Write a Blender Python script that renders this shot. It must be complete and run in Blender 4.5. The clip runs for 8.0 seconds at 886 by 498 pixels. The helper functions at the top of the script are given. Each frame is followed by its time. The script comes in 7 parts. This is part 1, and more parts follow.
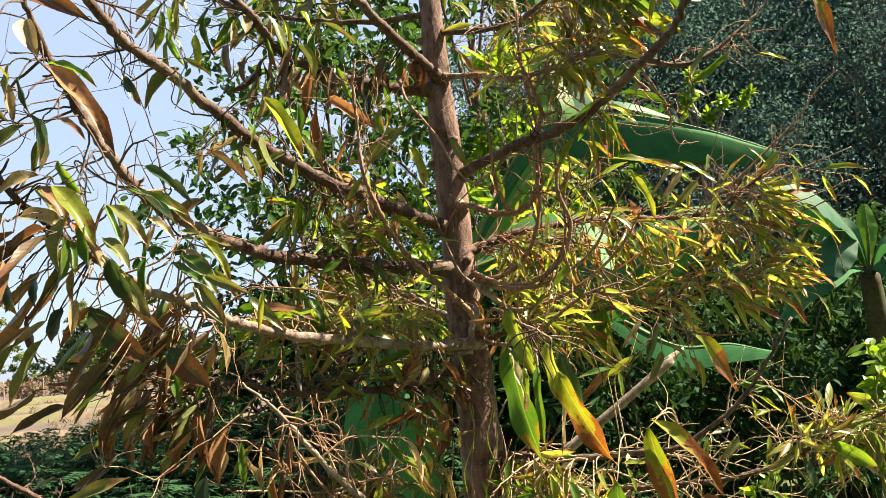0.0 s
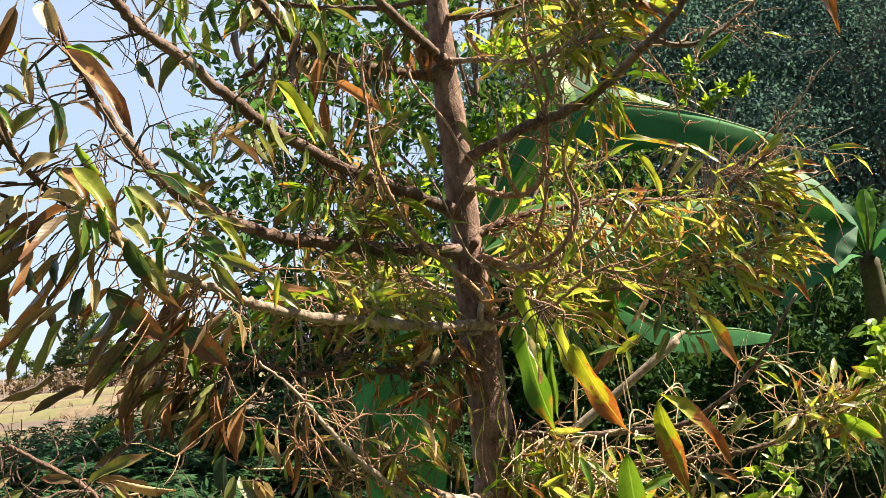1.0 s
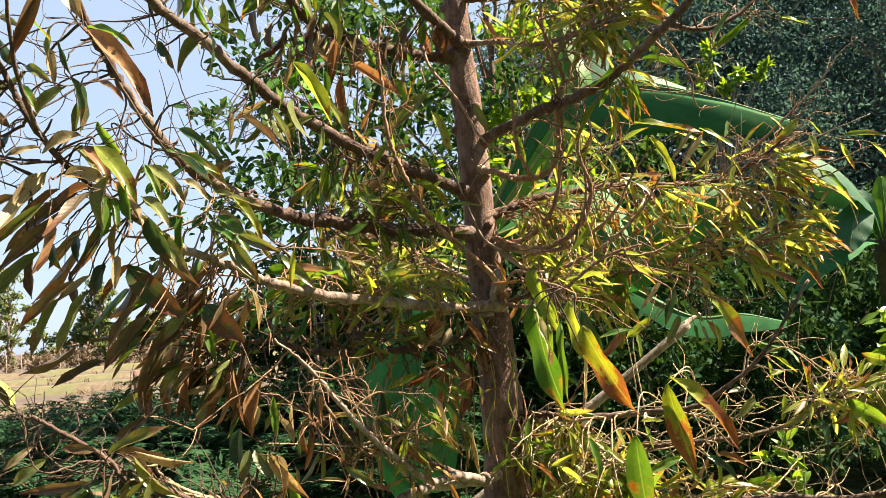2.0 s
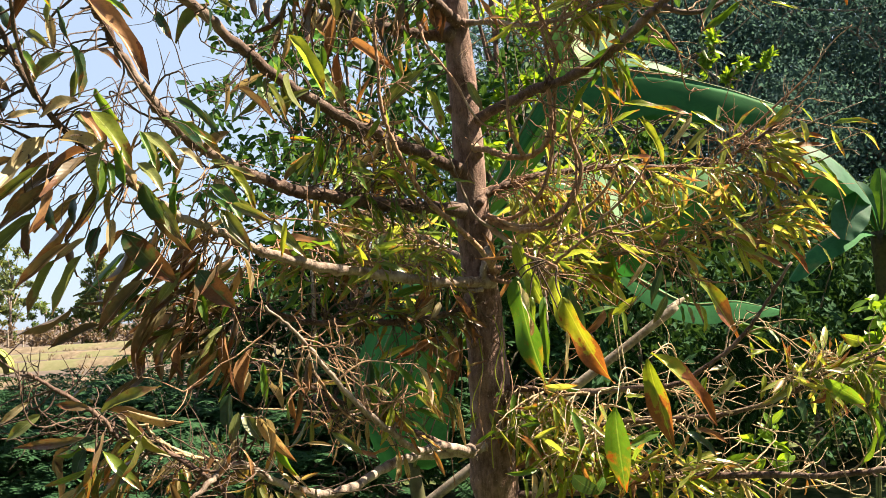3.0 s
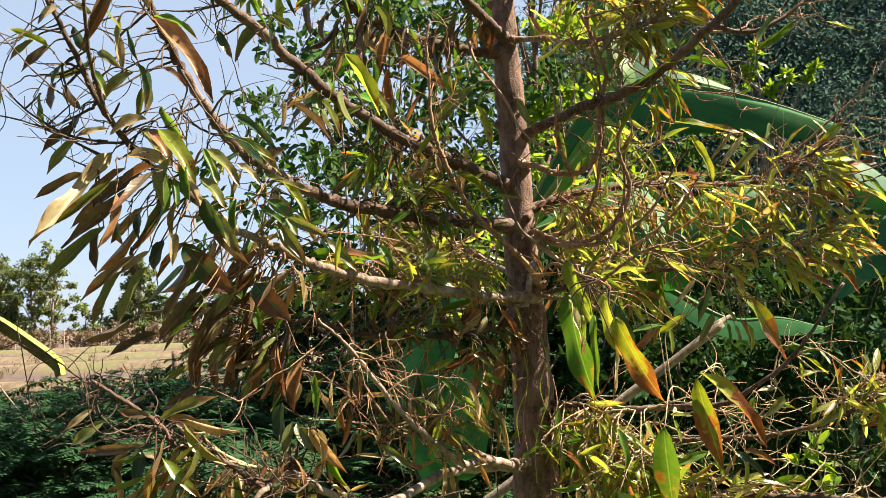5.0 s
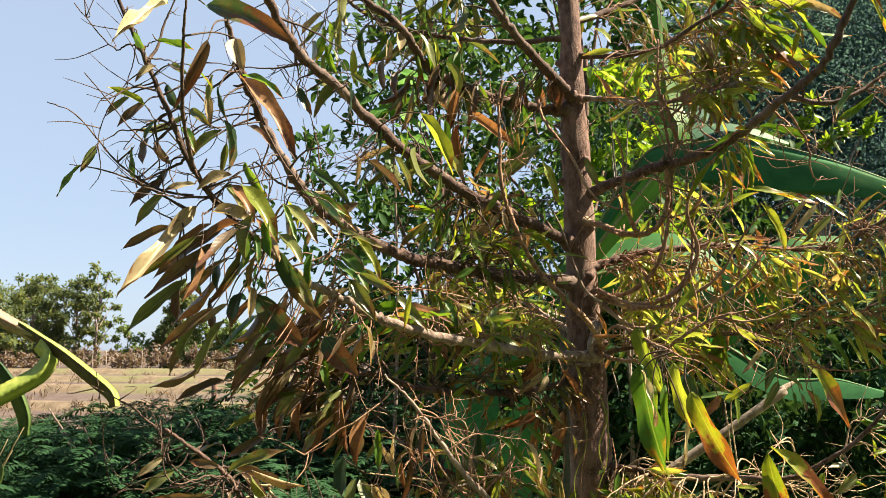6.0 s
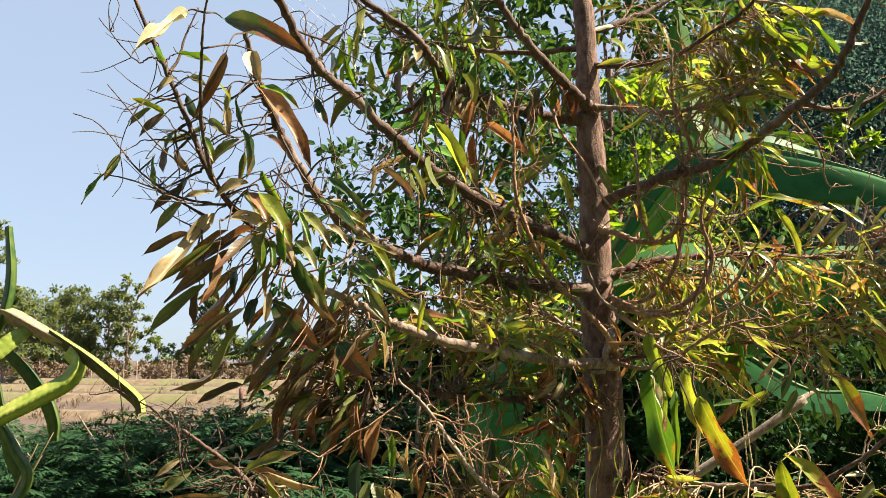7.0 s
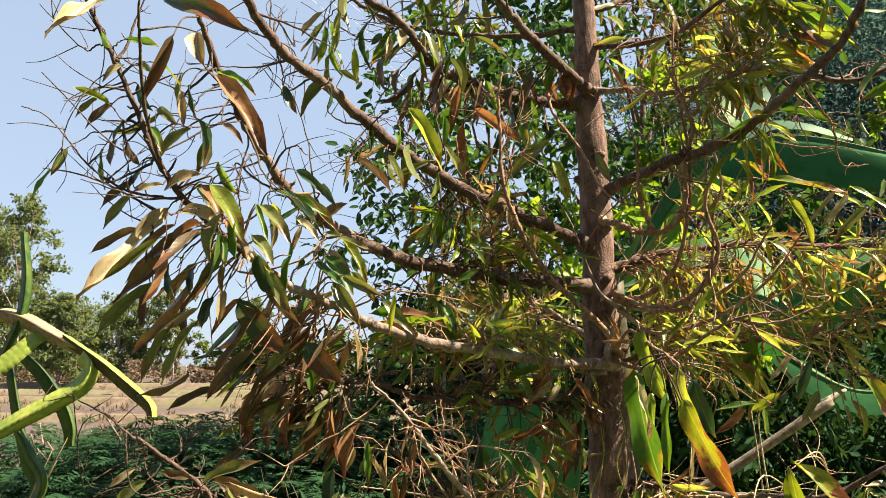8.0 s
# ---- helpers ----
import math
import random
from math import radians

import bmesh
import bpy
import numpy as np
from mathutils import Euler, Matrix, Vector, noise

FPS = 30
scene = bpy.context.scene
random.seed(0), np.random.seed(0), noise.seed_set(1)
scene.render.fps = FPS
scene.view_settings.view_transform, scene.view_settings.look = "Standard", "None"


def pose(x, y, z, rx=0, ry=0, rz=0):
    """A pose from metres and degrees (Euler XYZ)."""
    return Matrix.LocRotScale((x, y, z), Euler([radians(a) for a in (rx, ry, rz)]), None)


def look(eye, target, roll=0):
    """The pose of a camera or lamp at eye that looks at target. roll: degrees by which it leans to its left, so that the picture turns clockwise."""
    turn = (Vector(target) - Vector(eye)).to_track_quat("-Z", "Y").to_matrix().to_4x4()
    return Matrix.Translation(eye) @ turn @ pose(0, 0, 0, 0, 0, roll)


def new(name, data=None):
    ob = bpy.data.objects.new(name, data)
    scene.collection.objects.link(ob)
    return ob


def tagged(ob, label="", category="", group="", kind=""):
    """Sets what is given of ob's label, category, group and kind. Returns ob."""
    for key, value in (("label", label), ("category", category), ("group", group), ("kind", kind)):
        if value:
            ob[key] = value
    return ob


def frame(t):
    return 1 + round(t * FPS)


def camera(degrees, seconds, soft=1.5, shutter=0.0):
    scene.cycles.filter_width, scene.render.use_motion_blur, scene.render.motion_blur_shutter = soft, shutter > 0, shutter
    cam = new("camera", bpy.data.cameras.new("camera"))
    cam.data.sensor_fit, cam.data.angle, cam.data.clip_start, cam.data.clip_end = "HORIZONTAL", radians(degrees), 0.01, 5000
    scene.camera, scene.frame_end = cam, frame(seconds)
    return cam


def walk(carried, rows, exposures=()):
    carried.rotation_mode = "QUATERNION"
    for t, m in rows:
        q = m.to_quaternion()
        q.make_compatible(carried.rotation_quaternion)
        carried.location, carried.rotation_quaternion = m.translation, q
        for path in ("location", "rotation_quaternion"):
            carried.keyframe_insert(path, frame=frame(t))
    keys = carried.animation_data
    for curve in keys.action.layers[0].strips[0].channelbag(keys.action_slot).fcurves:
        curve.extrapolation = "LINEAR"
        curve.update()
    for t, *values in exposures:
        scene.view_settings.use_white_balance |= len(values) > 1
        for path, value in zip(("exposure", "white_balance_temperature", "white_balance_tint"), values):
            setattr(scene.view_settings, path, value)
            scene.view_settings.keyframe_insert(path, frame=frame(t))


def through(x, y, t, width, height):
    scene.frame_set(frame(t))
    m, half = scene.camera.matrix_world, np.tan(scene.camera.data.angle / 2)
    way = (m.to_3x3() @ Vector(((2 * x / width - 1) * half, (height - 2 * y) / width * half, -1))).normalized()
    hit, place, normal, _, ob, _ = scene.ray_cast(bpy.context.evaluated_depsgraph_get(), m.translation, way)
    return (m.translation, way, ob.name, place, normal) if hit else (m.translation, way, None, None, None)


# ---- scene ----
cam = camera(59.9, 8.0, soft=0.6)
PATH = [
    (0, (0.036, 0.003, 1.541), (0.006, 1.989, 1.779), -5.1),
    (0.5, (0.007, -0.005, 1.533), (-0.014, 1.981, 1.771), -5.6),
    (1, (0.008, -0.017, 1.514), (-0.018, 1.97, 1.735), -5.7),
    (1.5, (-0.001, -0.023, 1.52), (-0.047, 1.966, 1.723), -5.5),
    (3, (0.034, -0.063, 1.483), (-0.04, 1.931, 1.624), -3.5),
    (3.5, (0.033, -0.071, 1.482), (-0.038, 1.922, 1.626), -3.0),
    (4, (0.02, -0.076, 1.491), (-0.092, 1.916, 1.638), -2.7),
    (4.2, (0.029, -0.084, 1.489), (-0.1, 1.905, 1.652), -3.4),
    (5.3, (-0.018, -0.086, 1.516), (-0.203, 1.899, 1.684), -1.7),
    (5.5, (-0.033, -0.09, 1.532), (-0.23, 1.89, 1.732), -0.8),
    (6, (-0.056, -0.104, 1.547), (-0.312, 1.863, 1.807), 0.0),
    (6.5, (-0.05, -0.114, 1.539), (-0.362, 1.84, 1.831), 0.3),
    (7, (-0.025, -0.122, 1.533), (-0.35, 1.83, 1.824), 0.3),
    (7.5, (-0.005, -0.114, 1.533), (-0.329, 1.838, 1.827), 0.3),
    (8, (0.085, 0.008, 1.532), (-0.351, 1.938, 1.828), -0.2),
]
walk(cam, [(t, look(eye, target, roll)) for t, eye, target, roll in PATH], exposures=((0, 2.32), (4.2, 2.28), (5.5, 2.12), (8, 2.10)))

# ---- light ----
SUN_ELEVATION, SUN_AZIMUTH = 50.0, 83.0   # azimuth: degrees clockwise from +y
world = bpy.data.worlds.new("sky")
scene.world = world
world.use_nodes = True
wn, wl = world.node_tree.nodes, world.node_tree.links
sky = wn.new("ShaderNodeTexSky")
sky.sky_type = "NISHITA"
sky.sun_disc = False
sky.sun_elevation = radians(SUN_ELEVATION)
sky.sun_rotation = radians(SUN_AZIMUTH)
sky.air_density, sky.dust_density, sky.ozone_density = 1.0, 0.6, 1.6
wn["Background"].inputs["Strength"].default_value = 0.051
haze = wn.new("ShaderNodeMix")   # pale hazy air, lit evenly, over the clear sky's gradient
haze.data_type, haze.blend_type = "RGBA", "MIX"
haze.inputs[0].default_value, haze.inputs[7].default_value = 0.8, (2.58, 3.13, 3.98, 1)
wl.new(sky.outputs["Color"], haze.inputs[6])
wl.new(haze.outputs[2], wn["Background"].inputs["Color"])

sun_data = bpy.data.lights.new("sun", "SUN")
sun_data.energy, sun_data.angle, sun_data.color = 5.0, radians(0.6), (1.0, 0.87, 0.63)
sun = new("sun", sun_data)
_e, _a = radians(SUN_ELEVATION), radians(SUN_AZIMUTH)
sun.matrix_world = look((0, 0, 0), (-math.sin(_a) * math.cos(_e), -math.cos(_a) * math.cos(_e), -math.sin(_e)))

# ---- materials ----
def material(name):
    m = bpy.data.materials.new(name)
    m.use_nodes = True
    return m, m.node_tree.nodes, m.node_tree.links, m.node_tree.nodes["Principled BSDF"]


def noise_node(n, l, coords, scale, detail=4.0, rough=0.6):
    t = n.new("ShaderNodeTexNoise")
    t.inputs["Scale"].default_value, t.inputs["Detail"].default_value, t.inputs["Roughness"].default_value = scale, detail, rough
    l.new(coords, t.inputs["Vector"])
    return t.outputs["Fac"]


def math_node(n, l, op, a, b=None, clamp=False):
    t = n.new("ShaderNodeMath")
    t.operation, t.use_clamp = op, clamp
    for i, v in enumerate((a, b)):
        if v is None:
            continue
        if isinstance(v, (int, float)):
            t.inputs[i].default_value = v
        else:
            l.new(v, t.inputs[i])
    return t.outputs[0]


def mix_node(n, l, fac, a, b, blend="MIX"):
    t = n.new("ShaderNodeMix")
    t.data_type, t.blend_type = "RGBA", blend
    for socket, v in ((t.inputs[0], fac), (t.inputs[6], a), (t.inputs[7], b)):
        if isinstance(v, (int, float)):
            socket.default_value = v
        elif isinstance(v, tuple):
            socket.default_value = (*v, 1)
        else:
            l.new(v, socket)
    return t.outputs[2]


def step_node(n, l, v, lo, hi):
    t = n.new("ShaderNodeMapRange")
    t.interpolation_type = "SMOOTHSTEP"
    t.inputs["From Min"].default_value, t.inputs["From Max"].default_value = lo, hi
    l.new(v, t.inputs["Value"])
    return t.outputs["Result"]


def bump_node(n, l, height, strength, distance, shader):
    t = n.new("ShaderNodeBump")
    t.inputs["Strength"].default_value, t.inputs["Distance"].default_value = strength, distance
    l.new(height, t.inputs["Height"])
    l.new(t.outputs["Normal"], shader.inputs["Normal"])
    return t.outputs["Normal"]


def leaf_material(name, dark, light, tip=(0.30, 0.11, 0.03), tip_from=0.75, through=0.5, rough=0.42, island=False, veins=22.0, thin=(1.55, 1.25, 0.5), spots=0.5, gloss=0.55, vein=0.055):
    """A leaf blade: two greens that vary from leaf to leaf, a scorched tip, a pale midrib, side veins, and light that shines through."""
    m, n, l, p = material(name)
    if island:
        rnd = n.new("ShaderNodeNewGeometry").outputs["Random Per Island"]
    else:
        rnd = n.new("ShaderNodeObjectInfo").outputs["Random"]
    uv = n.new("ShaderNodeTexCoord")
    sep = n.new("ShaderNodeSeparateXYZ")
    l.new(uv.outputs["UV"], sep.inputs[0])
    along, across = sep.outputs[0], sep.outputs[1]
    shift = n.new("ShaderNodeVectorMath")
    shift.operation = "MULTIPLY_ADD"
    comb = n.new("ShaderNodeCombineXYZ")
    l.new(math_node(n, l, "MULTIPLY", rnd, 37.0), comb.inputs[0])
    l.new(math_node(n, l, "MULTIPLY", rnd, 91.0), comb.inputs[1])
    shift.inputs[1].default_value = (1.0, 0.35, 1.0)
    l.new(uv.outputs["UV"], shift.inputs[0])
    l.new(comb.outputs[0], shift.inputs[2])
    blotch = noise_node(n, l, shift.outputs[0], 3.2, 3.0)
    fine = noise_node(n, l, shift.outputs[0], 26.0, 4.0)
    col = mix_node(n, l, math_node(n, l, "ADD", math_node(n, l, "MULTIPLY", rnd, 0.75), math_node(n, l, "MULTIPLY", blotch, 0.4), True), dark, light)
    col = mix_node(n, l, math_node(n, l, "MULTIPLY", step_node(n, l, fine, 0.55, 0.8), spots), col, tuple(0.6 * a + 0.4 * b for a, b in zip(light, tip)))
    stain = noise_node(n, l, shift.outputs[0], 7.0, 5.0, 0.7)
    col = mix_node(n, l, math_node(n, l, "MULTIPLY", step_node(n, l, stain, 0.56, 0.7), min(1.0, spots * 1.3)), col, tuple(c * 0.5 for c in tip))
    # scorched tip, farther along on some leaves than on others
    edge = math_node(n, l, "ABSOLUTE", math_node(n, l, "SUBTRACT", across, 0.5))
    reach = math_node(n, l, "ADD", along, math_node(n, l, "MULTIPLY", math_node(n, l, "SUBTRACT", blotch, 0.5), 1.7))
    reach = math_node(n, l, "ADD", reach, math_node(n, l, "MULTIPLY", edge, 0.35))
    reach = math_node(n, l, "ADD", reach, math_node(n, l, "MULTIPLY", math_node(n, l, "FRACT", math_node(n, l, "MULTIPLY", rnd, 13.7)), 0.34))
    reach = math_node(n, l, "ADD", reach, math_node(n, l, "MULTIPLY", math_node(n, l, "SUBTRACT", stain, 0.5), 0.9))
    col = mix_node(n, l, math_node(n, l, "MULTIPLY", step_node(n, l, reach, tip_from - 0.1, tip_from + 0.2), 0.6), col, tuple(0.45 * a + 0.6 * b for a, b in zip(light, tip)))
    scorch = step_node(n, l, reach, tip_from + 0.15, tip_from + 0.22)
    burnt = mix_node(n, l, fine, tip, tuple(c * 0.45 for c in tip))
    col = mix_node(n, l, scorch, col, burnt)
    rib = step_node(n, l, edge, 0.045, 0.015)
    col = mix_node(n, l, math_node(n, l, "MULTIPLY", rib, 0.55), col, tuple(min(1, c * 1.3 + 0.06) for c in light))
    vein_tex = n.new("ShaderNodeTexWave")
    vein_tex.inputs["Scale"].default_value, vein_tex.inputs["Distortion"].default_value = veins / 6.28, 0.6
    slant = n.new("ShaderNodeCombineXYZ")
    l.new(math_node(n, l, "SUBTRACT", along, math_node(n, l, "MULTIPLY", edge, 0.35)), slant.inputs[0])
    l.new(slant.outputs[0], vein_tex.inputs["Vector"])
    col = mix_node(n, l, math_node(n, l, "MULTIPLY", vein_tex.outputs["Fac"], vein), col, tuple(c * 0.55 for c in dark))
    mottle = noise_node(n, l, shift.outputs[0], 13.0, 5.0, 0.7)
    col = mix_node(n, l, math_node(n, l, "MULTIPLY", step_node(n, l, mottle, 0.42, 0.62), 0.45), col, mix_node(n, l, 1.0, col, (0.55, 0.58, 0.62), "MULTIPLY"))
    l.new(col, p.inputs["Base Color"])
    p.inputs["Roughness"].default_value = rough
    p.inputs["Specular IOR Level"].default_value = gloss
    h = math_node(n, l, "ADD", math_node(n, l, "MULTIPLY", vein_tex.outputs["Fac"], 4 * vein), math_node(n, l, "MULTIPLY", fine, 0.5))
    bump_node(n, l, h, 0.3, 0.0012, p)
    tr = n.new("ShaderNodeBsdfTranslucent")
    l.new(mix_node(n, l, 1.0, col, thin, "MULTIPLY"), tr.inputs["Color"])
    mixer = n.new("ShaderNodeMixShader")
    mixer.inputs[0].default_value = through
    l.new(p.outputs[0], mixer.inputs[1])
    l.new(tr.outputs[0], mixer.inputs[2])
    l.new(mixer.outputs[0], n["Material Output"].inputs["Surface"])
    return m


def bark_material(name, dark, light, scale=60.0, lichen=(0.42, 0.38, 0.33), lichen_amount=0.35, relief=0.003):
    m, n, l, p = material(name)
    co = n.new("ShaderNodeTexCoord").outputs["Object"]
    stretch = n.new("ShaderNodeMapping")
    stretch.inputs["Scale"].default_value = (1, 1, 0.4)
    l.new(co, stretch.inputs["Vector"])
    big = noise_node(n, l, co, 7.0, 5.0)
    small = noise_node(n, l, stretch.outputs[0], scale, 6.0, 0.7)
    speck = noise_node(n, l, co, scale * 3.0, 3.0)
    col = mix_node(n, l, step_node(n, l, small, 0.32, 0.68), dark, light)
    col = mix_node(n, l, math_node(n, l, "MULTIPLY", step_node(n, l, big, 0.5, 0.72), lichen_amount), col, lichen)
    col = mix_node(n, l, math_node(n, l, "MULTIPLY", step_node(n, l, speck, 0.62, 0.72), 0.5), col, lichen)
    l.new(col, p.inputs["Base Color"])
    p.inputs["Roughness"].default_value = 0.85
    p.inputs["Specular IOR Level"].default_value = 0.25
    bump_node(n, l, math_node(n, l, "ADD", small, math_node(n, l, "MULTIPLY", speck, 0.5)), 1.0, relief, p)
    return m


def rough_material(name, dark, light, scale, big_scale, other=None, amount=0.4, bump=0.02, rough=0.9):
    """Earth, dry grass and the like: grain and patches at two scales."""
    m, n, l, p = material(name)
    co = n.new("ShaderNodeTexCoord").outputs["Object"]
    fine = noise_node(n, l, co, scale, 6.0, 0.65)
    big = noise_node(n, l, co, big_scale, 4.0)
    col = mix_node(n, l, step_node(n, l, fine, 0.3, 0.7), dark, light)
    if other:
        col = mix_node(n, l, math_node(n, l, "MULTIPLY", step_node(n, l, big, 0.45, 0.6), amount), col, other)
    l.new(col, p.inputs["Base Color"])
    p.inputs["Roughness"].default_value = rough
    p.inputs["Specular IOR Level"].default_value = 0.2
    bump_node(n, l, fine, 0.6, bump, p)
    return m


BARK = bark_material("tree_bark", (0.064, 0.034, 0.028), (0.215, 0.130, 0.108), lichen=(0.36, 0.27, 0.23), lichen_amount=0.25, relief=0.005)
LIMB_BARK = bark_material("limb_bark", (0.042, 0.022, 0.019), (0.125, 0.078, 0.064), 85.0, lichen=(0.46, 0.36, 0.31), lichen_amount=0.28)
TWIG_BARK = bark_material("twig_bark", (0.145, 0.068, 0.044), (0.35, 0.215, 0.14), 120.0, (0.45, 0.36, 0.24), 0.5)
# twig bark darkened for twigs seen as silhouettes against the sky
SHADED_TWIG = bark_material("shaded_twig", (0.040, 0.024, 0.020), (0.13, 0.085, 0.065), 120.0, (0.22, 0.16, 0.12), 0.3)
# twig bark lightened for twigs that the sun falls on
SUNLIT_TWIG = bark_material("sunlit_twig", (0.20, 0.125, 0.075), (0.48, 0.36, 0.23), 120.0, (0.6, 0.5, 0.36), 0.5)
PALE_BARK = bark_material("pale_bark", (0.104, 0.065, 0.052), (0.281, 0.220, 0.190), 70.0, (0.58, 0.5, 0.45), 0.6)

LEAF_YELLOW = leaf_material("leaf_yellow_green", (0.08, 0.15, 0.018), (0.30, 0.34, 0.060), (0.33, 0.15, 0.05), 1.0, 0.55, 0.27, thin=(1.42, 1.3, 0.5))
LEAF_GREEN = leaf_material("leaf_fresh_green", (0.030, 0.108, 0.013), (0.115, 0.225, 0.026), (0.42, 0.14, 0.03), 1.12, 0.5)
LEAF_OLIVE = leaf_material("leaf_olive", (0.072, 0.096, 0.034), (0.215, 0.23, 0.072), (0.24, 0.14, 0.07), 0.95, 0.36, 0.3, thin=(1.3, 1.25, 0.55))
LEAF_BROWN = leaf_material("leaf_coppery", (0.060, 0.038, 0.024), (0.17, 0.115, 0.062), (0.20, 0.085, 0.045), 0.82, 0.20, 0.32, thin=(1.25, 1.05, 0.6))
LEAF_DEEP = leaf_material("leaf_deep_green", (0.015, 0.047, 0.019), (0.038, 0.085, 0.030), (0.25, 0.10, 0.03), 1.1, 0.25, 0.3)
LEAF_DRY = leaf_material("leaf_dry_tan", (0.27, 0.20, 0.11), (0.47, 0.39, 0.23), (0.30, 0.16, 0.08), 0.9, 0.36, 0.5, thin=(1.15, 1.0, 0.65))
LEAF_DUSKY = leaf_material("leaf_dusky_half_scorched", (0.022, 0.060, 0.026), (0.06, 0.105, 0.045), (0.21, 0.085, 0.05), 0.52, 0.26, 0.3, thin=(1.3, 1.2, 0.6), spots=0.3)
# cream of a dead leaf, made paler in place of sunlight
LEAF_CREAM = leaf_material("leaf_sunlit_cream", (0.46, 0.38, 0.22), (0.64, 0.56, 0.37), (0.34, 0.20, 0.10), 1.0, 0.4, 0.5, thin=(1.1, 1.0, 0.7), spots=0.25, vein=0.02)
LEAF_SCORCHED = leaf_material("leaf_half_scorched", (0.11, 0.175, 0.018), (0.25, 0.275, 0.03), (0.29, 0.10, 0.045), 0.66, 0.42, 0.3, thin=(1.45, 1.3, 0.4))
LEAF_RUST = leaf_material("leaf_rust", (0.19, 0.085, 0.038), (0.34, 0.18, 0.080), (0.17, 0.065, 0.03), 0.8, 0.32, thin=(1.2, 1.0, 0.65))
SMALL_YELLOW = leaf_material("foliage_yellow_green", (0.15, 0.205, 0.034), (0.43, 0.455, 0.125), (0.38, 0.19, 0.07), 0.95, 0.55, 0.27, island=True, thin=(1.4, 1.27, 0.58))
SMALL_STRAW = leaf_material("foliage_straw", (0.20, 0.14, 0.06), (0.46, 0.37, 0.19), (0.33, 0.15, 0.05), 0.85, 0.45, 0.4, island=True, thin=(1.3, 1.1, 0.6))
SMALL_OLIVE = leaf_material("foliage_olive", (0.064, 0.092, 0.024), (0.19, 0.198, 0.055), (0.30, 0.13, 0.04), 0.85, 0.42, island=True)
SMALL_BROWN = leaf_material("foliage_coppery", (0.115, 0.083, 0.035), (0.27, 0.21, 0.09), (0.26, 0.12, 0.05), 0.75, 0.36, island=True)
SMALL_GREEN = leaf_material("foliage_green", (0.085, 0.15, 0.022), (0.23, 0.30, 0.05), (0.35, 0.17, 0.06), 0.95, 0.5, 0.3, island=True, thin=(1.35, 1.3, 0.6))
SMALL_RUST = leaf_material("foliage_rust", (0.30, 0.12, 0.035), (0.45, 0.23, 0.07), (0.25, 0.12, 0.06), 0.8, 0.45, 0.35, island=True, thin=(1.25, 1.1, 0.6))
BACK_GREEN = leaf_material("back_tree_leaf", (0.018, 0.062, 0.024), (0.055, 0.125, 0.036), tip_from=3.0, through=0.38, rough=0.6, island=True, spots=0.0, gloss=0.12)
# blue haze is mixed into this leaf colour, which lifts its darks
DARK_GREEN = leaf_material("hazed_dark_leaf", (0.062, 0.112, 0.112), (0.080, 0.136, 0.132), tip_from=3.0, through=0.4, island=True, spots=0.0, thin=(1.1, 1.2, 0.9), gloss=0.02, rough=0.8)
HEDGE_GREEN = leaf_material("hedge_leaf", (0.015, 0.049, 0.021), (0.034, 0.083, 0.034), tip_from=3.0, through=0.24, island=True, spots=0.0, gloss=0.06, rough=0.75)
FRESH = leaf_material("fresh_shoot_leaf", (0.090, 0.210, 0.015), (0.210, 0.338, 0.030), tip_from=3.0, through=0.55, island=True, spots=0.0)
# green lightened to carry the haze of distance
FAR_GREEN = leaf_material("hazed_far_leaf", (0.085, 0.125, 0.070), (0.140, 0.185, 0.098), tip_from=3.0, through=0.6, island=True, spots=0.0, gloss=0.05, rough=0.8)
FAR_BUSH = leaf_material("far_bush_leaf", (0.083, 0.128, 0.045), (0.128, 0.188, 0.060), tip_from=3.0, through=0.35, island=True, spots=0.0, gloss=0.05, rough=0.8)
SCRUB = leaf_material("dry_scrub", (0.12, 0.092, 0.080), (0.19, 0.147, 0.125), tip_from=3.0, through=0.3, island=True, spots=0.0, gloss=0.05, rough=0.9)
BANANA = leaf_material("banana_blade", (0.020, 0.095, 0.036), (0.042, 0.142, 0.052), (0.30, 0.22, 0.08), 1.5, 0.08, 0.7, veins=260.0, vein=0.06, spots=0.0, thin=(0.8, 1.1, 0.6), gloss=0.05)
BANANA_PALE = leaf_material("banana_pale_blade", (0.036, 0.110, 0.062), (0.065, 0.160, 0.092), (0.30, 0.22, 0.08), 1.5, 0.3, 0.55, veins=260.0, vein=0.06, spots=0.0, thin=(1.0, 1.4, 0.6), gloss=0.25)
BANANA_MID = leaf_material("banana_mid_blade", (0.02, 0.10, 0.026), (0.05, 0.165, 0.045), (0.30, 0.22, 0.08), 1.5, 0.35, 0.55, veins=260.0, vein=0.06, spots=0.0, thin=(0.9, 1.3, 0.6), gloss=0.15)
BANANA_YOUNG = leaf_material("banana_young_blade", (0.055, 0.16, 0.02), (0.11, 0.25, 0.035), (0.30, 0.22, 0.08), 1.5, 0.3, 0.5, veins=60.0, vein=0.12, spots=0.0, gloss=0.2)
BANANA_STEM = rough_material("banana_stem", (0.03, 0.026, 0.016), (0.08, 0.065, 0.035), 40, 6, (0.07, 0.08, 0.03), 0.4, 0.002, 0.6)
STALK = rough_material("banana_stalk", (0.07, 0.10, 0.035), (0.16, 0.19, 0.07), 40, 6, (0.10, 0.07, 0.045), 0.5, 0.002, 0.5)
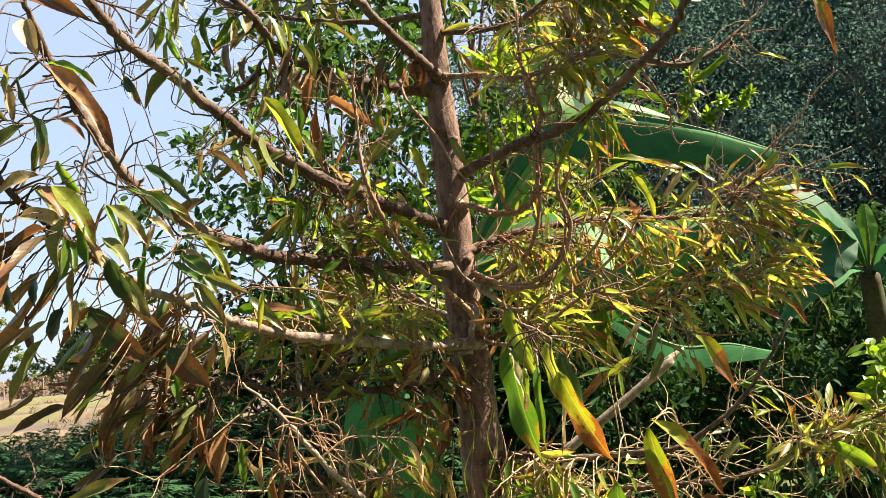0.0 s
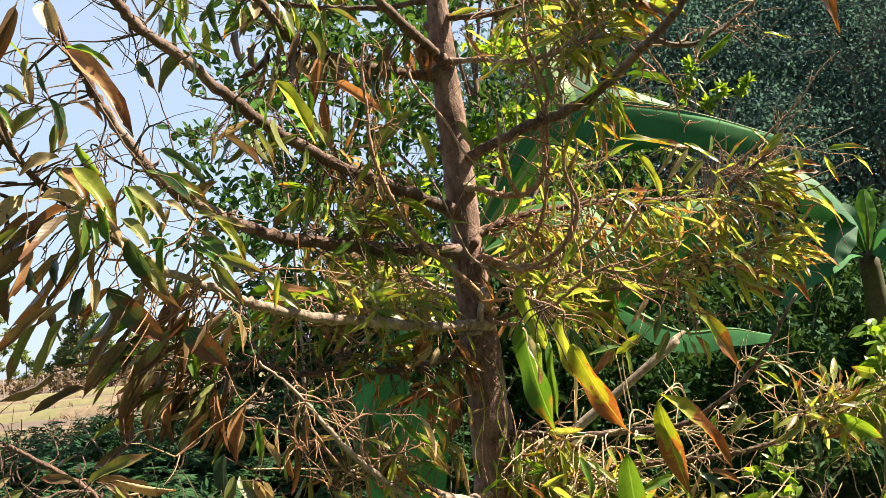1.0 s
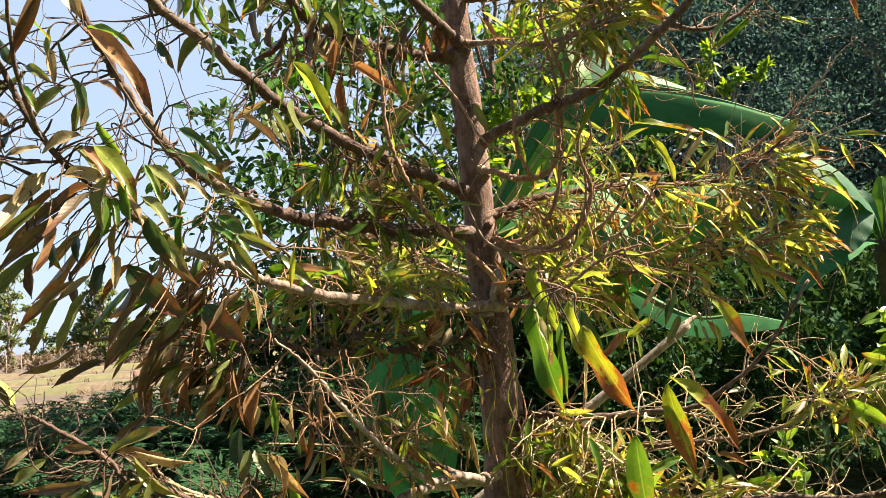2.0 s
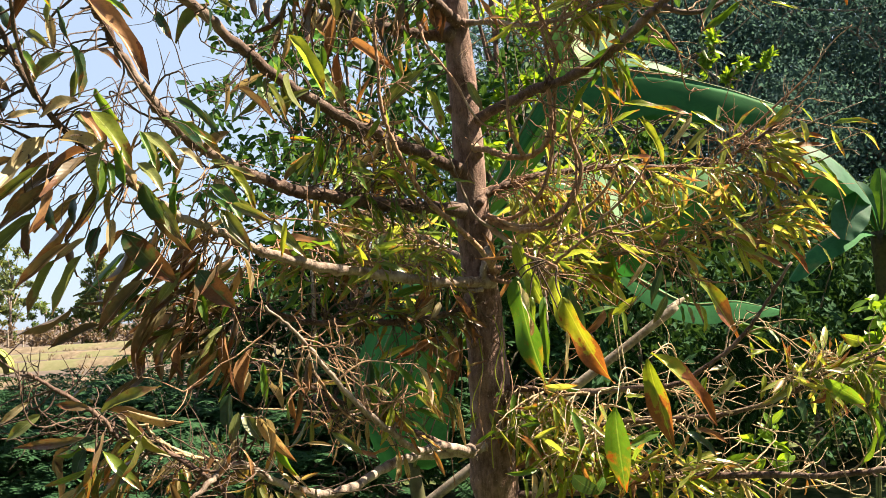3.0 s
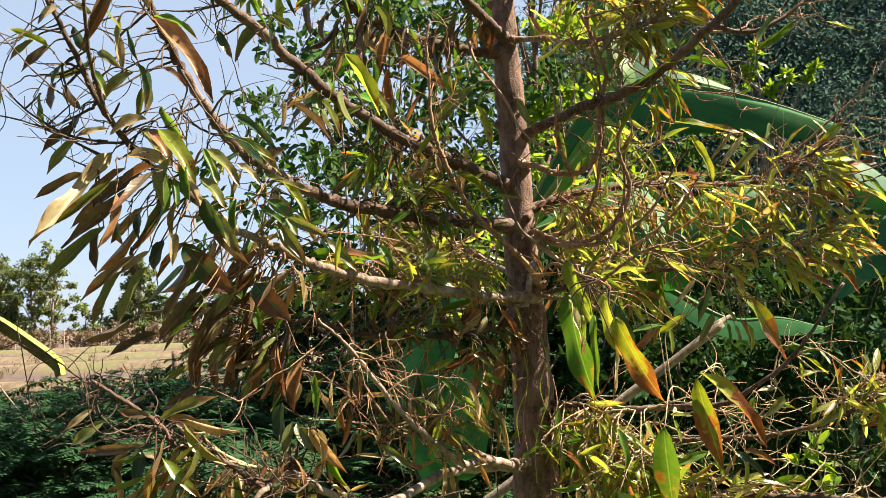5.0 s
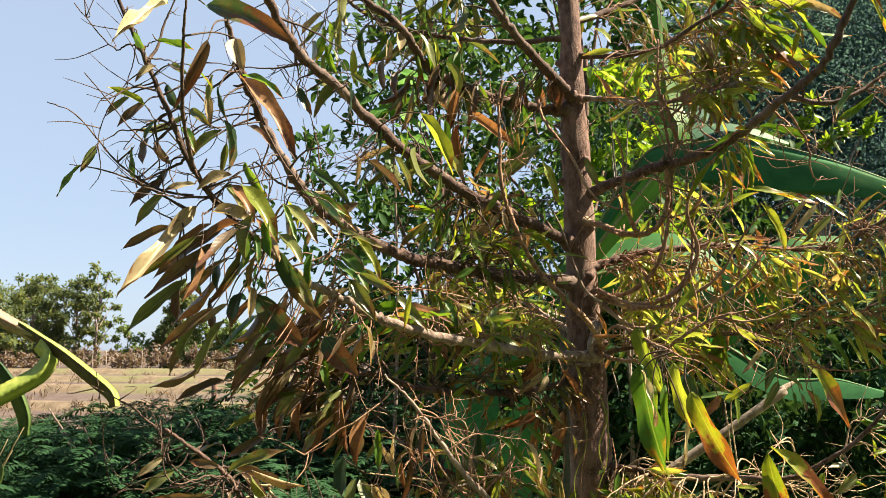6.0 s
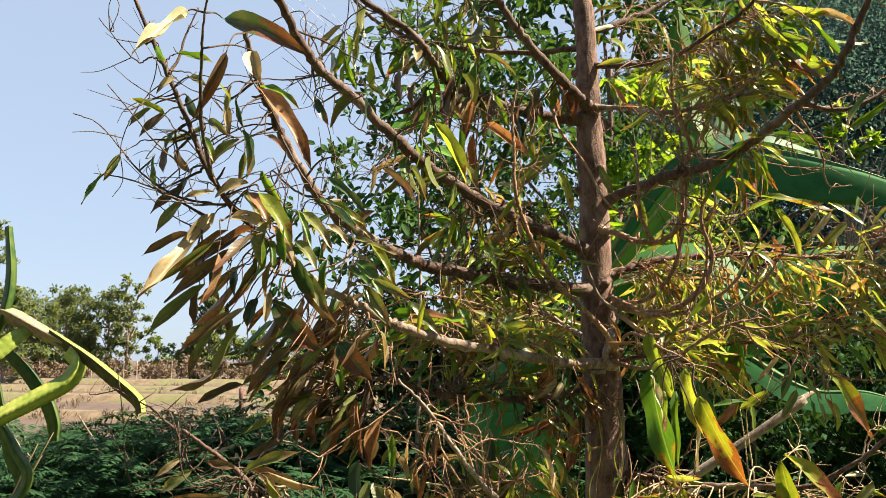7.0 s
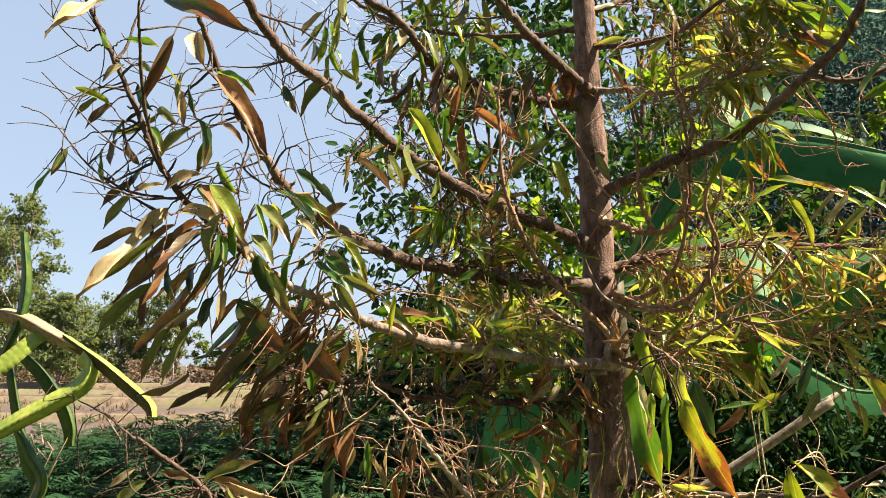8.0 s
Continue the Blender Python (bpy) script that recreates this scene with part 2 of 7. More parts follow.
CACTUS = rough_material("cactus_skin", (0.17, 0.235, 0.035), (0.29, 0.345, 0.075), 30, 9, (0.48, 0.48, 0.12), 0.5, 0.001, 0.45)
# much darker green, for the hanging and upright stems
CACTUS_DARK = rough_material("dark_cactus_skin", (0.022, 0.056, 0.015), (0.053, 0.098, 0.022), 30, 9, (0.10, 0.13, 0.03), 0.5, 0.001, 0.5)
# dark brown that stands for shade under the arching stem
CACTUS_SHADE = rough_material("shaded_cactus_skin", (0.045, 0.032, 0.018), (0.10, 0.075, 0.035), 40, 12, (0.10, 0.11, 0.03), 0.4, 0.002, 0.7)
CACTUS_WOODY = rough_material("woody_cactus_skin", (0.20, 0.125, 0.095), (0.34, 0.235, 0.175), 40, 12, (0.33, 0.33, 0.09), 0.5, 0.002, 0.7)
def ground_material():
    """Bare field soil; near the tree, dark grass and leaf litter added to dim bounced light."""
    m, n, l, p = material("field_and_orchard_floor")
    co = n.new("ShaderNodeTexCoord").outputs["Object"]
    fine, big, mid = noise_node(n, l, co, 2.2, 6.0), noise_node(n, l, co, 0.12, 4.0), noise_node(n, l, co, 9.0, 5.0)
    soil = mix_node(n, l, step_node(n, l, fine, 0.3, 0.7), (0.064, 0.046, 0.042), (0.102, 0.076, 0.069))
    soil = mix_node(n, l, math_node(n, l, "MULTIPLY", step_node(n, l, big, 0.45, 0.6), 0.5), soil, (0.10, 0.086, 0.065))
    # assumed floor colour, kept dark so that little light bounces up
    grass = mix_node(n, l, step_node(n, l, mid, 0.35, 0.65), (0.03, 0.05, 0.015), (0.11, 0.12, 0.05))
    sep = n.new("ShaderNodeSeparateXYZ")
    l.new(co, sep.inputs[0])
    rim = math_node(n, l, "ADD", math_node(n, l, "SUBTRACT", sep.outputs[1], math_node(n, l, "MULTIPLY", sep.outputs[0], 0.8)), math_node(n, l, "MULTIPLY", fine, 2.5))
    l.new(mix_node(n, l, step_node(n, l, rim, 11.5, 13.5), grass, soil), p.inputs["Base Color"])
    p.inputs["Roughness"].default_value = 0.95
    p.inputs["Specular IOR Level"].default_value = 0.15
    bump_node(n, l, fine, 0.6, 0.03, p)
    return m


GROUND = ground_material()
BANK = rough_material("field_bank", (0.090, 0.068, 0.045), (0.165, 0.124, 0.090), 3.0, 0.3, (0.11, 0.12, 0.05), 0.6, 0.03)
OLD_WOOD = rough_material("weathered_wood", (0.13, 0.10, 0.08), (0.33, 0.27, 0.22), 60, 5, (0.4, 0.34, 0.28), 0.4, 0.003)
WIRE = rough_material("power_line", (0.5, 0.5, 0.5), (0.65, 0.65, 0.65), 10, 2, None, 0, 0.001, 0.5)
WHITE_FLECK = rough_material("white_petal", (0.7, 0.7, 0.66), (0.85, 0.85, 0.8), 60, 8, (0.7, 0.66, 0.55), 0.4, 0.001, 0.6)

# ---- building helpers ----
rng = np.random.default_rng(7)


def vec(a):
    return np.array(a, float)


def unit(a):
    a = np.asarray(a, float)
    return a / (np.linalg.norm(a) + 1e-9)


class Soup:
    """Collects the vertices, faces and leaf coordinates of one mesh."""

    def __init__(self):
        self.v, self.f, self.uv, self.count = [], [], [], 0

    def add(self, verts, faces, uv=None):
        self.v.append(np.asarray(verts, float))
        self.f.extend(tuple(i + self.count for i in face) for face in faces)
        self.uv.append(np.zeros((len(verts), 2)) if uv is None else np.asarray(uv, float))
        self.count += len(verts)

    def mesh(self, name, mat, smooth=True):
        me = bpy.data.meshes.new(name)
        v = np.concatenate(self.v) if self.v else np.zeros((0, 3))
        me.from_pydata(v.tolist(), [], self.f)
        layer = me.uv_layers.new(name="blade")
        index = np.empty(len(me.loops), np.int32)
        me.loops.foreach_get("vertex_index", index)
        layer.data.foreach_set("uv", np.concatenate(self.uv)[index].astype(np.float32).ravel())
        me.polygons.foreach_set("use_smooth", [smooth] * len(me.polygons))
        me.materials.append(mat)
        me.update()
        return me


def part(name, soup, mat, parent=None, label="", kind="", smooth=True):
    ob = new(name, soup.mesh(name, mat, smooth))
    if parent:
        ob.parent = parent
        ob.matrix_parent_inverse = parent.matrix_basis.inverted() if parent.parent is None else Matrix()
    return tagged(ob, label=label, kind=kind)


def thing(name, label, category, at=(0, 0, 0), group="", kind=""):
    ob = new(name)
    ob.empty_display_size = 0.1
    ob.matrix_basis = Matrix.Translation(at)
    return tagged(ob, label, category, group, kind)


def spline(points, per=8):
    """A smooth line through the points."""
    p = [vec(a) for a in points]
    p = [2 * p[0] - p[1]] + p + [2 * p[-1] - p[-2]]
    out = []
    for i in range(1, len(p) - 2):
        for t in np.arange(per) / per:
            a, b, c, d = p[i - 1], p[i], p[i + 1], p[i + 2]
            out.append(0.5 * (2 * b + (c - a) * t + (2 * a - 5 * b + 4 * c - d) * t * t + (3 * b - a - 3 * c + d) * t ** 3))
    out.append(p[-2])
    return np.array(out)


def tube(soup, line, radii, sides=8, lump=0.0, closed=True):
    """A round stem along the line, its radius given at every point."""
    line, k = np.asarray(line, float), len(line)
    tangent = np.gradient(line, axis=0)
    tangent /= np.linalg.norm(tangent, axis=1, keepdims=True) + 1e-9
    side = np.cross(tangent[0], (0.0, 0.2, 1.0) if abs(tangent[0][2]) < 0.9 else (1.0, 0.0, 0.0))
    side = unit(side)
    rings = []
    angle = np.arange(sides) * 2 * np.pi / sides
    for i in range(k):
        side = unit(side - tangent[i] * side.dot(tangent[i]))
        up = np.cross(tangent[i], side)
        r = radii[i] * (1 + lump * rng.uniform(-1, 1, sides)) if lump else np.full(sides, radii[i])
        rings.append(line[i] + (np.cos(angle) * r)[:, None] * side + (np.sin(angle) * r)[:, None] * up)
    faces = []
    for i in range(k - 1):
        for j in range(sides):
            a, b = i * sides + j, i * sides + (j + 1) % sides
            faces.append((a, b, b + sides, a + sides))
    if closed:
        faces.append(tuple(range(sides))[::-1])
        faces.append(tuple(range((k - 1) * sides, k * sides)))
    soup.add(np.concatenate(rings), faces)


def blade(n=7, across=4, bend=0.15, fold=0.25, ripple=0.03, belly=0.45, curl=0.0, seed=0, sway=0.0, twist=0.0):
    """A leaf 1 long and 1 wide at the broadest: its points, faces and coordinates."""
    r = np.random.default_rng(seed)
    ph = r.uniform(0, 6, 3)
    v, uv, f = [], [], []
    for i in range(n + 1):
        s = i / n
        w = max(0.035, math.sin(math.pi * min(1, s ** (0.7 + belly * 0.5)) ** 0.95) ** 0.62) if 0 < i < n else 0.03
        if s > 0.85:
            w *= 0.8
        for j in range(across + 1):
            q = j / across * 2 - 1
            y = 0.5 * w * q
            z = 0.22 * (fold * abs(y) + ripple * 4 * math.sin(11 * s + ph[0] + 2 * q) * abs(q) + curl * 0.22 * q * q * w) - bend * s * s
            z += 0.07 * y * twist * s + 0.02 * math.sin(4 * s + ph[1])
            v.append((s, y * (1 - 0.25 * abs(curl)) + sway * s * s, z))
            uv.append((s, j / across))
    for i in range(n):
        for j in range(across):
            a = i * (across + 1) + j
            f.append((a, a + across + 1, a + across + 2, a + 1))
    return np.array(v), f, np.array(uv)


SHAPES = [blade(8, 4, bend=b, fold=fo, curl=cu, seed=i, sway=sw, twist=tw) for i, (b, fo, cu, sw, tw) in enumerate(
    [(0.08, 0.5, 0.0, 0.1, 0), (0.18, 0.7, 0.0, -0.2, 0.5), (0.02, 0.9, 0.2, 0.25, -0.6), (0.25, 0.4, 0.0, 0.3, 0.4), (-0.08, 0.8, 0.3, -0.4, 1.0), (0.12, 1.2, 0.6, 0.5, -1.4), (0.3, 1.0, 0.9, -0.6, 2.0),
     (0.35, 1.4, 1.1, 0.7, 2.4), (-0.15, 1.2, 0.7, -0.8, -2.2), (0.22, 0.8, 0.4, 0.8, 1.2)])]
SHAPES += [blade(18, 6, bend=0.06, fold=0.5, ripple=0.05, seed=70, sway=0.35, twist=0.4), blade(18, 6, bend=0.1, fold=0.6, ripple=0.06, seed=71, sway=-0.45, twist=-0.4), blade(18, 6, bend=0.12, fold=0.9, ripple=0.08, seed=72, sway=0.1, twist=0.8)]
SMALL_SHAPES = [blade(5, 2, bend=b, fold=fo, seed=20 + i, sway=sw, twist=tw) for i, (b, fo, sw, tw) in enumerate([(0.1, 0.5, 0.2, 0.4), (0.2, 0.9, -0.5, -0.8), (0.0, 0.6, 0.6, 1.2), (0.3, 0.4, -0.2, 0.0)])]
QUAD = (np.array([(0, 0, 0), (0.5, -0.5, -0.06), (1, 0, -0.18), (0.5, 0.5, -0.06)]), [(0, 1, 2), (0, 2, 3)], np.array([(0, 0.5), (0.5, 0), (1, 0.5), (0.5, 1)]))


def leaf_frame(base, tip, facing, width):
    """Columns of the pose that puts a unit leaf from base to tip."""
    x = vec(tip) - vec(base)
    z = unit(vec(facing) - unit(x) * unit(x).dot(vec(facing)))
    y = np.cross(z, unit(x))
    return np.column_stack([x, y * width, z * np.linalg.norm(x)])


def add_leaf(soup, shape, base, tip, facing, width):
    v, f, uv = shape
    soup.add(v @ leaf_frame(base, tip, facing, width).T + vec(base), f, uv)


LEAF_MESHES = {}


def leaf_object(parent, mat, base, tip, facing, width, shape=None, label=""):
    """One leaf as a part of its own; alike leaves share their mesh."""
    k = int(rng.integers(10)) if shape is None else shape
    if (mat.name, k) not in LEAF_MESHES:
        s = Soup()
        s.add(*SHAPES[k])
        LEAF_MESHES[mat.name, k] = s.mesh("leaf", mat)
    ob = new("leaf", LEAF_MESHES[mat.name, k])
    c = leaf_frame(base, tip, facing, width)
    m = Matrix(((*c[0], base[0]), (*c[1], base[1]), (*c[2], base[2]), (0, 0, 0, 1)))
    ob.parent = parent
    if parent.parent is None:
        ob.matrix_parent_inverse = parent.matrix_basis.inverted()
    ob.matrix_basis = m
    return tagged(ob, label=label)


def leaf_cloud(soup, centre, size, count, leaf, shape=QUAD, slim=0.5, hang=0.2, shell=0.35, seed=1, bunch=40, loose=0.16):
    """Many leaves in an uneven ball: denser towards its skin, in clumps, with gaps."""
    r = np.random.default_rng(seed)
    clumps = r.normal(size=(max(3, count // bunch), 3))
    clumps /= np.linalg.norm(clumps, axis=1, keepdims=True)
    clumps *= (shell + (1 - shell) * r.random((len(clumps), 1)) ** 0.5)
    pick = clumps[r.integers(len(clumps), size=count)]
    p = vec(centre) + (pick + r.normal(size=(count, 3)) * loose) * vec(size)
    d = r.normal(size=(count, 3)) + (0, 0, -hang * 2)
    d /= np.linalg.norm(d, axis=1, keepdims=True)
    z = r.normal(size=(count, 3)) + (0, 0, 1.2)
    z -= d * (z * d).sum(1, keepdims=True)
    z /= np.linalg.norm(z, axis=1, keepdims=True)
    y = np.cross(z, d)
    ln = leaf * r.uniform(0.6, 1.25, (count, 1))
    v, f, uv = shape
    pts = p[:, None] + v[None, :, :1] * (d * ln)[:, None] + v[None, :, 1:2] * (y * ln * slim)[:, None] + v[None, :, 2:] * (z * ln)[:, None]
    k = len(v)
    start = soup.count
    soup.v.append(pts.reshape(-1, 3))
    soup.uv.append(np.tile(uv, (count, 1)))
    base = np.arange(count) * k + start
    for face in f:
        soup.f.extend(zip(*[(base + i).tolist() for i in face]))
    soup.count += count * k
    return vec(centre) + clumps * vec(size)

# ---- the fruit tree ----
tree = thing("fruit_tree", "young fruit tree with brown-red bark and narrow, partly scorched leaves", "tree", (0.1, 1.93, 0.0))
stem_line = spline([(0.10, 1.93, -0.1), (0.12, 1.93, 0.6), (0.057, 1.93, 1.015), (0.059, 1.93, 1.215), (0.053, 1.93, 1.447), (0.045, 1.93, 1.683), (0.041, 1.93, 1.938), (0.032, 1.93, 2.198), (0.024, 1.93, 2.502), (-0.03, 1.94, 2.75), (-0.06, 1.95, 3.2)], 14)
heights = stem_line[:, 2]
stem_radii = np.interp(heights, [0, 0.9, 1.2, 1.45, 1.75, 2.1, 2.35, 3.2], [0.078, 0.064, 0.054, 0.049, 0.041, 0.037, 0.030, 0.012])
stem_radii = stem_radii * (1 + 0.035 * np.sin(heights * 31) + 0.03 * np.sin(heights * 73 + 1))
s = Soup()
tube(s, stem_line, stem_radii, 20, 0.025)
for zk in (1.36, 1.52, 1.55, 1.66, 1.72, 1.84, 1.97, 2.03, 2.2, 2.31):   # knots of shed twigs
    i = int(np.argmin(abs(heights - zk)))
    a = rng.uniform(0, 6.28)
    out = vec((math.cos(a), -abs(math.sin(a)), 0.35))
    tube(s, spline([stem_line[i], stem_line[i] + out * stem_radii[i] * 1.05, stem_line[i] + out * (stem_radii[i] + 0.012)], 3), np.linspace(0.016, 0.006, 7), 7, 0.1)
trunk = part("trunk", s, BARK, tree, "brown-red rough trunk")

BOUGHS = {}


def limb(key, r0, r1, *points, mat=LIMB_BARK, sides=10, spurs=6):
    """A limb of the tree through its points, tapering from r0 to r1, with leaf scars and spurs."""
    line = spline(points, 9)
    k = len(line)
    t = np.linspace(0, 1, k)
    radii = (r0 + (r1 - r0) * t) * (1 + 0.06 * np.sin(t * 40 + r0 * 900) + 0.07 * rng.uniform(-1, 1, k) + 0.16 * (rng.random(k) > 0.88))
    radii[:4] *= np.array([1.5, 1.3, 1.15, 1.05])
    line = line + rng.normal(size=(k, 3)) * r0 * 0.11
    sp = Soup()
    tube(sp, line, radii, sides, 0.04)
    for _ in range(spurs):
        i = int(rng.integers(3, k - 2))
        d = unit(rng.normal(size=3) + (0, -0.3, 0.3))
        ln = rng.uniform(0.008, 0.03)
        tube(sp, [line[i], line[i] + d * (radii[i] + ln * 0.5), line[i] + d * (radii[i] + ln) + (0, 0, 0.006)], [radii[i] * 0.4, min(0.0028, radii[i] * 0.45), min(0.0016, radii[i] * 0.3)], 5)
    ob = part("branch", sp, mat, tree)
    BOUGHS[key] = (ob, line, radii, Soup(), {})
    return ob


limb("upper_left", 0.0155, 0.0075, (0.027, 1.9, 1.818), (-0.092, 1.77, 1.859), (-0.217, 1.66, 1.906), (-0.328, 1.57, 1.967), (-0.416, 1.49, 2.037), (-0.476, 1.41, 2.094), (-0.525, 1.33, 2.129), (-0.554, 1.26, 2.176), (-0.572, 1.18, 2.239))
limb("middle_left", 0.0175, 0.005, (0.025, 1.91, 1.721), (-0.106, 1.8, 1.724), (-0.225, 1.71, 1.735), (-0.332, 1.63, 1.749), (-0.399, 1.57, 1.77), (-0.468, 1.5, 1.805), (-0.524, 1.42, 1.85), (-0.557, 1.36, 1.907), (-0.593, 1.31, 1.982), (-0.611, 1.27, 2.037), (-0.618, 1.22, 2.089), (-0.616, 1.16, 2.15))
limb("lower_left", 0.0130, 0.0062, (0.081, 1.9, 1.531), (-0.041, 1.76, 1.533), (-0.166, 1.64, 1.555), (-0.279, 1.55, 1.574), (-0.369, 1.47, 1.603), (-0.413, 1.44, 1.623), (-0.475, 1.38, 1.659), (-0.51, 1.33, 1.681), (-0.561, 1.24, 1.735), mat=PALE_BARK)
limb("outer_left", 0.0062, 0.0032, (-0.549, 1.25, 1.724), (-0.617, 1.18, 1.795), (-0.657, 1.14, 1.86), (-0.702, 1.12, 1.966), (-0.731, 1.1, 2.042), (-0.756, 1.08, 2.106), (-0.781, 1.06, 2.171), mat=SHADED_TWIG)
limb("drooping_left", 0.0095, 0.004, (0.024, 1.91, 1.468), (-0.077, 1.82, 1.45), (-0.177, 1.76, 1.445), (-0.285, 1.72, 1.449), (-0.358, 1.66, 1.463), (-0.424, 1.6, 1.491), (-0.482, 1.53, 1.495), (-0.521, 1.48, 1.484))
limb("base_left", 0.0115, 0.0022, (0.057, 1.91, 1.125), (0.003, 1.83, 1.125), (-0.066, 1.72, 1.159), (-0.114, 1.66, 1.163), (-0.161, 1.6, 1.215), (-0.222, 1.54, 1.286), (-0.272, 1.48, 1.369), (-0.318, 1.44, 1.441), (-0.367, 1.4, 1.499), mat=PALE_BARK)
limb("base_bowed", 0.0125, 0.004, (0.003, 1.83, 1.122), (-0.113, 1.72, 1.14), (-0.179, 1.62, 1.139), (-0.24, 1.53, 1.121), (-0.295, 1.46, 1.127), (-0.357, 1.4, 1.165), (-0.416, 1.35, 1.214), (-0.452, 1.3, 1.194), (-0.498, 1.26, 1.152), mat=PALE_BARK)
limb("base_second", 0.0075, 0.003, (-0.037, 1.8, 1.136), (-0.123, 1.72, 1.193), (-0.217, 1.66, 1.245), (-0.317, 1.6, 1.313), (-0.4, 1.55, 1.375), (-0.456, 1.5, 1.388))
limb("low_outlying", 0.0062, 0.003, (-0.398, 1.35, 1.109), (-0.442, 1.33, 1.176), (-0.521, 1.3, 1.246), (-0.603, 1.28, 1.283), (-0.623, 1.26, 1.321), (-0.671, 1.22, 1.372), (-0.717, 1.2, 1.409), mat=LIMB_BARK)
limb("top_left", 0.0145, 0.008, (0.033, 1.91, 2.211), (-0.001, 1.85, 2.232), (-0.042, 1.8, 2.26), (-0.094, 1.74, 2.3), (-0.138, 1.69, 2.344), (-0.225, 1.62, 2.459), (-0.298, 1.55, 2.528))
limb("high_left", 0.0155, 0.007, (0.023, 1.92, 2.183), (-0.09, 1.88, 2.186), (-0.183, 1.84, 2.202), (-0.259, 1.8, 2.224), (-0.326, 1.77, 2.254), (-0.37, 1.74, 2.306), (-0.405, 1.71, 2.357), (-0.545, 1.66, 2.459), (-0.617, 1.6, 2.539))
limb("crown_left", 0.0085, 0.004, (0.03, 1.93, 2.395), (-0.101, 1.95, 2.395), (-0.259, 1.95, 2.409), (-0.402, 1.93, 2.433), (-0.511, 1.9, 2.466), (-0.584, 1.86, 2.511), (-0.639, 1.82, 2.579))
limb("rising_right", 0.0135, 0.0060, (0.064, 1.92, 1.953), (0.132, 1.85, 1.969), (0.21, 1.76, 1.98), (0.286, 1.68, 1.983), (0.368, 1.59, 2.009), (0.429, 1.52, 2.051), (0.466, 1.47, 2.076), (0.501, 1.43, 2.108), (0.536, 1.39, 2.193), (0.556, 1.35, 2.257))
limb("forked_right", 0.0055, 0.0025, (0.455, 1.48, 2.057), (0.494, 1.47, 2.037), (0.551, 1.47, 2.045), (0.614, 1.48, 2.083), (0.675, 1.49, 2.13), (0.719, 1.5, 2.176), (0.767, 1.5, 2.231))
limb("spreading_right", 0.0115, 0.0045, (0.075, 1.93, 1.76), (0.147, 1.95, 1.786), (0.222, 1.97, 1.806), (0.33, 2.0, 1.818), (0.455, 2.03, 1.826), (0.564, 2.05, 1.819), (0.709, 2.08, 1.823), (0.823, 2.08, 1.872), (0.903, 2.07, 1.925))
limb("curled_right", 0.0088, 0.0036, (0.057, 1.9, 1.877), (0.094, 1.86, 1.86), (0.139, 1.82, 1.833), (0.19, 1.79, 1.826), (0.228, 1.77, 1.851), (0.244, 1.75, 1.908), (0.24, 1.73, 1.977), (0.262, 1.72, 2.039), (0.238, 1.7, 2.115), (0.209, 1.69, 2.181), mat=TWIG_BARK)
limb("curled_front", 0.0072, 0.003, (0.072, 1.9, 1.696), (0.129, 1.84, 1.659), (0.205, 1.78, 1.658), (0.27, 1.74, 1.698), (0.301, 1.72, 1.773), (0.276, 1.7, 1.862), (0.302, 1.69, 1.941), (0.357, 1.68, 1.998), mat=TWIG_BARK)
limb("reddish_upright", 0.0075, 0.0025, (0.09, 1.87, 1.552), (0.054, 1.8, 1.61), (-0.009, 1.74, 1.672), (-0.065, 1.7, 1.73), (-0.106, 1.66, 1.801), (-0.134, 1.63, 1.874), (-0.148, 1.61, 1.945), (-0.147, 1.6, 2.023), (-0.149, 1.59, 2.102), (-0.139, 1.58, 2.154), mat=TWIG_BARK)
limb("thin_right", 0.0068, 0.0025, (0.079, 1.92, 1.532), (0.181, 1.95, 1.556), (0.303, 1.99, 1.577), (0.442, 2.03, 1.588), (0.583, 2.06, 1.587), (0.714, 2.08, 1.619), (0.826, 2.08, 1.67), (0.907, 2.08, 1.709))
limb("front_right", 0.0058, 0.0022, (0.078, 1.88, 1.539), (0.126, 1.78, 1.522), (0.183, 1.68, 1.53), (0.233, 1.6, 1.572), (0.295, 1.56, 1.611), (0.363, 1.55, 1.627), mat=TWIG_BARK)
limb("bottom_right", 0.0095, 0.0030, (0.082, 1.92, 1.258), (0.164, 1.86, 1.258), (0.254, 1.8, 1.252), (0.367, 1.76, 1.259), (0.463, 1.72, 1.265), (0.523, 1.7, 1.293), (0.61, 1.68, 1.359), (0.671, 1.66, 1.438), (0.73, 1.65, 1.528))
limb("bottom_right_low", 0.0080, 0.0030, (0.243, 1.88, 1.146), (0.356, 1.8, 1.175), (0.475, 1.74, 1.187), (0.591, 1.7, 1.201), (0.708, 1.67, 1.237), (0.789, 1.65, 1.285), (0.897, 1.62, 1.324))
limb("bottom_right_far", 0.0095, 0.006, (0.095, 1.92, 0.988), (0.298, 1.84, 1.012), (0.506, 1.75, 1.053), (0.655, 1.7, 1.06), (0.794, 1.65, 1.065), (0.912, 1.6, 1.088))
limb("top_right", 0.0080, 0.0035, (0.037, 1.92, 2.337), (0.123, 1.88, 2.314), (0.191, 1.83, 2.299), (0.251, 1.79, 2.299), (0.304, 1.75, 2.321), (0.398, 1.7, 2.367), (0.481, 1.66, 2.453))
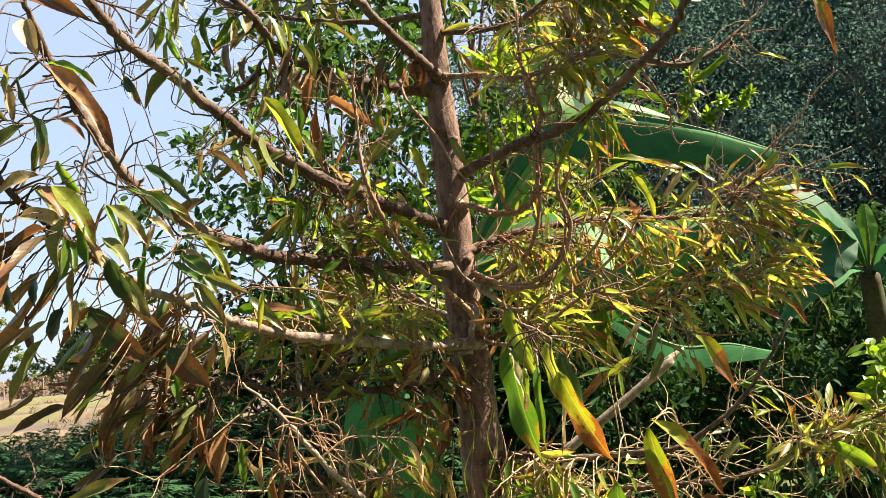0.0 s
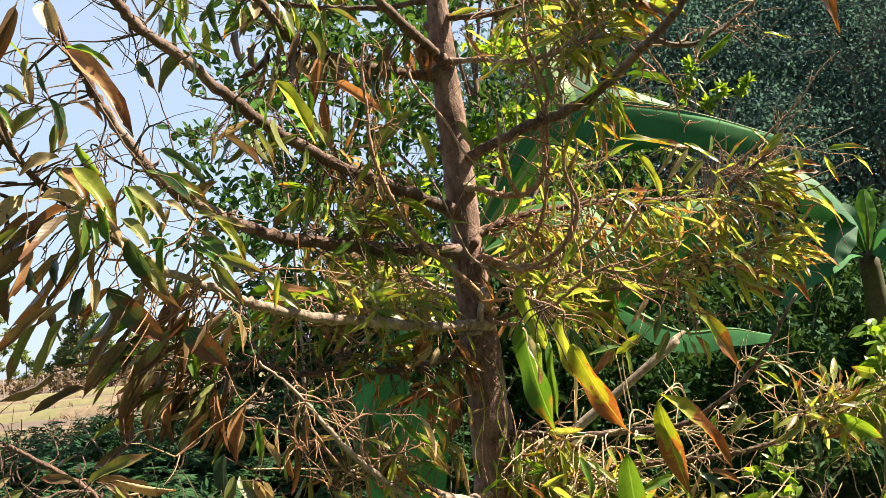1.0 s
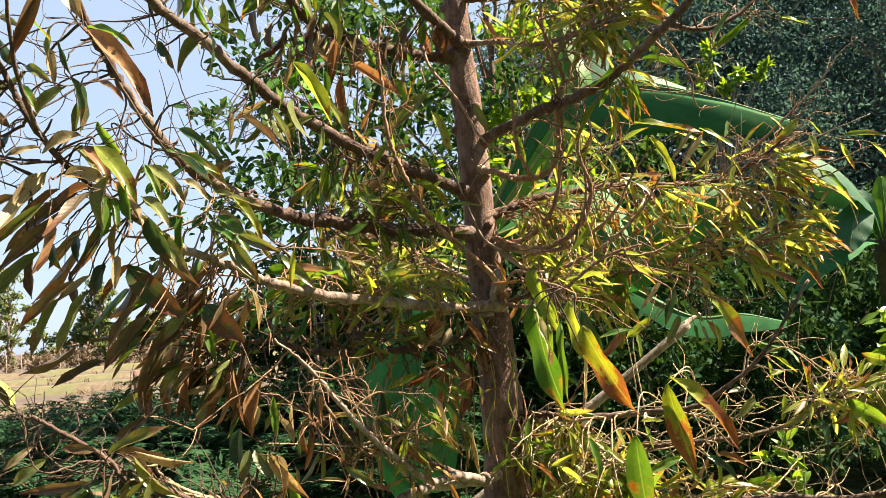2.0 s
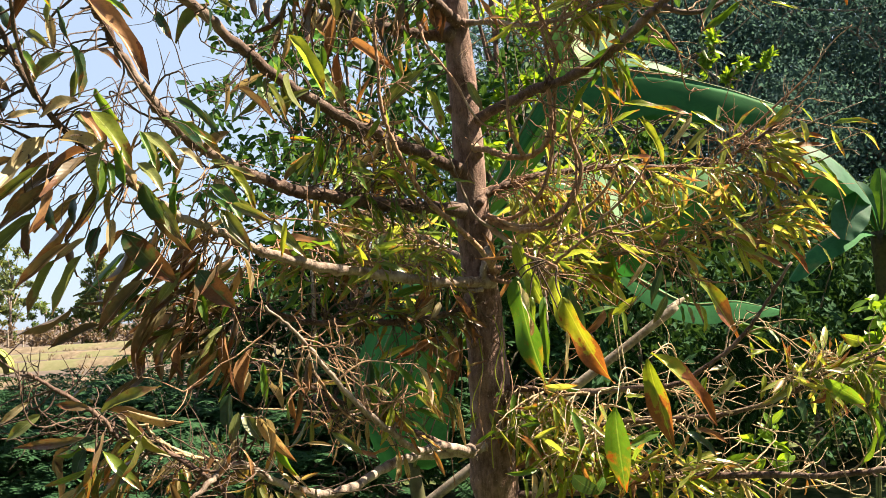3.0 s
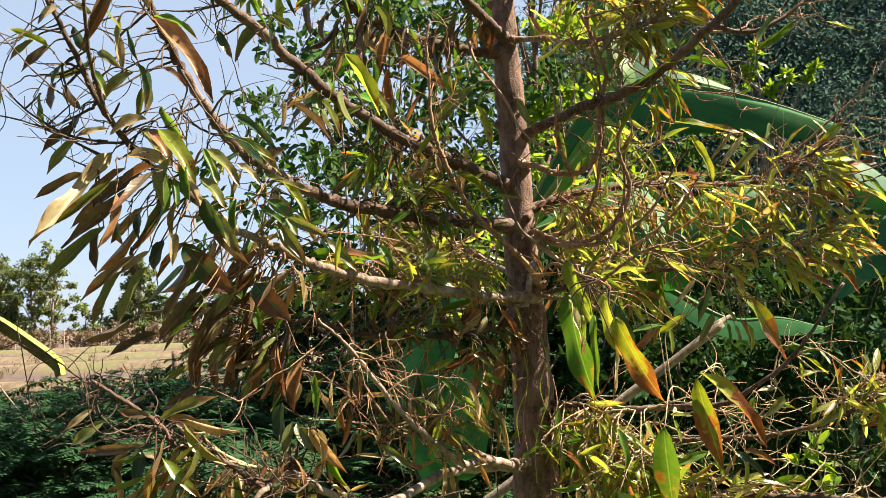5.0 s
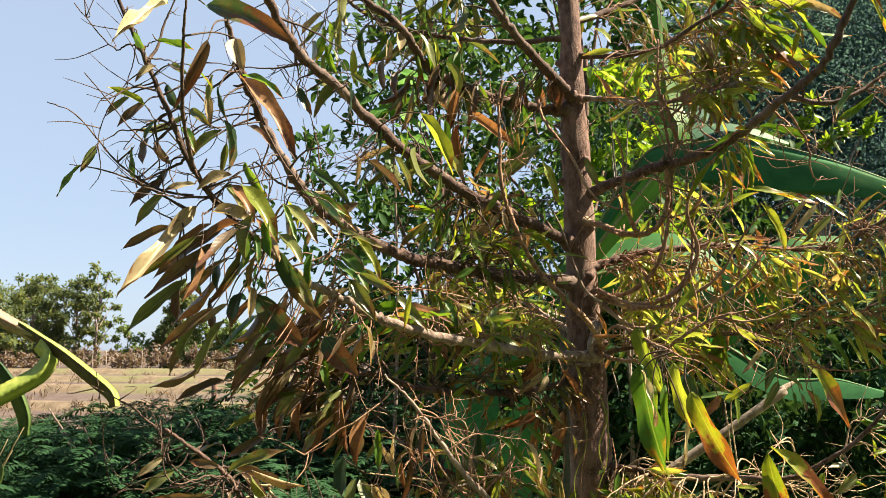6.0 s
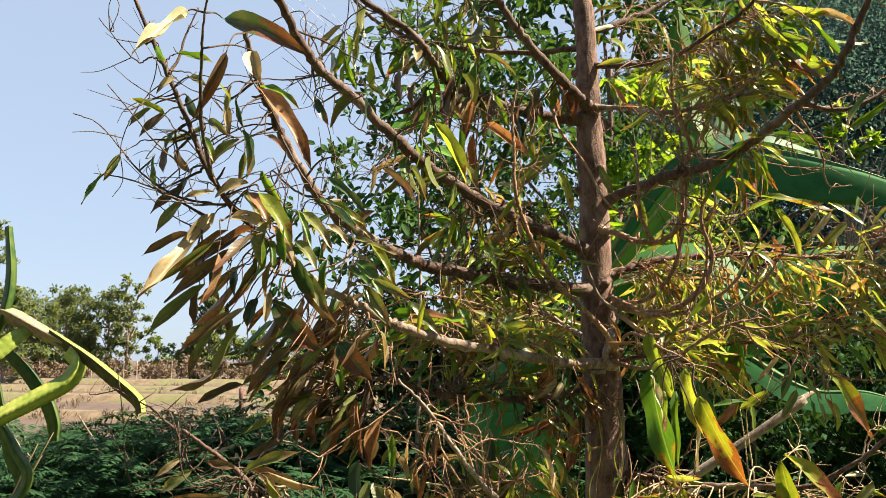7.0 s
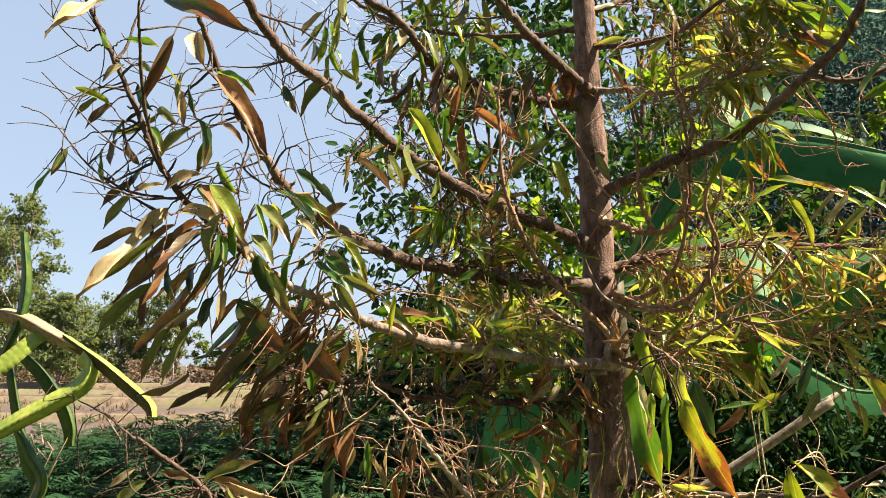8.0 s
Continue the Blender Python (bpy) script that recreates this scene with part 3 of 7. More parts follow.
limb("lit_right", 0.0078, 0.003, (0.048, 1.92, 2.214), (0.125, 1.86, 2.192), (0.191, 1.82, 2.162), (0.262, 1.78, 2.152), (0.333, 1.75, 2.158), (0.409, 1.72, 2.173), mat=PALE_BARK)
limb("back_left", 0.0090, 0.004, (0.034, 1.95, 1.586), (-0.03, 2.05, 1.627), (-0.108, 2.15, 1.682), (-0.195, 2.25, 1.733), (-0.323, 2.35, 1.801), mat=PALE_BARK)
limb("crown_right", 0.0100, 0.005, (0.039, 1.94, 2.44), (0.121, 2.0, 2.486), (0.223, 2.06, 2.55), (0.327, 2.1, 2.632), (0.47, 2.15, 2.755))
limb("crown_high", 0.0080, 0.004, (0.02, 1.93, 2.602), (-0.095, 1.85, 2.602), (-0.223, 1.75, 2.653))

limb("pale_spur", 0.0105, 0.006, (0.078, 1.88, 1.609), (0.064, 1.86, 1.573), (0.052, 1.86, 1.537), (0.026, 1.86, 1.521), mat=PALE_BARK, spurs=1)
limb("cross_twig", 0.0042, 0.0018, (-0.063, 1.82, 2.186), (-0.043, 1.79, 2.116), (0.017, 1.76, 2.019), (0.061, 1.74, 1.922), (0.106, 1.73, 1.885), (0.151, 1.72, 1.873), mat=TWIG_BARK, spurs=3)
limb("pale_twig", 0.0046, 0.0016, (0.055, 1.86, 1.511), (-0.009, 1.82, 1.515), (-0.089, 1.78, 1.56), (-0.168, 1.75, 1.636), (-0.193, 1.73, 1.696), mat=PALE_BARK, spurs=3)
limb("trunk_twig", 0.0042, 0.0016, (0.089, 1.86, 1.661), (0.045, 1.83, 1.699), (0.016, 1.81, 1.771), (-0.007, 1.8, 1.843), (-0.044, 1.79, 1.917), mat=PALE_BARK, spurs=3)
limb("upright_twig", 0.0052, 0.0015, (0.172, 1.78, 1.826), (0.146, 1.76, 1.886), (0.141, 1.75, 1.952), (0.14, 1.75, 2.013), (0.122, 1.74, 2.074), mat=TWIG_BARK, spurs=5)
limb("bent_twig", 0.0060, 0.0015, (0.081, 1.86, 1.694), (0.162, 1.8, 1.657), (0.241, 1.77, 1.676), (0.288, 1.75, 1.742), (0.296, 1.74, 1.853), (0.316, 1.73, 1.922), (0.287, 1.72, 2.03), mat=TWIG_BARK, spurs=5)
limb("outer_twig", 0.0055, 0.0015, (0.154, 1.8, 1.647), (0.251, 1.76, 1.654), (0.344, 1.73, 1.714), (0.389, 1.72, 1.787), (0.433, 1.71, 1.846), mat=TWIG_BARK, spurs=5)

limb("rising_twig", 0.0062, 0.0024, (0.087, 1.88, 1.681), (0.154, 1.82, 1.687), (0.21, 1.79, 1.735), (0.24, 1.77, 1.824), (0.255, 1.76, 1.956), (0.247, 1.75, 2.05), (0.229, 1.74, 2.18), (0.233, 1.74, 2.298), mat=TWIG_BARK)
limb("sweep_twig", 0.0058, 0.002, (0.091, 1.87, 1.659), (0.169, 1.8, 1.599), (0.275, 1.77, 1.622), (0.362, 1.75, 1.673), (0.426, 1.74, 1.734), (0.466, 1.74, 1.795), mat=TWIG_BARK)
limb("far_tip", 0.0036, 0.0012, (0.781, 2.08, 1.875), (0.89, 2.06, 1.966), (0.986, 2.05, 2.048), (1.05, 2.04, 2.126), (1.107, 2.03, 2.171), mat=TWIG_BARK, spurs=6)
limb("low_tip", 0.0032, 0.0012, (0.891, 2.08, 1.883), (0.993, 2.06, 1.919), (1.122, 2.05, 1.962), mat=PALE_BARK, spurs=4)
limb("hook_tip", 0.0026, 0.0012, (0.929, 2.08, 1.793), (0.998, 2.06, 1.809), (1.072, 2.05, 1.834), (1.103, 2.05, 1.815), mat=PALE_BARK, spurs=2)

limb("reach_twig", 0.0024, 0.0008, (-0.659, 1.15, 1.813), (-0.716, 1.13, 1.824), (-0.782, 1.12, 1.866), (-0.824, 1.12, 1.911), (-0.869, 1.11, 1.96), (-0.921, 1.11, 1.982), mat=SHADED_TWIG, sides=6, spurs=5)
limb("reach_low", 0.0022, 0.0008, (-0.673, 1.15, 1.792), (-0.755, 1.13, 1.837), (-0.815, 1.12, 1.858), (-0.876, 1.12, 1.87), mat=SHADED_TWIG, sides=6, spurs=5)
limb("reach_fine", 0.0016, 0.0006, (-0.677, 1.15, 1.765), (-0.713, 1.13, 1.783), (-0.751, 1.12, 1.811), (-0.78, 1.12, 1.838), mat=SHADED_TWIG, sides=5, spurs=4)
limb("reach_top", 0.0034, 0.001, (-0.731, 1.1, 2.042), (-0.718, 1.11, 2.075), (-0.713, 1.12, 2.12), (-0.69, 1.12, 2.175), mat=SHADED_TWIG, sides=6, spurs=5)

limb("curly_left", 0.0042, 0.0016, (-0.427, 1.420, 1.189), (-0.470, 1.400, 1.210), (-0.505, 1.380, 1.224), (-0.545, 1.360, 1.250), (-0.568, 1.340, 1.276), (-0.574, 1.320, 1.303), (-0.553, 1.300, 1.307), mat=SUNLIT_TWIG, sides=7, spurs=4)
limb("curly_left_fork", 0.0026, 0.0014, (-0.535, 1.330, 1.255), (-0.555, 1.312, 1.271), (-0.575, 1.295, 1.268), (-0.590, 1.278, 1.283), (-0.598, 1.260, 1.280), mat=SUNLIT_TWIG, sides=6, spurs=2)
limb("curly_left_tip", 0.0024, 0.0012, (-0.559, 1.300, 1.300), (-0.577, 1.290, 1.302), (-0.585, 1.280, 1.312), (-0.593, 1.270, 1.315), mat=SUNLIT_TWIG, sides=6, spurs=1)
limb("curly_left_low", 0.0028, 0.0014, (-0.491, 1.340, 1.229), (-0.519, 1.325, 1.243), (-0.538, 1.310, 1.242), (-0.545, 1.295, 1.227), (-0.553, 1.280, 1.201), mat=SUNLIT_TWIG, sides=6, spurs=2)
limb("straw_left_low", 0.0030, 0.0013, (-0.587, 1.360, 1.198), (-0.605, 1.347, 1.192), (-0.625, 1.333, 1.194), (-0.650, 1.320, 1.202), (-0.680, 1.307, 1.202), (-0.704, 1.293, 1.188), (-0.727, 1.280, 1.181), mat=SUNLIT_TWIG, sides=6, spurs=6)
limb("bowed_twig", 0.0026, 0.0014, (-0.208, 1.620, 1.269), (-0.268, 1.590, 1.262), (-0.322, 1.560, 1.274), (-0.374, 1.530, 1.285), (-0.427, 1.500, 1.294), mat=SUNLIT_TWIG, sides=6, spurs=2)
limb("looped_twig", 0.0030, 0.0014, (-0.208, 1.600, 1.269), (-0.238, 1.572, 1.260), (-0.259, 1.544, 1.279), (-0.281, 1.516, 1.320), (-0.290, 1.488, 1.349), (-0.299, 1.460, 1.383), mat=PALE_BARK, sides=6, spurs=2)
limb("looped_twig_low", 0.0026, 0.0013, (-0.218, 1.580, 1.241), (-0.243, 1.550, 1.258), (-0.271, 1.520, 1.302), (-0.290, 1.490, 1.349), (-0.308, 1.460, 1.375), mat=TWIG_BARK, sides=6, spurs=2)
limb("hanging_twig", 0.0042, 0.0016, (0.078, 1.88, 1.560), (0.105, 1.72, 1.600), (0.125, 1.52, 1.585), (0.140, 1.38, 1.562), (0.158, 1.26, 1.545), (0.170, 1.18, 1.530), mat=TWIG_BARK, sides=7, spurs=5)
limb("near_left_twig", 0.0040, 0.0014, (-0.657, 1.14, 1.860), (-0.640, 1.06, 1.930), (-0.620, 1.01, 2.000), (-0.600, 0.97, 2.060), (-0.585, 0.95, 2.110), mat=SHADED_TWIG, sides=6, spurs=5)

LEAF_COUNT = [0]
PALETTES = {
    "sunlit": ((LEAF_YELLOW, 0.5), (LEAF_GREEN, 0.25), (LEAF_SCORCHED, 0.16), (LEAF_RUST, 0.04), (LEAF_DRY, 0.05)),
    "mixed": ((LEAF_OLIVE, 0.4), (LEAF_GREEN, 0.22), (LEAF_YELLOW, 0.12), (LEAF_DEEP, 0.12), (LEAF_DRY, 0.14)),
    "coppery": ((LEAF_BROWN, 0.4), (LEAF_OLIVE, 0.22), (LEAF_DRY, 0.10), (LEAF_RUST, 0.08), (LEAF_GREEN, 0.08), (LEAF_DEEP, 0.12)),
    "straw": ((LEAF_DRY, 1.0),),
    "fresh": ((LEAF_GREEN, 0.55), (LEAF_YELLOW, 0.25), (LEAF_OLIVE, 0.2)),
}
JOINED = {
    "sunlit": ((SMALL_YELLOW, 0.60), (SMALL_GREEN, 0.24), (SMALL_STRAW, 0.07), (SMALL_RUST, 0.09)),
    "mixed": ((SMALL_OLIVE, 0.6), (SMALL_GREEN, 0.2), (SMALL_BROWN, 0.2)),
    "coppery": ((SMALL_BROWN, 0.7), (SMALL_OLIVE, 0.3)),
    "fresh": ((SMALL_YELLOW, 0.4), (SMALL_GREEN, 0.6)),
    "straw": ((SMALL_STRAW, 0.75), (SMALL_RUST, 0.25)),
}


def spray(key, s0, s1, target, spread, twigs, per, length, slim, hang, palette, single=True, bare=0, up=0.0, lean=(0, 0, 0)):
    """Twigs from a stretch of a limb to places round the target, each bearing leaves near its end."""
    ob, line, radii, twig_soup, joined = BOUGHS[key]
    names, weights = zip(*PALETTES[palette])
    fine_names, fine_weights = zip(*JOINED[palette])
    for q in range(twigs + bare):
        b = vec(target) + rng.normal(size=3) * vec(spread) * 0.55
        choice = [int(rng.uniform(s0, s1) * (len(line) - 1)) for _ in range(3)]
        i = min(choice, key=lambda c: np.linalg.norm(line[c] - b))
        a = line[i]
        if q >= twigs:
            b = b + rng.normal(size=3) * 0.05
        way = b - a
        ln = np.linalg.norm(way)
        mid1 = a + way * 0.35 + rng.normal(size=3) * 0.07 * ln + (0, 0, 0.06 * ln + up)
        mid2 = a + way * 0.7 + rng.normal(size=3) * 0.07 * ln + (0, 0, 0.06 * ln + up)
        tw = spline([a, mid1, mid2, b], 5)
        tw = tw + rng.normal(size=tw.shape) * 0.0016 * np.linspace(0, 1, len(tw))[:, None]
        thick = min(0.0030, radii[i] * 0.5) * rng.uniform(0.5, 1.0)
        tube(twig_soup, tw, np.linspace(thick, 0.0008, len(tw)), 5)
        if q >= twigs:
            for _ in range(4):
                j = int(rng.integers(4, len(tw)))
                d = unit(unit(way) * 0.7 + rng.normal(size=3) * 0.6 + (0, 0, 0.15)) * rng.uniform(0.03, 0.10)
                tube(twig_soup, spline([tw[j], tw[j] + d * 0.5 + rng.normal(size=3) * 0.005, tw[j] + d], 3), np.linspace(0.0011, 0.0005, 7), 4)
            continue
        for j in range(per):
            pos = rng.uniform(0.35, 1.0) if j else 1.0
            base = tw[int(pos * (len(tw) - 1))]
            run = unit(tw[-1] - tw[-6])
            d = unit((run * 0.5 + rng.normal(size=3) * 0.5 + (0, 0, -hang) + vec(lean)) * (1, 0.5, 1))
            ln = length * rng.uniform(0.65, 1.2)
            face = rng.normal(size=3) * 0.9 + (0.55, -0.5, 0.5)
            stalk = base + unit(d + (0, 0, 0.4)) * 0.012
            tube(twig_soup, [base, stalk, stalk + d * 0.004], [0.0013, 0.001, 0.001], 4)
            if single and LEAF_COUNT[0] < 700:
                LEAF_COUNT[0] += 1
                leaf_object(ob, names[rng.choice(len(names), p=weights)], stalk, stalk + d * ln, face, ln * slim * rng.uniform(0.6, 1.05))
            else:
                add_leaf(joined.setdefault(fine_names[rng.choice(len(fine_names), p=fine_weights)], Soup()), SMALL_SHAPES[int(rng.integers(4))], stalk, stalk + d * ln, face, ln * slim * rng.uniform(0.6, 1.05))


# leaf masses towards the camera, on the shaded side
spray("outer_left", 0.0, 0.4, (-0.602, 1.17, 1.717), (0.13, 0.10, 0.06), 3, 2, 0.105, 0.20, 0.4, "coppery", bare=3, lean=(-0.9, 0, -0.1))
spray("outer_left", 0.0, 0.3, (-0.547, 1.22, 1.792), (0.11, 0.08, 0.06), 3, 2, 0.085, 0.22, 0.8, "mixed", bare=3)
spray("lower_left", 0.5, 1.0, (-0.435, 1.4, 1.71), (0.12, 0.08, 0.06), 4, 2, 0.085, 0.22, 0.8, "mixed", bare=3)
spray("lower_left", 0.6, 1.0, (-0.493, 1.42, 1.549), (0.12, 0.05, 0.08), 8, 3, 0.095, 0.20, 0.5, "coppery", bare=4, lean=(-0.8, 0, -0.1))
spray("drooping_left", 0.5, 1.0, (-0.572, 1.50, 1.438), (0.12, 0.06, 0.09), 13, 3, 0.09, 0.21, 0.5, "coppery", bare=4, lean=(-0.8, 0, -0.1))
spray("drooping_left", 0.4, 0.9, (-0.553, 1.50, 1.44), (0.13, 0.06, 0.06), 3, 3, 0.095, 0.20, 0.5, "coppery", lean=(-0.8, 0, -0.1))
spray("lower_left", 0.1, 0.65, (-0.342, 1.6, 1.621), (0.13, 0.07, 0.05), 7, 3, 0.10, 0.25, 0.6, "fresh", bare=3)
spray("outer_left", 0.35, 0.95, (-0.693, 1.11, 1.942), (0.06, 0.06, 0.10), 3, 1, 0.07, 0.3, 0.5, "fresh", bare=3)
spray("outer_left", 0.25, 0.6, (-0.826, 1.13, 1.898), (0.07, 0.05, 0.06), 1, 1, 0.05, 0.3, 0.6, "fresh", bare=1)
spray("middle_left", 0.6, 0.95, (-0.61, 1.2, 1.975), (0.10, 0.07, 0.12), 4, 1, 0.085, 0.26, 0.9, "mixed", bare=6)
spray("middle_left", 0.35, 0.7, (-0.538, 1.36, 1.84), (0.10, 0.07, 0.06), 4, 2, 0.085, 0.21, 0.7, "mixed", bare=4)
spray("middle_left", 0.15, 0.45, (-0.213, 1.66, 1.786), (0.12, 0.07, 0.05), 4, 3, 0.09, 0.26, 0.7, "fresh", bare=6)
spray("upper_left", 0.3, 0.6, (-0.367, 1.55, 2.007), (0.10, 0.06, 0.07), 8, 2, 0.10, 0.27, 1.3, "mixed", bare=3)
spray("upper_left", 0.6, 1.0, (-0.531, 1.38, 2.11), (0.10, 0.06, 0.09), 2, 1, 0.085, 0.27, 0.8, "mixed", bare=7)
spray("upper_left", 0.15, 0.5, (-0.263, 1.68, 1.832), (0.10, 0.06, 0.05), 5, 3, 0.09, 0.26, 0.8, "fresh", bare=8)
spray("base_left", 0.55, 1.0, (-0.293, 1.5, 1.38), (0.10, 0.07, 0.07), 4, 3, 0.085, 0.24, 1.2, "coppery", bare=5)
spray("base_left", 0.3, 0.8, (-0.169, 1.62, 1.352), (0.12, 0.07, 0.06), 9, 3, 0.085, 0.25, 0.9, "mixed", bare=6)
spray("low_outlying", 0.4, 1.0, (-0.673, 1.26, 1.338), (0.12, 0.07, 0.05), 4, 2, 0.09, 0.22, 0.5, "coppery", bare=4)
spray("low_outlying", 0.0, 0.6, (-0.563, 1.3, 1.218), (0.15, 0.07, 0.05), 4, 3, 0.09, 0.22, 0.7, "coppery", bare=6)
spray("base_bowed", 0.6, 1.0, (-0.406, 1.36, 1.271), (0.10, 0.06, 0.05), 3, 2, 0.09, 0.2, 1.1, "coppery", bare=4)
spray("high_left", 0.3, 0.75, (-0.339, 1.8, 2.238), (0.13, 0.06, 0.06), 10, 3, 0.10, 0.25, 1.5, "coppery", bare=4)
spray("high_left", 0.6, 1.0, (-0.513, 1.74, 2.349), (0.13, 0.06, 0.06), 10, 3, 0.09, 0.26, 1.2, "mixed", bare=5)
spray("top_left", 0.1, 0.5, (-0.113, 1.8, 2.161), (0.07, 0.05, 0.07), 6, 2, 0.09, 0.25, 1.6, "coppery", bare=4)
spray("crown_left", 0.2, 0.9, (-0.351, 1.92, 2.476), (0.18, 0.08, 0.06), 7, 3, 0.09, 0.25, 1.0, "mixed", bare=4)
spray("top_left", 0.5, 1.0, (-0.27, 1.65, 2.434), (0.16, 0.08, 0.06), 8, 3, 0.09, 0.25, 1.0, "mixed", bare=2)

# sunlit leaves, lower right
spray("bottom_right", 0.02, 0.3, (0.139, 1.86, 1.186), (0.09, 0.08, 0.06), 9, 4, 0.08, 0.2, 0.45, "sunlit", bare=3, lean=(0.3, 0, -0.1))
spray("bottom_right_low", 0.02, 0.4, (0.246, 1.82, 1.1), (0.12, 0.08, 0.05), 10, 4, 0.09, 0.22, 0.30, "sunlit", bare=3, lean=(0.3, 0, -0.1))
spray("bottom_right_far", 0.1, 0.6, (0.457, 1.75, 1.078), (0.16, 0.07, 0.05), 10, 3, 0.09, 0.22, 0.30, "sunlit", lean=(0.3, 0, -0.1))
spray("bottom_right_low", 0.6, 1.0, (0.765, 1.65, 1.292), (0.10, 0.06, 0.05), 10, 3, 0.06, 0.24, 0.15, "sunlit", bare=6, lean=(0.3, 0, -0.1))
spray("bottom_right_low", 0.7, 1.0, (0.84, 1.64, 1.241), (0.08, 0.05, 0.06), 6, 3, 0.075, 0.25, 0.7, "fresh", bare=2)
spray("bottom_right", 0.4, 1.0, (0.613, 1.69, 1.359), (0.08, 0.05, 0.06), 3, 2, 0.06, 0.25, 0.20, "sunlit", bare=4, lean=(0.3, 0, -0.1))

spray("bottom_right", 0.02, 0.45, (0.145, 1.76, 1.174), (0.10, 0.05, 0.06), 9, 4, 0.075, 0.19, 0.25, "sunlit", bare=3, lean=(0.3, 0, -0.1))
spray("bottom_right_low", 0.02, 0.5, (0.235, 1.74, 1.084), (0.14, 0.05, 0.05), 10, 4, 0.08, 0.19, 0.20, "sunlit", bare=3, lean=(0.3, 0, -0.1))
# fine sunlit foliage behind and beside the trunk
spray("spreading_right", 0.05, 0.5, (0.254, 1.97, 1.756), (0.13, 0.10, 0.08), 14, 4, 0.081, 0.180, 0.18, "sunlit", False, bare=10, lean=(0.3, 0, -0.1))
spray("spreading_right", 0.3, 0.8, (0.508, 2.03, 1.77), (0.13, 0.08, 0.07), 9, 4, 0.086, 0.190, 0.20, "sunlit", False, bare=6, lean=(0.3, 0, -0.1))
spray("spreading_right", 0.7, 1.0, (0.827, 2.07, 1.815), (0.15, 0.07, 0.09), 14, 4, 0.098, 0.190, 0.16, "sunlit", False, bare=10, lean=(0.3, 0, -0.1))
spray("spreading_right", 0.8, 1.0, (0.965, 2.05, 1.992), (0.12, 0.06, 0.08), 1, 1, 0.057, 0.190, 0.12, "sunlit", False, bare=8, lean=(0.3, 0, -0.1))
spray("thin_right", 0.05, 0.5, (0.278, 1.99, 1.623), (0.16, 0.09, 0.07), 12, 4, 0.086, 0.180, 0.18, "sunlit", False, bare=10, lean=(0.3, 0, -0.1))
spray("thin_right", 0.4, 0.8, (0.558, 2.05, 1.646), (0.14, 0.08, 0.08), 11, 4, 0.086, 0.180, 0.18, "sunlit", False, bare=5, lean=(0.3, 0, -0.1))
spray("thin_right", 0.7, 1.0, (0.835, 2.08, 1.623), (0.13, 0.07, 0.07), 11, 4, 0.098, 0.180, 0.14, "sunlit", False, bare=5, lean=(0.3, 0, -0.1))
spray("thin_right", 0.2, 0.7, (0.415, 2.0, 1.524), (0.16, 0.08, 0.05), 7, 3, 0.092, 0.190, 0.23, "sunlit", False, bare=4, lean=(0.3, 0, -0.1))
spray("rising_right", 0.1, 0.5, (0.249, 1.85, 1.895), (0.12, 0.08, 0.06), 8, 3, 0.081, 0.190, 0.14, "sunlit", False, bare=5, lean=(0.3, 0, -0.1))
spray("rising_right", 0.4, 0.75, (0.37, 1.62, 1.979), (0.05, 0.05, 0.05), 4, 3, 0.092, 0.209, 0.27, "sunlit", True, bare=3, lean=(0.3, 0, -0.1))
spray("top_right", 0.2, 0.8, (0.255, 1.8, 2.262), (0.14, 0.08, 0.07), 10, 4, 0.092, 0.209, 0.23, "sunlit", False, bare=4, lean=(0.3, 0, -0.1))
spray("lit_right", 0.4, 1.0, (0.395, 1.76, 2.218), (0.12, 0.07, 0.08), 10, 4, 0.098, 0.209, 0.29, "sunlit", False, bare=6, lean=(0.3, 0, -0.1))
spray("top_right", 0.6, 1.0, (0.469, 1.74, 2.323), (0.17, 0.08, 0.08), 14, 4, 0.098, 0.209, 0.25, "sunlit", True, bare=4, lean=(0.3, 0, -0.1))
spray("crown_right", 0.2, 1.0, (0.288, 2.06, 2.597), (0.2, 0.1, 0.07), 5, 3, 0.098, 0.209, 0.23, "sunlit", False, bare=4, lean=(0.3, 0, -0.1))
spray("crown_right", 0.2, 1.0, (0.249, 2.04, 2.47), (0.16, 0.1, 0.06), 7, 3, 0.098, 0.209, 0.45, "mixed", False, bare=4)
spray("back_left", 0.1, 0.9, (-0.158, 2.15, 1.655), (0.16, 0.08, 0.06), 19, 4, 0.086, 0.209, 0.32, "fresh", False, bare=8)
spray("back_left", 0.5, 1.0, (-0.319, 2.3, 1.744), (0.14, 0.08, 0.06), 14, 4, 0.086, 0.209, 0.32, "mixed", False, bare=4)
spray("curled_right", 0.5, 1.0, (0.229, 1.72, 2.069), (0.12, 0.05, 0.12), 1, 2, 0.081, 0.190, 0.23, "sunlit", False, bare=16, lean=(0.3, 0, -0.1))
spray("curled_front", 0.4, 1.0, (0.299, 1.72, 1.877), (0.12, 0.05, 0.12), 1, 2, 0.081, 0.190, 0.23, "sunlit", False, bare=7, lean=(0.3, 0, -0.1))
spray("reddish_upright", 0.3, 1.0, (-0.142, 1.62, 1.997), (0.06, 0.04, 0.1), 1, 2, 0.081, 0.190, 0.45, "fresh", False, bare=8)
spray("front_right", 0.3, 1.0, (0.253, 1.72, 1.571), (0.12, 0.05, 0.06), 6, 3, 0.081, 0.190, 0.23, "sunlit", False, bare=3, lean=(0.3, 0, -0.1))
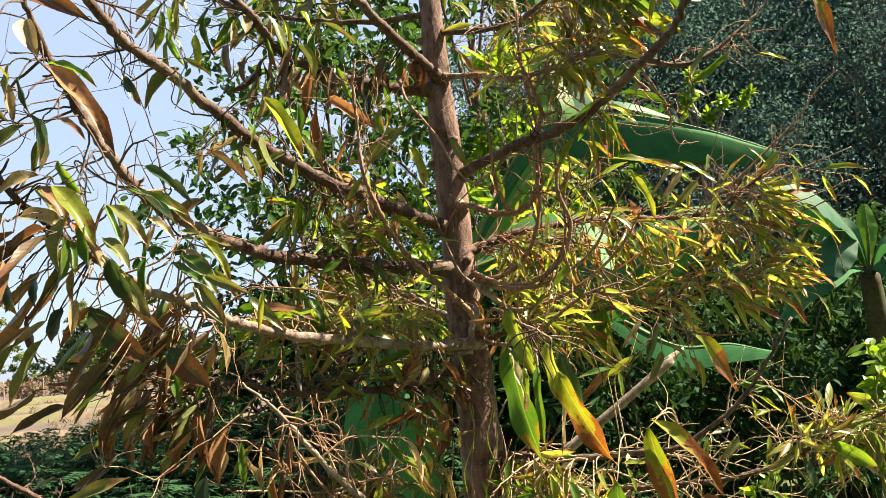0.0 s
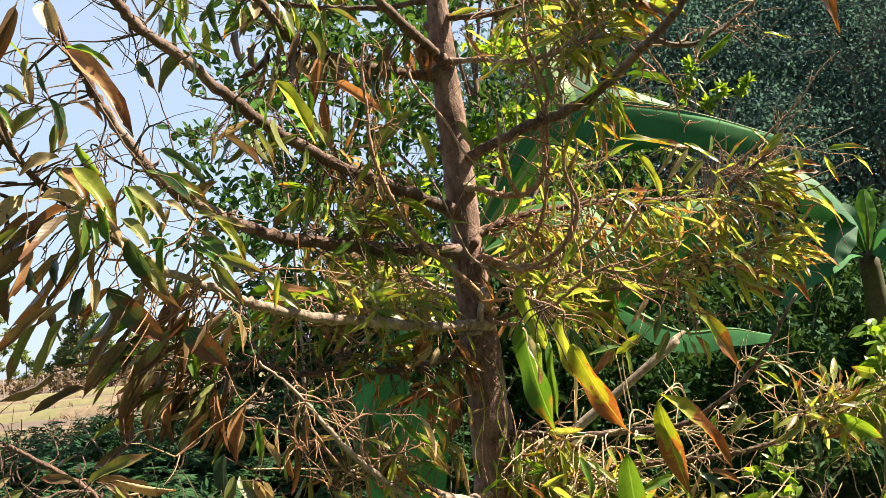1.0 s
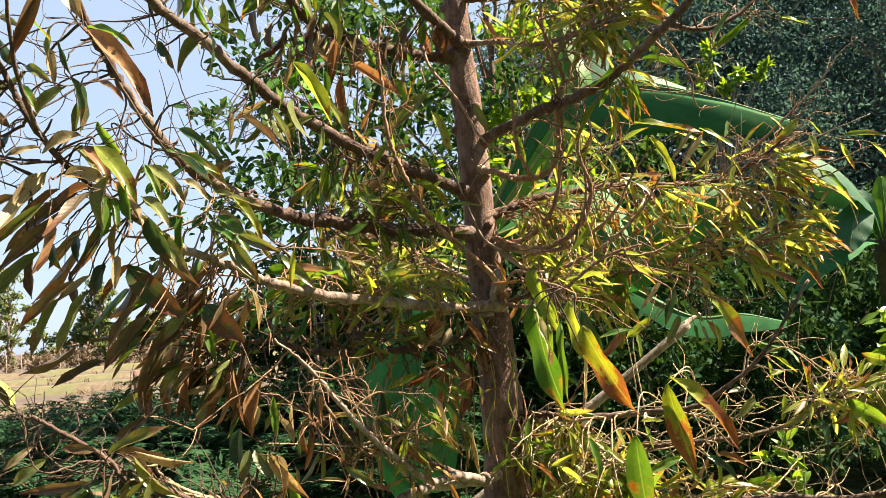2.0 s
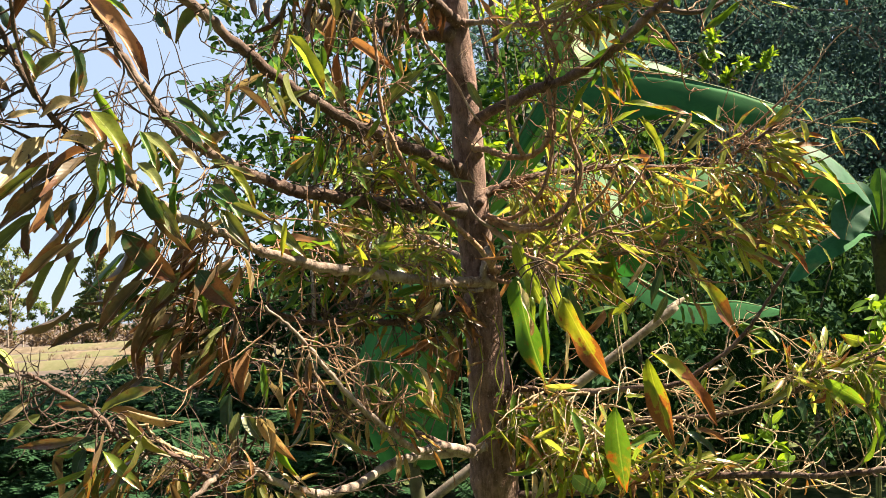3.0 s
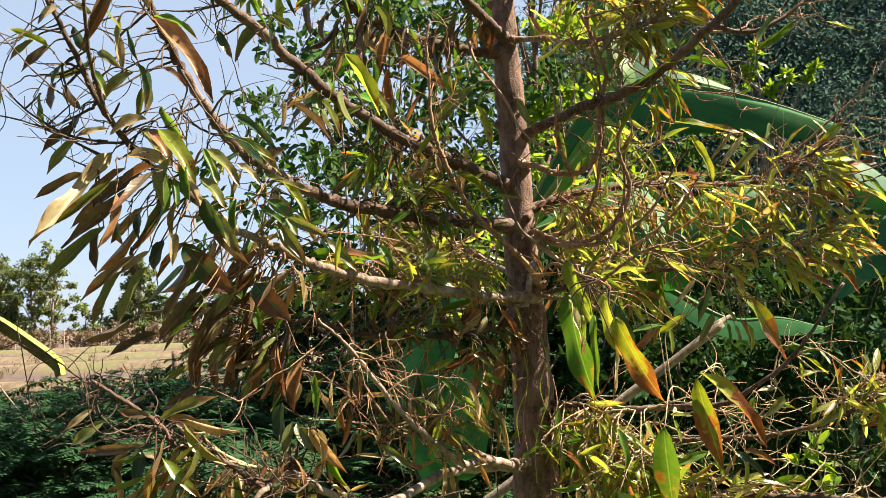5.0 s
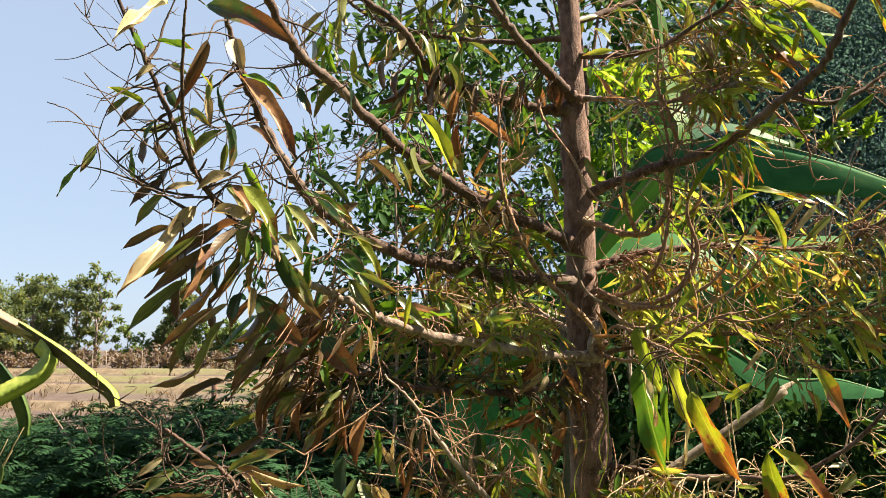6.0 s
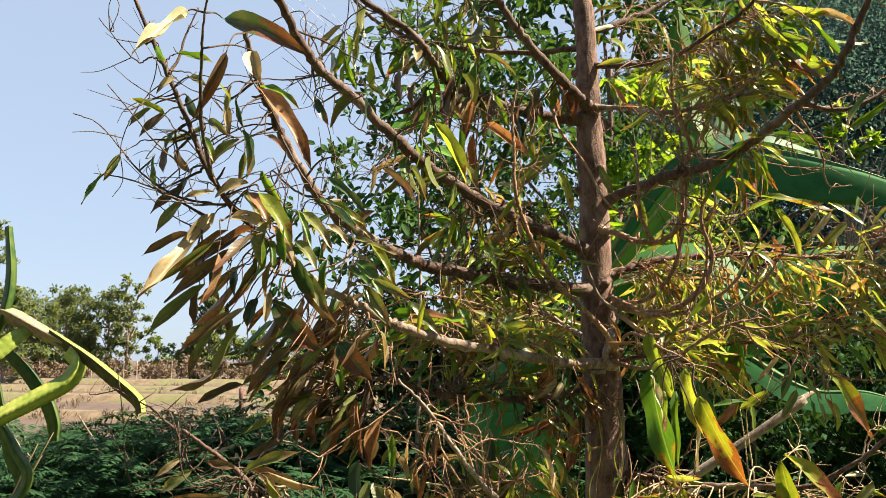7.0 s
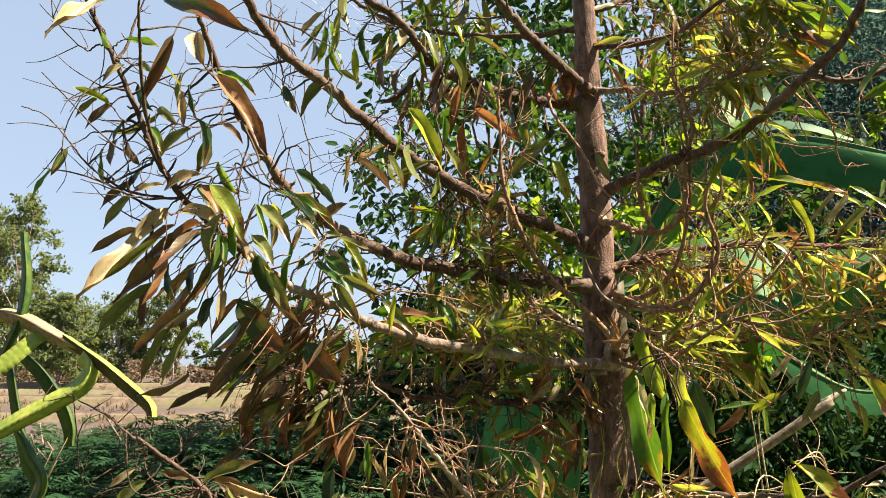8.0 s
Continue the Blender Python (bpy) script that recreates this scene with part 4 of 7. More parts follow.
spray("forked_right", 0.3, 1.0, (0.6, 1.48, 2.061), (0.08, 0.04, 0.05), 3, 1, 0.081, 0.190, 0.18, "fresh", True, bare=4)

spray("spreading_right", 0.1, 0.6, (0.289, 1.98, 1.739), (0.16, 0.08, 0.08), 5, 4, 0.06, 0.16, 0.6, "straw", False, bare=6)
spray("spreading_right", 0.6, 1.0, (0.788, 2.06, 1.778), (0.16, 0.08, 0.08), 4, 3, 0.07, 0.17, 0.6, "straw", False, bare=4)
spray("thin_right", 0.1, 0.9, (0.463, 2.04, 1.624), (0.25, 0.08, 0.08), 6, 4, 0.06, 0.16, 0.7, "straw", False, bare=6)
spray("bottom_right", 0.0, 0.4, (0.159, 1.88, 1.147), (0.12, 0.07, 0.07), 8, 5, 0.07, 0.18, 0.25, "sunlit", False, bare=6, lean=(0.3, 0, -0.1))
spray("bottom_right_low", 0.0, 0.5, (0.288, 1.84, 1.067), (0.16, 0.07, 0.05), 8, 5, 0.075, 0.18, 0.25, "sunlit", False, bare=4, lean=(0.3, 0, -0.1))
spray("bottom_right", 0.0, 0.5, (0.184, 1.86, 1.122), (0.16, 0.07, 0.07), 6, 4, 0.06, 0.16, 0.6, "straw", False, bare=8)
spray("bottom_right_far", 0.2, 1.0, (0.605, 1.74, 1.049), (0.22, 0.07, 0.04), 7, 4, 0.075, 0.2, 0.25, "sunlit", False, bare=6, lean=(0.3, 0, -0.1))
spray("bottom_right_low", 0.5, 1.0, (0.778, 1.66, 1.254), (0.13, 0.06, 0.06), 7, 4, 0.055, 0.22, 0.20, "sunlit", False, bare=8, lean=(0.3, 0, -0.1))
spray("lower_left", 0.1, 0.6, (-0.199, 1.64, 1.6), (0.15, 0.06, 0.05), 12, 4, 0.075, 0.2, 0.5, "fresh", False, bare=8)
spray("drooping_left", 0.1, 0.7, (-0.199, 1.76, 1.487), (0.16, 0.06, 0.06), 14, 3, 0.08, 0.2, 0.9, "mixed", False, bare=8)
spray("drooping_left", 0.0, 0.4, (-0.056, 1.84, 1.392), (0.08, 0.05, 0.07), 9, 3, 0.08, 0.2, 1.0, "coppery", False, bare=8)
spray("base_second", 0.1, 0.9, (-0.217, 1.68, 1.299), (0.16, 0.06, 0.07), 12, 3, 0.07, 0.2, 0.8, "mixed", False, bare=6)
spray("base_second", 0.2, 1.0, (-0.271, 1.6, 1.226), (0.16, 0.06, 0.06), 8, 3, 0.07, 0.2, 0.8, "straw", False, bare=5)
spray("base_bowed", 0.3, 1.0, (-0.392, 1.38, 1.236), (0.14, 0.06, 0.07), 4, 2, 0.07, 0.2, 0.8, "straw", False, bare=4)
spray("middle_left", 0.05, 0.4, (-0.181, 1.74, 1.69), (0.14, 0.06, 0.04), 9, 3, 0.075, 0.2, 0.8, "fresh", False, bare=6)
spray("upper_left", 0.1, 0.5, (-0.191, 1.72, 1.857), (0.14, 0.06, 0.05), 5, 3, 0.07, 0.2, 0.7, "straw", False, bare=8)


def whips(key, s0, s1, count, reach, up, seed, run=(1, 0, 0)):
    """Long thin bare twigs that bow away from a limb and turn upwards, with short side twigs."""
    ob, line, radii, twig_soup, joined = BOUGHS[key]
    r = np.random.default_rng(seed)
    for _ in range(count):
        i = int(r.uniform(s0, s1) * (len(line) - 1))
        a = line[i]
        ln = reach * r.uniform(0.45, 1.2)
        d = unit(vec(run) + r.normal(size=3) * (0.55, 0.3, 0.5))
        rise = up * r.uniform(-0.5, 1.4)
        b = a + d * ln * 0.4 + (0, 0, -0.10 * ln * r.random())
        c = a + d * ln * 0.8 + (0, 0, 0.3 * rise * ln) + r.normal(size=3) * 0.03
        e = a + d * ln * r.uniform(0.8, 1.1) + (0, 0, rise * ln) + r.normal(size=3) * 0.05
        tw = spline([a, b, c, e], 7)
        tw = tw + r.normal(size=tw.shape) * 0.0009
        tube(twig_soup, tw, np.linspace(r.uniform(0.0018, 0.0036), 0.0008, len(tw)), 5)
        for _ in range(5):
            j = int(r.integers(5, len(tw)))
            q = unit(d * 0.5 + r.normal(size=3) * 0.6 + (0, 0, 0.3)) * r.uniform(0.03, 0.11)
            bend = r.normal(size=3) * 0.012
            tube(twig_soup, spline([tw[j], tw[j] + q * 0.5 + bend, tw[j] + q], 3), np.linspace(0.0012, 0.0005, 7), 4)


for n, (key, s0, s1, count, reach, up) in enumerate((
    ("spreading_right", 0.03, 0.5, 7, 0.28, 0.5), ("spreading_right", 0.55, 1.0, 5, 0.20, 0.3), ("thin_right", 0.03, 0.6, 6, 0.28, 0.4),
    ("thin_right", 0.5, 1.0, 5, 0.2, 0.3), ("front_right", 0.1, 1.0, 3, 0.16, 0.4), ("rising_right", 0.05, 0.6, 5, 0.2, 0.5),
    ("bottom_right", 0.02, 0.5, 6, 0.2, -0.3), ("bottom_right_low", 0.05, 1.0, 7, 0.18, 0.4), ("bottom_right_far", 0.1, 1.0, 10, 0.18, 0.4),
    ("curled_right", 0.3, 1.0, 6, 0.15, 0.6), ("lit_right", 0.2, 1.0, 6, 0.16, 0.4), ("top_right", 0.2, 1.0, 6, 0.16, 0.3))):
    whips(key, s0, s1, count, reach, up, 900 + n)
for n, (key, s0, s1, count, reach, up) in enumerate((
    ("middle_left", 0.1, 0.9, 9, 0.18, 0.4), ("upper_left", 0.2, 0.95, 9, 0.16, 0.4), ("lower_left", 0.2, 1.0, 12, 0.16, -0.2),
    ("drooping_left", 0.2, 1.0, 10, 0.16, -0.4), ("base_left", 0.3, 1.0, 6, 0.16, 0.2), ("base_bowed", 0.3, 1.0, 7, 0.15, 0.5),
    ("base_second", 0.1, 1.0, 5, 0.15, 0.3), ("outer_left", 0.1, 1.0, 6, 0.13, 0.3), ("high_left", 0.2, 1.0, 8, 0.16, -0.2), ("low_outlying", 0.1, 1.0, 8, 0.15, 0.4))):
    whips(key, s0, s1, count, reach, up, 950 + n, (-1, 0, 0))

# more of the shaded outer mass, and light leaves next to the trunk
spray("lower_left", 0.6, 1.0, (-0.552, 1.38, 1.600), (0.10, 0.06, 0.06), 6, 3, 0.09, 0.21, 0.5, "coppery", lean=(-0.8, 0, -0.1))
spray("drooping_left", 0.5, 1.0, (-0.58, 1.46, 1.502), (0.10, 0.06, 0.06), 7, 3, 0.09, 0.21, 0.5, "coppery", lean=(-0.8, 0, -0.1))
spray("outer_left", 0.0, 0.35, (-0.627, 1.20, 1.671), (0.10, 0.06, 0.05), 2, 2, 0.095, 0.20, 0.5, "coppery", lean=(-0.7, 0, 0))
spray("middle_left", 0.0, 0.3, (-0.218, 1.82, 1.835), (0.13, 0.05, 0.06), 10, 3, 0.075, 0.2, 0.4, "sunlit", False, bare=4)
spray("upper_left", 0.0, 0.3, (-0.251, 1.78, 1.926), (0.12, 0.05, 0.06), 8, 3, 0.075, 0.2, 0.4, "straw", False, bare=4)

spray("spreading_right", 0.02, 0.35, (0.20, 1.86, 1.74), (0.10, 0.05, 0.07), 9, 4, 0.075, 0.18, 0.25, "sunlit", False, bare=3, lean=(0.4, 0, -0.2))
spray("thin_right", 0.02, 0.4, (0.24, 1.86, 1.62), (0.13, 0.05, 0.06), 11, 4, 0.075, 0.18, 0.25, "sunlit", False, bare=3, lean=(0.4, 0, -0.2))
spray("spreading_right", 0.35, 0.75, (0.50, 1.95, 1.72), (0.13, 0.05, 0.06), 8, 4, 0.08, 0.18, 0.2, "sunlit", False, lean=(0.6, 0, -0.3))

spray("lower_left", 0.03, 0.4, (-0.10, 1.72, 1.60), (0.12, 0.05, 0.05), 8, 4, 0.075, 0.18, 0.4, "sunlit", False, bare=3)
spray("middle_left", 0.03, 0.35, (-0.12, 1.82, 1.78), (0.12, 0.05, 0.04), 8, 4, 0.075, 0.18, 0.4, "sunlit", False, bare=4)
spray("drooping_left", 0.02, 0.5, (-0.12, 1.82, 1.52), (0.12, 0.05, 0.04), 6, 4, 0.075, 0.18, 0.5, "sunlit", False, bare=3)

# leaf tufts at the ends of the right limbs
spray("lit_right", 0.6, 1.0, (0.358, 1.71, 2.163), (0.05, 0.04, 0.05), 6, 3, 0.10, 0.24, 0.7, "sunlit", False, lean=(0.2, 0, -0.3))
spray("spreading_right", 0.75, 1.0, (0.887, 2.04, 1.789), (0.10, 0.05, 0.07), 4, 3, 0.105, 0.17, 0.1, "sunlit", lean=(0.9, 0, -0.15))
spray("thin_right", 0.75, 1.0, (0.876, 2.04, 1.602), (0.10, 0.05, 0.06), 4, 3, 0.105, 0.17, 0.2, "sunlit", lean=(0.8, 0, -0.25))
spray("spreading_right", 0.35, 0.8, (0.592, 1.98, 1.711), (0.14, 0.05, 0.05), 4, 3, 0.095, 0.17, 0.3, "sunlit", lean=(0.6, 0, -0.3))
spray("bottom_right_low", 0.55, 1.0, (0.762, 1.64, 1.305), (0.13, 0.05, 0.05), 7, 4, 0.065, 0.2, 0.0, "sunlit", False, lean=(0.5, 0, 0.2))
spray("bottom_right_low", 0.7, 1.0, (0.808, 1.62, 1.257), (0.09, 0.05, 0.05), 4, 3, 0.085, 0.22, 0.1, "sunlit", lean=(0.5, 0, -0.1))
spray("bottom_right", 0.0, 0.3, (0.141, 1.76, 1.22), (0.09, 0.05, 0.06), 6, 4, 0.085, 0.19, 0.1, "sunlit", lean=(0.3, 0, -0.3))
spray("bottom_right_low", 0.0, 0.4, (0.224, 1.72, 1.146), (0.12, 0.05, 0.05), 6, 4, 0.09, 0.2, 0.1, "sunlit", lean=(0.5, 0, -0.1))
spray("bottom_right_far", 0.1, 0.6, (0.439, 1.68, 1.069), (0.16, 0.05, 0.05), 5, 3, 0.09, 0.2, 0.1, "sunlit", lean=(0.5, 0, 0.1))
spray("front_right", 0.2, 0.8, (0.216, 1.72, 1.691), (0.10, 0.05, 0.06), 4, 3, 0.08, 0.18, 0.5, "sunlit", lean=(0.3, 0, -0.3))

spray("low_outlying", 0.2, 1.0, (-0.62, 1.28, 1.27), (0.13, 0.06, 0.06), 6, 3, 0.09, 0.22, 0.7, "mixed", False, lean=(-0.5, 0, -0.2))
spray("curly_left", 0.2, 1.0, (-0.52, 1.36, 1.20), (0.13, 0.06, 0.05), 7, 3, 0.075, 0.2, 0.9, "straw", False, bare=2)
spray("base_bowed", 0.4, 1.0, (-0.40, 1.42, 1.13), (0.14, 0.06, 0.05), 7, 3, 0.085, 0.22, 0.9, "mixed", False, bare=2)

# single leaves that stand out
def lone_leaf(key, mat, base, tip, width, facing, shape):
    """One leaf on a thin stalk of its own from the nearest place on a limb."""
    away = {k: np.linalg.norm(b[1] - vec(base), axis=1).min() for k, b in BOUGHS.items()}
    best = min(away, key=away.get)
    key = best if away[best] < away[key] - 0.03 else key
    ob, line, radii, twig_soup, joined = BOUGHS[key]
    near = line[int(np.argmin(np.linalg.norm(line - vec(base), axis=1)))]
    far = np.linalg.norm(near - vec(base))
    bow = (near * 0.4 + vec(base) * 0.6) + rng.normal(size=3) * 0.06 * far + (0, 0, 0.12 * far)
    tube(twig_soup, spline([near, bow, vec(base)], 5), np.linspace(0.0019, 0.0010, 11), 5)
    leaf_object(ob, mat, base, tip, facing, width, shape)


lone_leaf("outer_left", LEAF_GREEN, (-0.759, 1.120, 1.896), (-0.746, 1.100, 1.821), 0.019, (-0.55, -0.85, -0.25), 0)
lone_leaf("outer_left", LEAF_BROWN, (-0.710, 1.140, 1.842), (-0.765, 1.120, 1.796), 0.020, (-0.4, -0.9, -0.15), 1)
lone_leaf("outer_left", LEAF_OLIVE, (-0.701, 1.120, 1.814), (-0.738, 1.100, 1.756), 0.019, (0.2, -1, 0.15), 1)
lone_leaf("outer_left", LEAF_DEEP, (-0.711, 1.160, 1.867), (-0.729, 1.140, 1.829), 0.018, (-0.4, -0.9, -0.15), 0)
lone_leaf("outer_left", LEAF_DRY, (-0.587, 1.140, 1.847), (-0.643, 1.120, 1.832), 0.025, (0.6, -0.7, 0.5), 5)
lone_leaf("outer_left", LEAF_DRY, (-0.648, 1.130, 1.831), (-0.700, 1.110, 1.818), 0.014, (0.6, -0.7, 0.5), 1)
lone_leaf("outer_left", LEAF_YELLOW, (-0.568, 1.140, 1.830), (-0.483, 1.120, 1.741), 0.031, (0.6, -0.7, 0.5), 1)
lone_leaf("outer_left", LEAF_RUST, (-0.595, 1.160, 1.836), (-0.535, 1.140, 1.776), 0.022, (0.6, -0.7, 0.5), 1)
lone_leaf("outer_left", LEAF_OLIVE, (-0.611, 1.170, 1.839), (-0.562, 1.150, 1.787), 0.016, (0.6, -0.7, 0.5), 0)
lone_leaf("outer_left", LEAF_DRY, (-0.614, 1.130, 1.782), (-0.553, 1.110, 1.766), 0.037, (0.6, -0.7, 0.5), 7)
lone_leaf("outer_left", LEAF_DRY, (-0.667, 1.180, 1.801), (-0.703, 1.020, 1.636), 0.026, (0.5, -0.5, 0.7), 11)
lone_leaf("outer_left", LEAF_BROWN, (-0.604, 1.100, 1.754), (-0.678, 1.080, 1.692), 0.021, (-0.4, -0.9, -0.15), 6)
lone_leaf("outer_left", LEAF_BROWN, (-0.689, 1.130, 1.758), (-0.768, 1.110, 1.720), 0.017, (-0.4, -0.9, -0.15), 2)
lone_leaf("outer_left", LEAF_BROWN, (-0.596, 1.150, 1.758), (-0.738, 1.130, 1.683), 0.023, (-0.4, -0.9, -0.15), 3)
lone_leaf("outer_left", LEAF_BROWN, (-0.598, 1.130, 1.727), (-0.728, 1.110, 1.638), 0.025, (-0.4, -0.9, -0.15), 0)
lone_leaf("outer_left", LEAF_OLIVE, (-0.651, 1.120, 1.665), (-0.752, 1.100, 1.573), 0.023, (0.1, -1, 0.05), 1)
lone_leaf("outer_left", LEAF_BROWN, (-0.669, 1.140, 1.666), (-0.670, 1.120, 1.593), 0.023, (-0.4, -0.9, -0.15), 2)
lone_leaf("outer_left", LEAF_OLIVE, (-0.540, 1.130, 1.777), (-0.561, 1.110, 1.697), 0.027, (-0.4, -0.9, -0.15), 5)
lone_leaf("outer_left", LEAF_GREEN, (-0.517, 1.140, 1.770), (-0.510, 1.120, 1.696), 0.027, (-0.55, -0.85, -0.25), 2)
lone_leaf("outer_left", LEAF_GREEN, (-0.540, 1.140, 1.743), (-0.525, 1.120, 1.688), 0.013, (0.6, -0.7, 0.5), 0)
lone_leaf("outer_left", LEAF_RUST, (-0.541, 1.150, 1.770), (-0.526, 1.130, 1.739), 0.016, (0.6, -0.7, 0.5), 5)
lone_leaf("outer_left", LEAF_GREEN, (-0.589, 1.200, 1.884), (-0.544, 1.180, 1.819), 0.020, (-0.4, -0.9, -0.15), 1)
lone_leaf("lower_left", LEAF_OLIVE, (-0.519, 1.220, 1.809), (-0.441, 1.200, 1.748), 0.023, (0.6, -0.7, 0.5), 1)
lone_leaf("lower_left", LEAF_GREEN, (-0.515, 1.200, 1.805), (-0.478, 1.180, 1.738), 0.011, (0.6, -0.7, 0.5), 0)
lone_leaf("middle_left", LEAF_BROWN, (-0.428, 1.420, 1.847), (-0.491, 1.400, 1.809), 0.023, (0.6, -0.7, 0.5), 5)
lone_leaf("middle_left", LEAF_DRY, (-0.527, 1.400, 1.817), (-0.466, 1.380, 1.780), 0.017, (0.6, -0.7, 0.5), 1)
lone_leaf("lower_left", LEAF_OLIVE, (-0.520, 1.200, 1.752), (-0.463, 1.180, 1.706), 0.022, (0.6, -0.7, 0.5), 1)
lone_leaf("lower_left", LEAF_OLIVE, (-0.469, 1.400, 1.785), (-0.364, 1.380, 1.753), 0.017, (0.2, -0.6, 0.8), 0)
lone_leaf("lower_left", LEAF_YELLOW, (-0.432, 1.400, 1.775), (-0.362, 1.380, 1.694), 0.021, (0.6, -0.7, 0.5), 1)
lone_leaf("lower_left", LEAF_GREEN, (-0.459, 1.380, 1.739), (-0.383, 1.360, 1.675), 0.030, (0.6, -0.7, 0.5), 1)
lone_leaf("lower_left", LEAF_GREEN, (-0.471, 1.360, 1.723), (-0.402, 1.340, 1.680), 0.017, (0.6, -0.7, 0.5), 0)
lone_leaf("lower_left", LEAF_DRY, (-0.464, 1.400, 1.751), (-0.401, 1.380, 1.713), 0.016, (0.6, -0.7, 0.5), 1)
lone_leaf("lower_left", LEAF_GREEN, (-0.483, 1.280, 1.725), (-0.488, 1.260, 1.647), 0.019, (-0.4, -0.9, -0.15), 2)
lone_leaf("lower_left", LEAF_DEEP, (-0.536, 1.260, 1.725), (-0.497, 1.240, 1.642), 0.038, (-0.4, -0.9, -0.15), 2)
lone_leaf("lower_left", LEAF_BROWN, (-0.526, 1.280, 1.683), (-0.478, 1.260, 1.595), 0.025, (-0.4, -0.9, -0.15), 3)
lone_leaf("lower_left", LEAF_OLIVE, (-0.513, 1.260, 1.695), (-0.468, 1.240, 1.619), 0.023, (0.2, -1, 0.15), 0)
lone_leaf("lower_left", LEAF_DUSKY, (-0.603, 1.320, 1.652), (-0.519, 1.300, 1.545), 0.046, (0.1, -1, 0.05), 3)
lone_leaf("lower_left", LEAF_DUSKY, (-0.477, 1.350, 1.572), (-0.421, 1.330, 1.495), 0.044, (0.1, -1, 0.05), 3)
lone_leaf("lower_left", LEAF_DEEP, (-0.586, 1.200, 1.646), (-0.602, 1.180, 1.593), 0.030, (-0.4, -0.9, -0.15), 2)
lone_leaf("outer_left", LEAF_DRY, (-0.555, 1.180, 1.656), (-0.562, 1.160, 1.602), 0.018, (0.6, -0.7, 0.5), 5)
lone_leaf("outer_left", LEAF_BROWN, (-0.642, 1.200, 1.638), (-0.626, 1.180, 1.564), 0.019, (-0.4, -0.9, -0.15), 0)
lone_leaf("outer_left", LEAF_DEEP, (-0.676, 1.200, 1.705), (-0.655, 1.180, 1.639), 0.024, (-0.4, -0.9, -0.15), 1)
lone_leaf("outer_left", LEAF_DEEP, (-0.638, 1.220, 1.707), (-0.638, 1.200, 1.652), 0.021, (-0.4, -0.9, -0.15), 0)
lone_leaf("outer_left", LEAF_BROWN, (-0.621, 1.160, 1.619), (-0.711, 1.140, 1.544), 0.018, (0.1, -1, 0.05), 1)
lone_leaf("outer_left", LEAF_OLIVE, (-0.663, 1.200, 1.596), (-0.710, 1.180, 1.505), 0.020, (-0.4, -0.9, -0.15), 2)
lone_leaf("outer_left", LEAF_DRY, (-0.603, 1.180, 1.627), (-0.651, 1.160, 1.587), 0.013, (0.6, -0.7, 0.5), 1)
lone_leaf("lower_left", LEAF_BROWN, (-0.551, 1.280, 1.557), (-0.633, 1.260, 1.473), 0.025, (-0.4, -0.9, -0.15), 2)
lone_leaf("lower_left", LEAF_BROWN, (-0.585, 1.300, 1.578), (-0.634, 1.280, 1.505), 0.021, (-0.4, -0.9, -0.15), 1)
lone_leaf("lower_left", LEAF_OLIVE, (-0.506, 1.340, 1.570), (-0.551, 1.320, 1.510), 0.020, (0.1, -1, 0.05), 0)
lone_leaf("lower_left", LEAF_YELLOW, (-0.575, 1.280, 1.507), (-0.612, 1.260, 1.475), 0.007, (0.6, -0.7, 0.5), 0)
lone_leaf("drooping_left", LEAF_BROWN, (-0.567, 1.380, 1.502), (-0.628, 1.360, 1.407), 0.031, (0.1, -1, 0.05), 5)
lone_leaf("drooping_left", LEAF_DRY, (-0.551, 1.380, 1.511), (-0.596, 1.360, 1.433), 0.015, (0.6, -0.7, 0.5), 1)
lone_leaf("drooping_left", LEAF_OLIVE, (-0.549, 1.400, 1.475), (-0.584, 1.380, 1.412), 0.020, (0.6, -0.7, 0.5), 0)
lone_leaf("drooping_left", LEAF_RUST, (-0.621, 1.440, 1.427), (-0.631, 1.420, 1.370), 0.030, (-0.4, -0.9, -0.15), 2)
lone_leaf("drooping_left", LEAF_BROWN, (-0.586, 1.440, 1.448), (-0.603, 1.420, 1.371), 0.028, (-0.4, -0.9, -0.15), 3)
lone_leaf("drooping_left", LEAF_RUST, (-0.556, 1.460, 1.440), (-0.562, 1.440, 1.367), 0.023, (-0.4, -0.9, -0.15), 5)
lone_leaf("drooping_left", LEAF_BROWN, (-0.610, 1.420, 1.379), (-0.690, 1.400, 1.330), 0.018, (0.1, -1, 0.05), 1)
lone_leaf("drooping_left", LEAF_GREEN, (-0.503, 1.420, 1.544), (-0.483, 1.400, 1.466), 0.018, (0.2, -1, 0.15), 0)
lone_leaf("drooping_left", LEAF_RUST, (-0.473, 1.480, 1.453), (-0.459, 1.460, 1.337), 0.040, (-0.4, -0.9, -0.15), 6)
lone_leaf("drooping_left", LEAF_RUST, (-0.413, 1.460, 1.418), (-0.451, 1.440, 1.324), 0.032, (-0.4, -0.9, -0.15), 5)
lone_leaf("drooping_left", LEAF_DRY, (-0.436, 1.500, 1.369), (-0.437, 1.480, 1.319), 0.015, (0.6, -0.7, 0.5), 6)
lone_leaf("drooping_left", LEAF_DRY, (-0.412, 1.500, 1.362), (-0.400, 1.480, 1.319), 0.014, (0.6, -0.7, 0.5), 7)
lone_leaf("drooping_left", LEAF_DRY, (-0.407, 1.500, 1.355), (-0.378, 1.480, 1.324), 0.012, (0.6, -0.7, 0.5), 7)
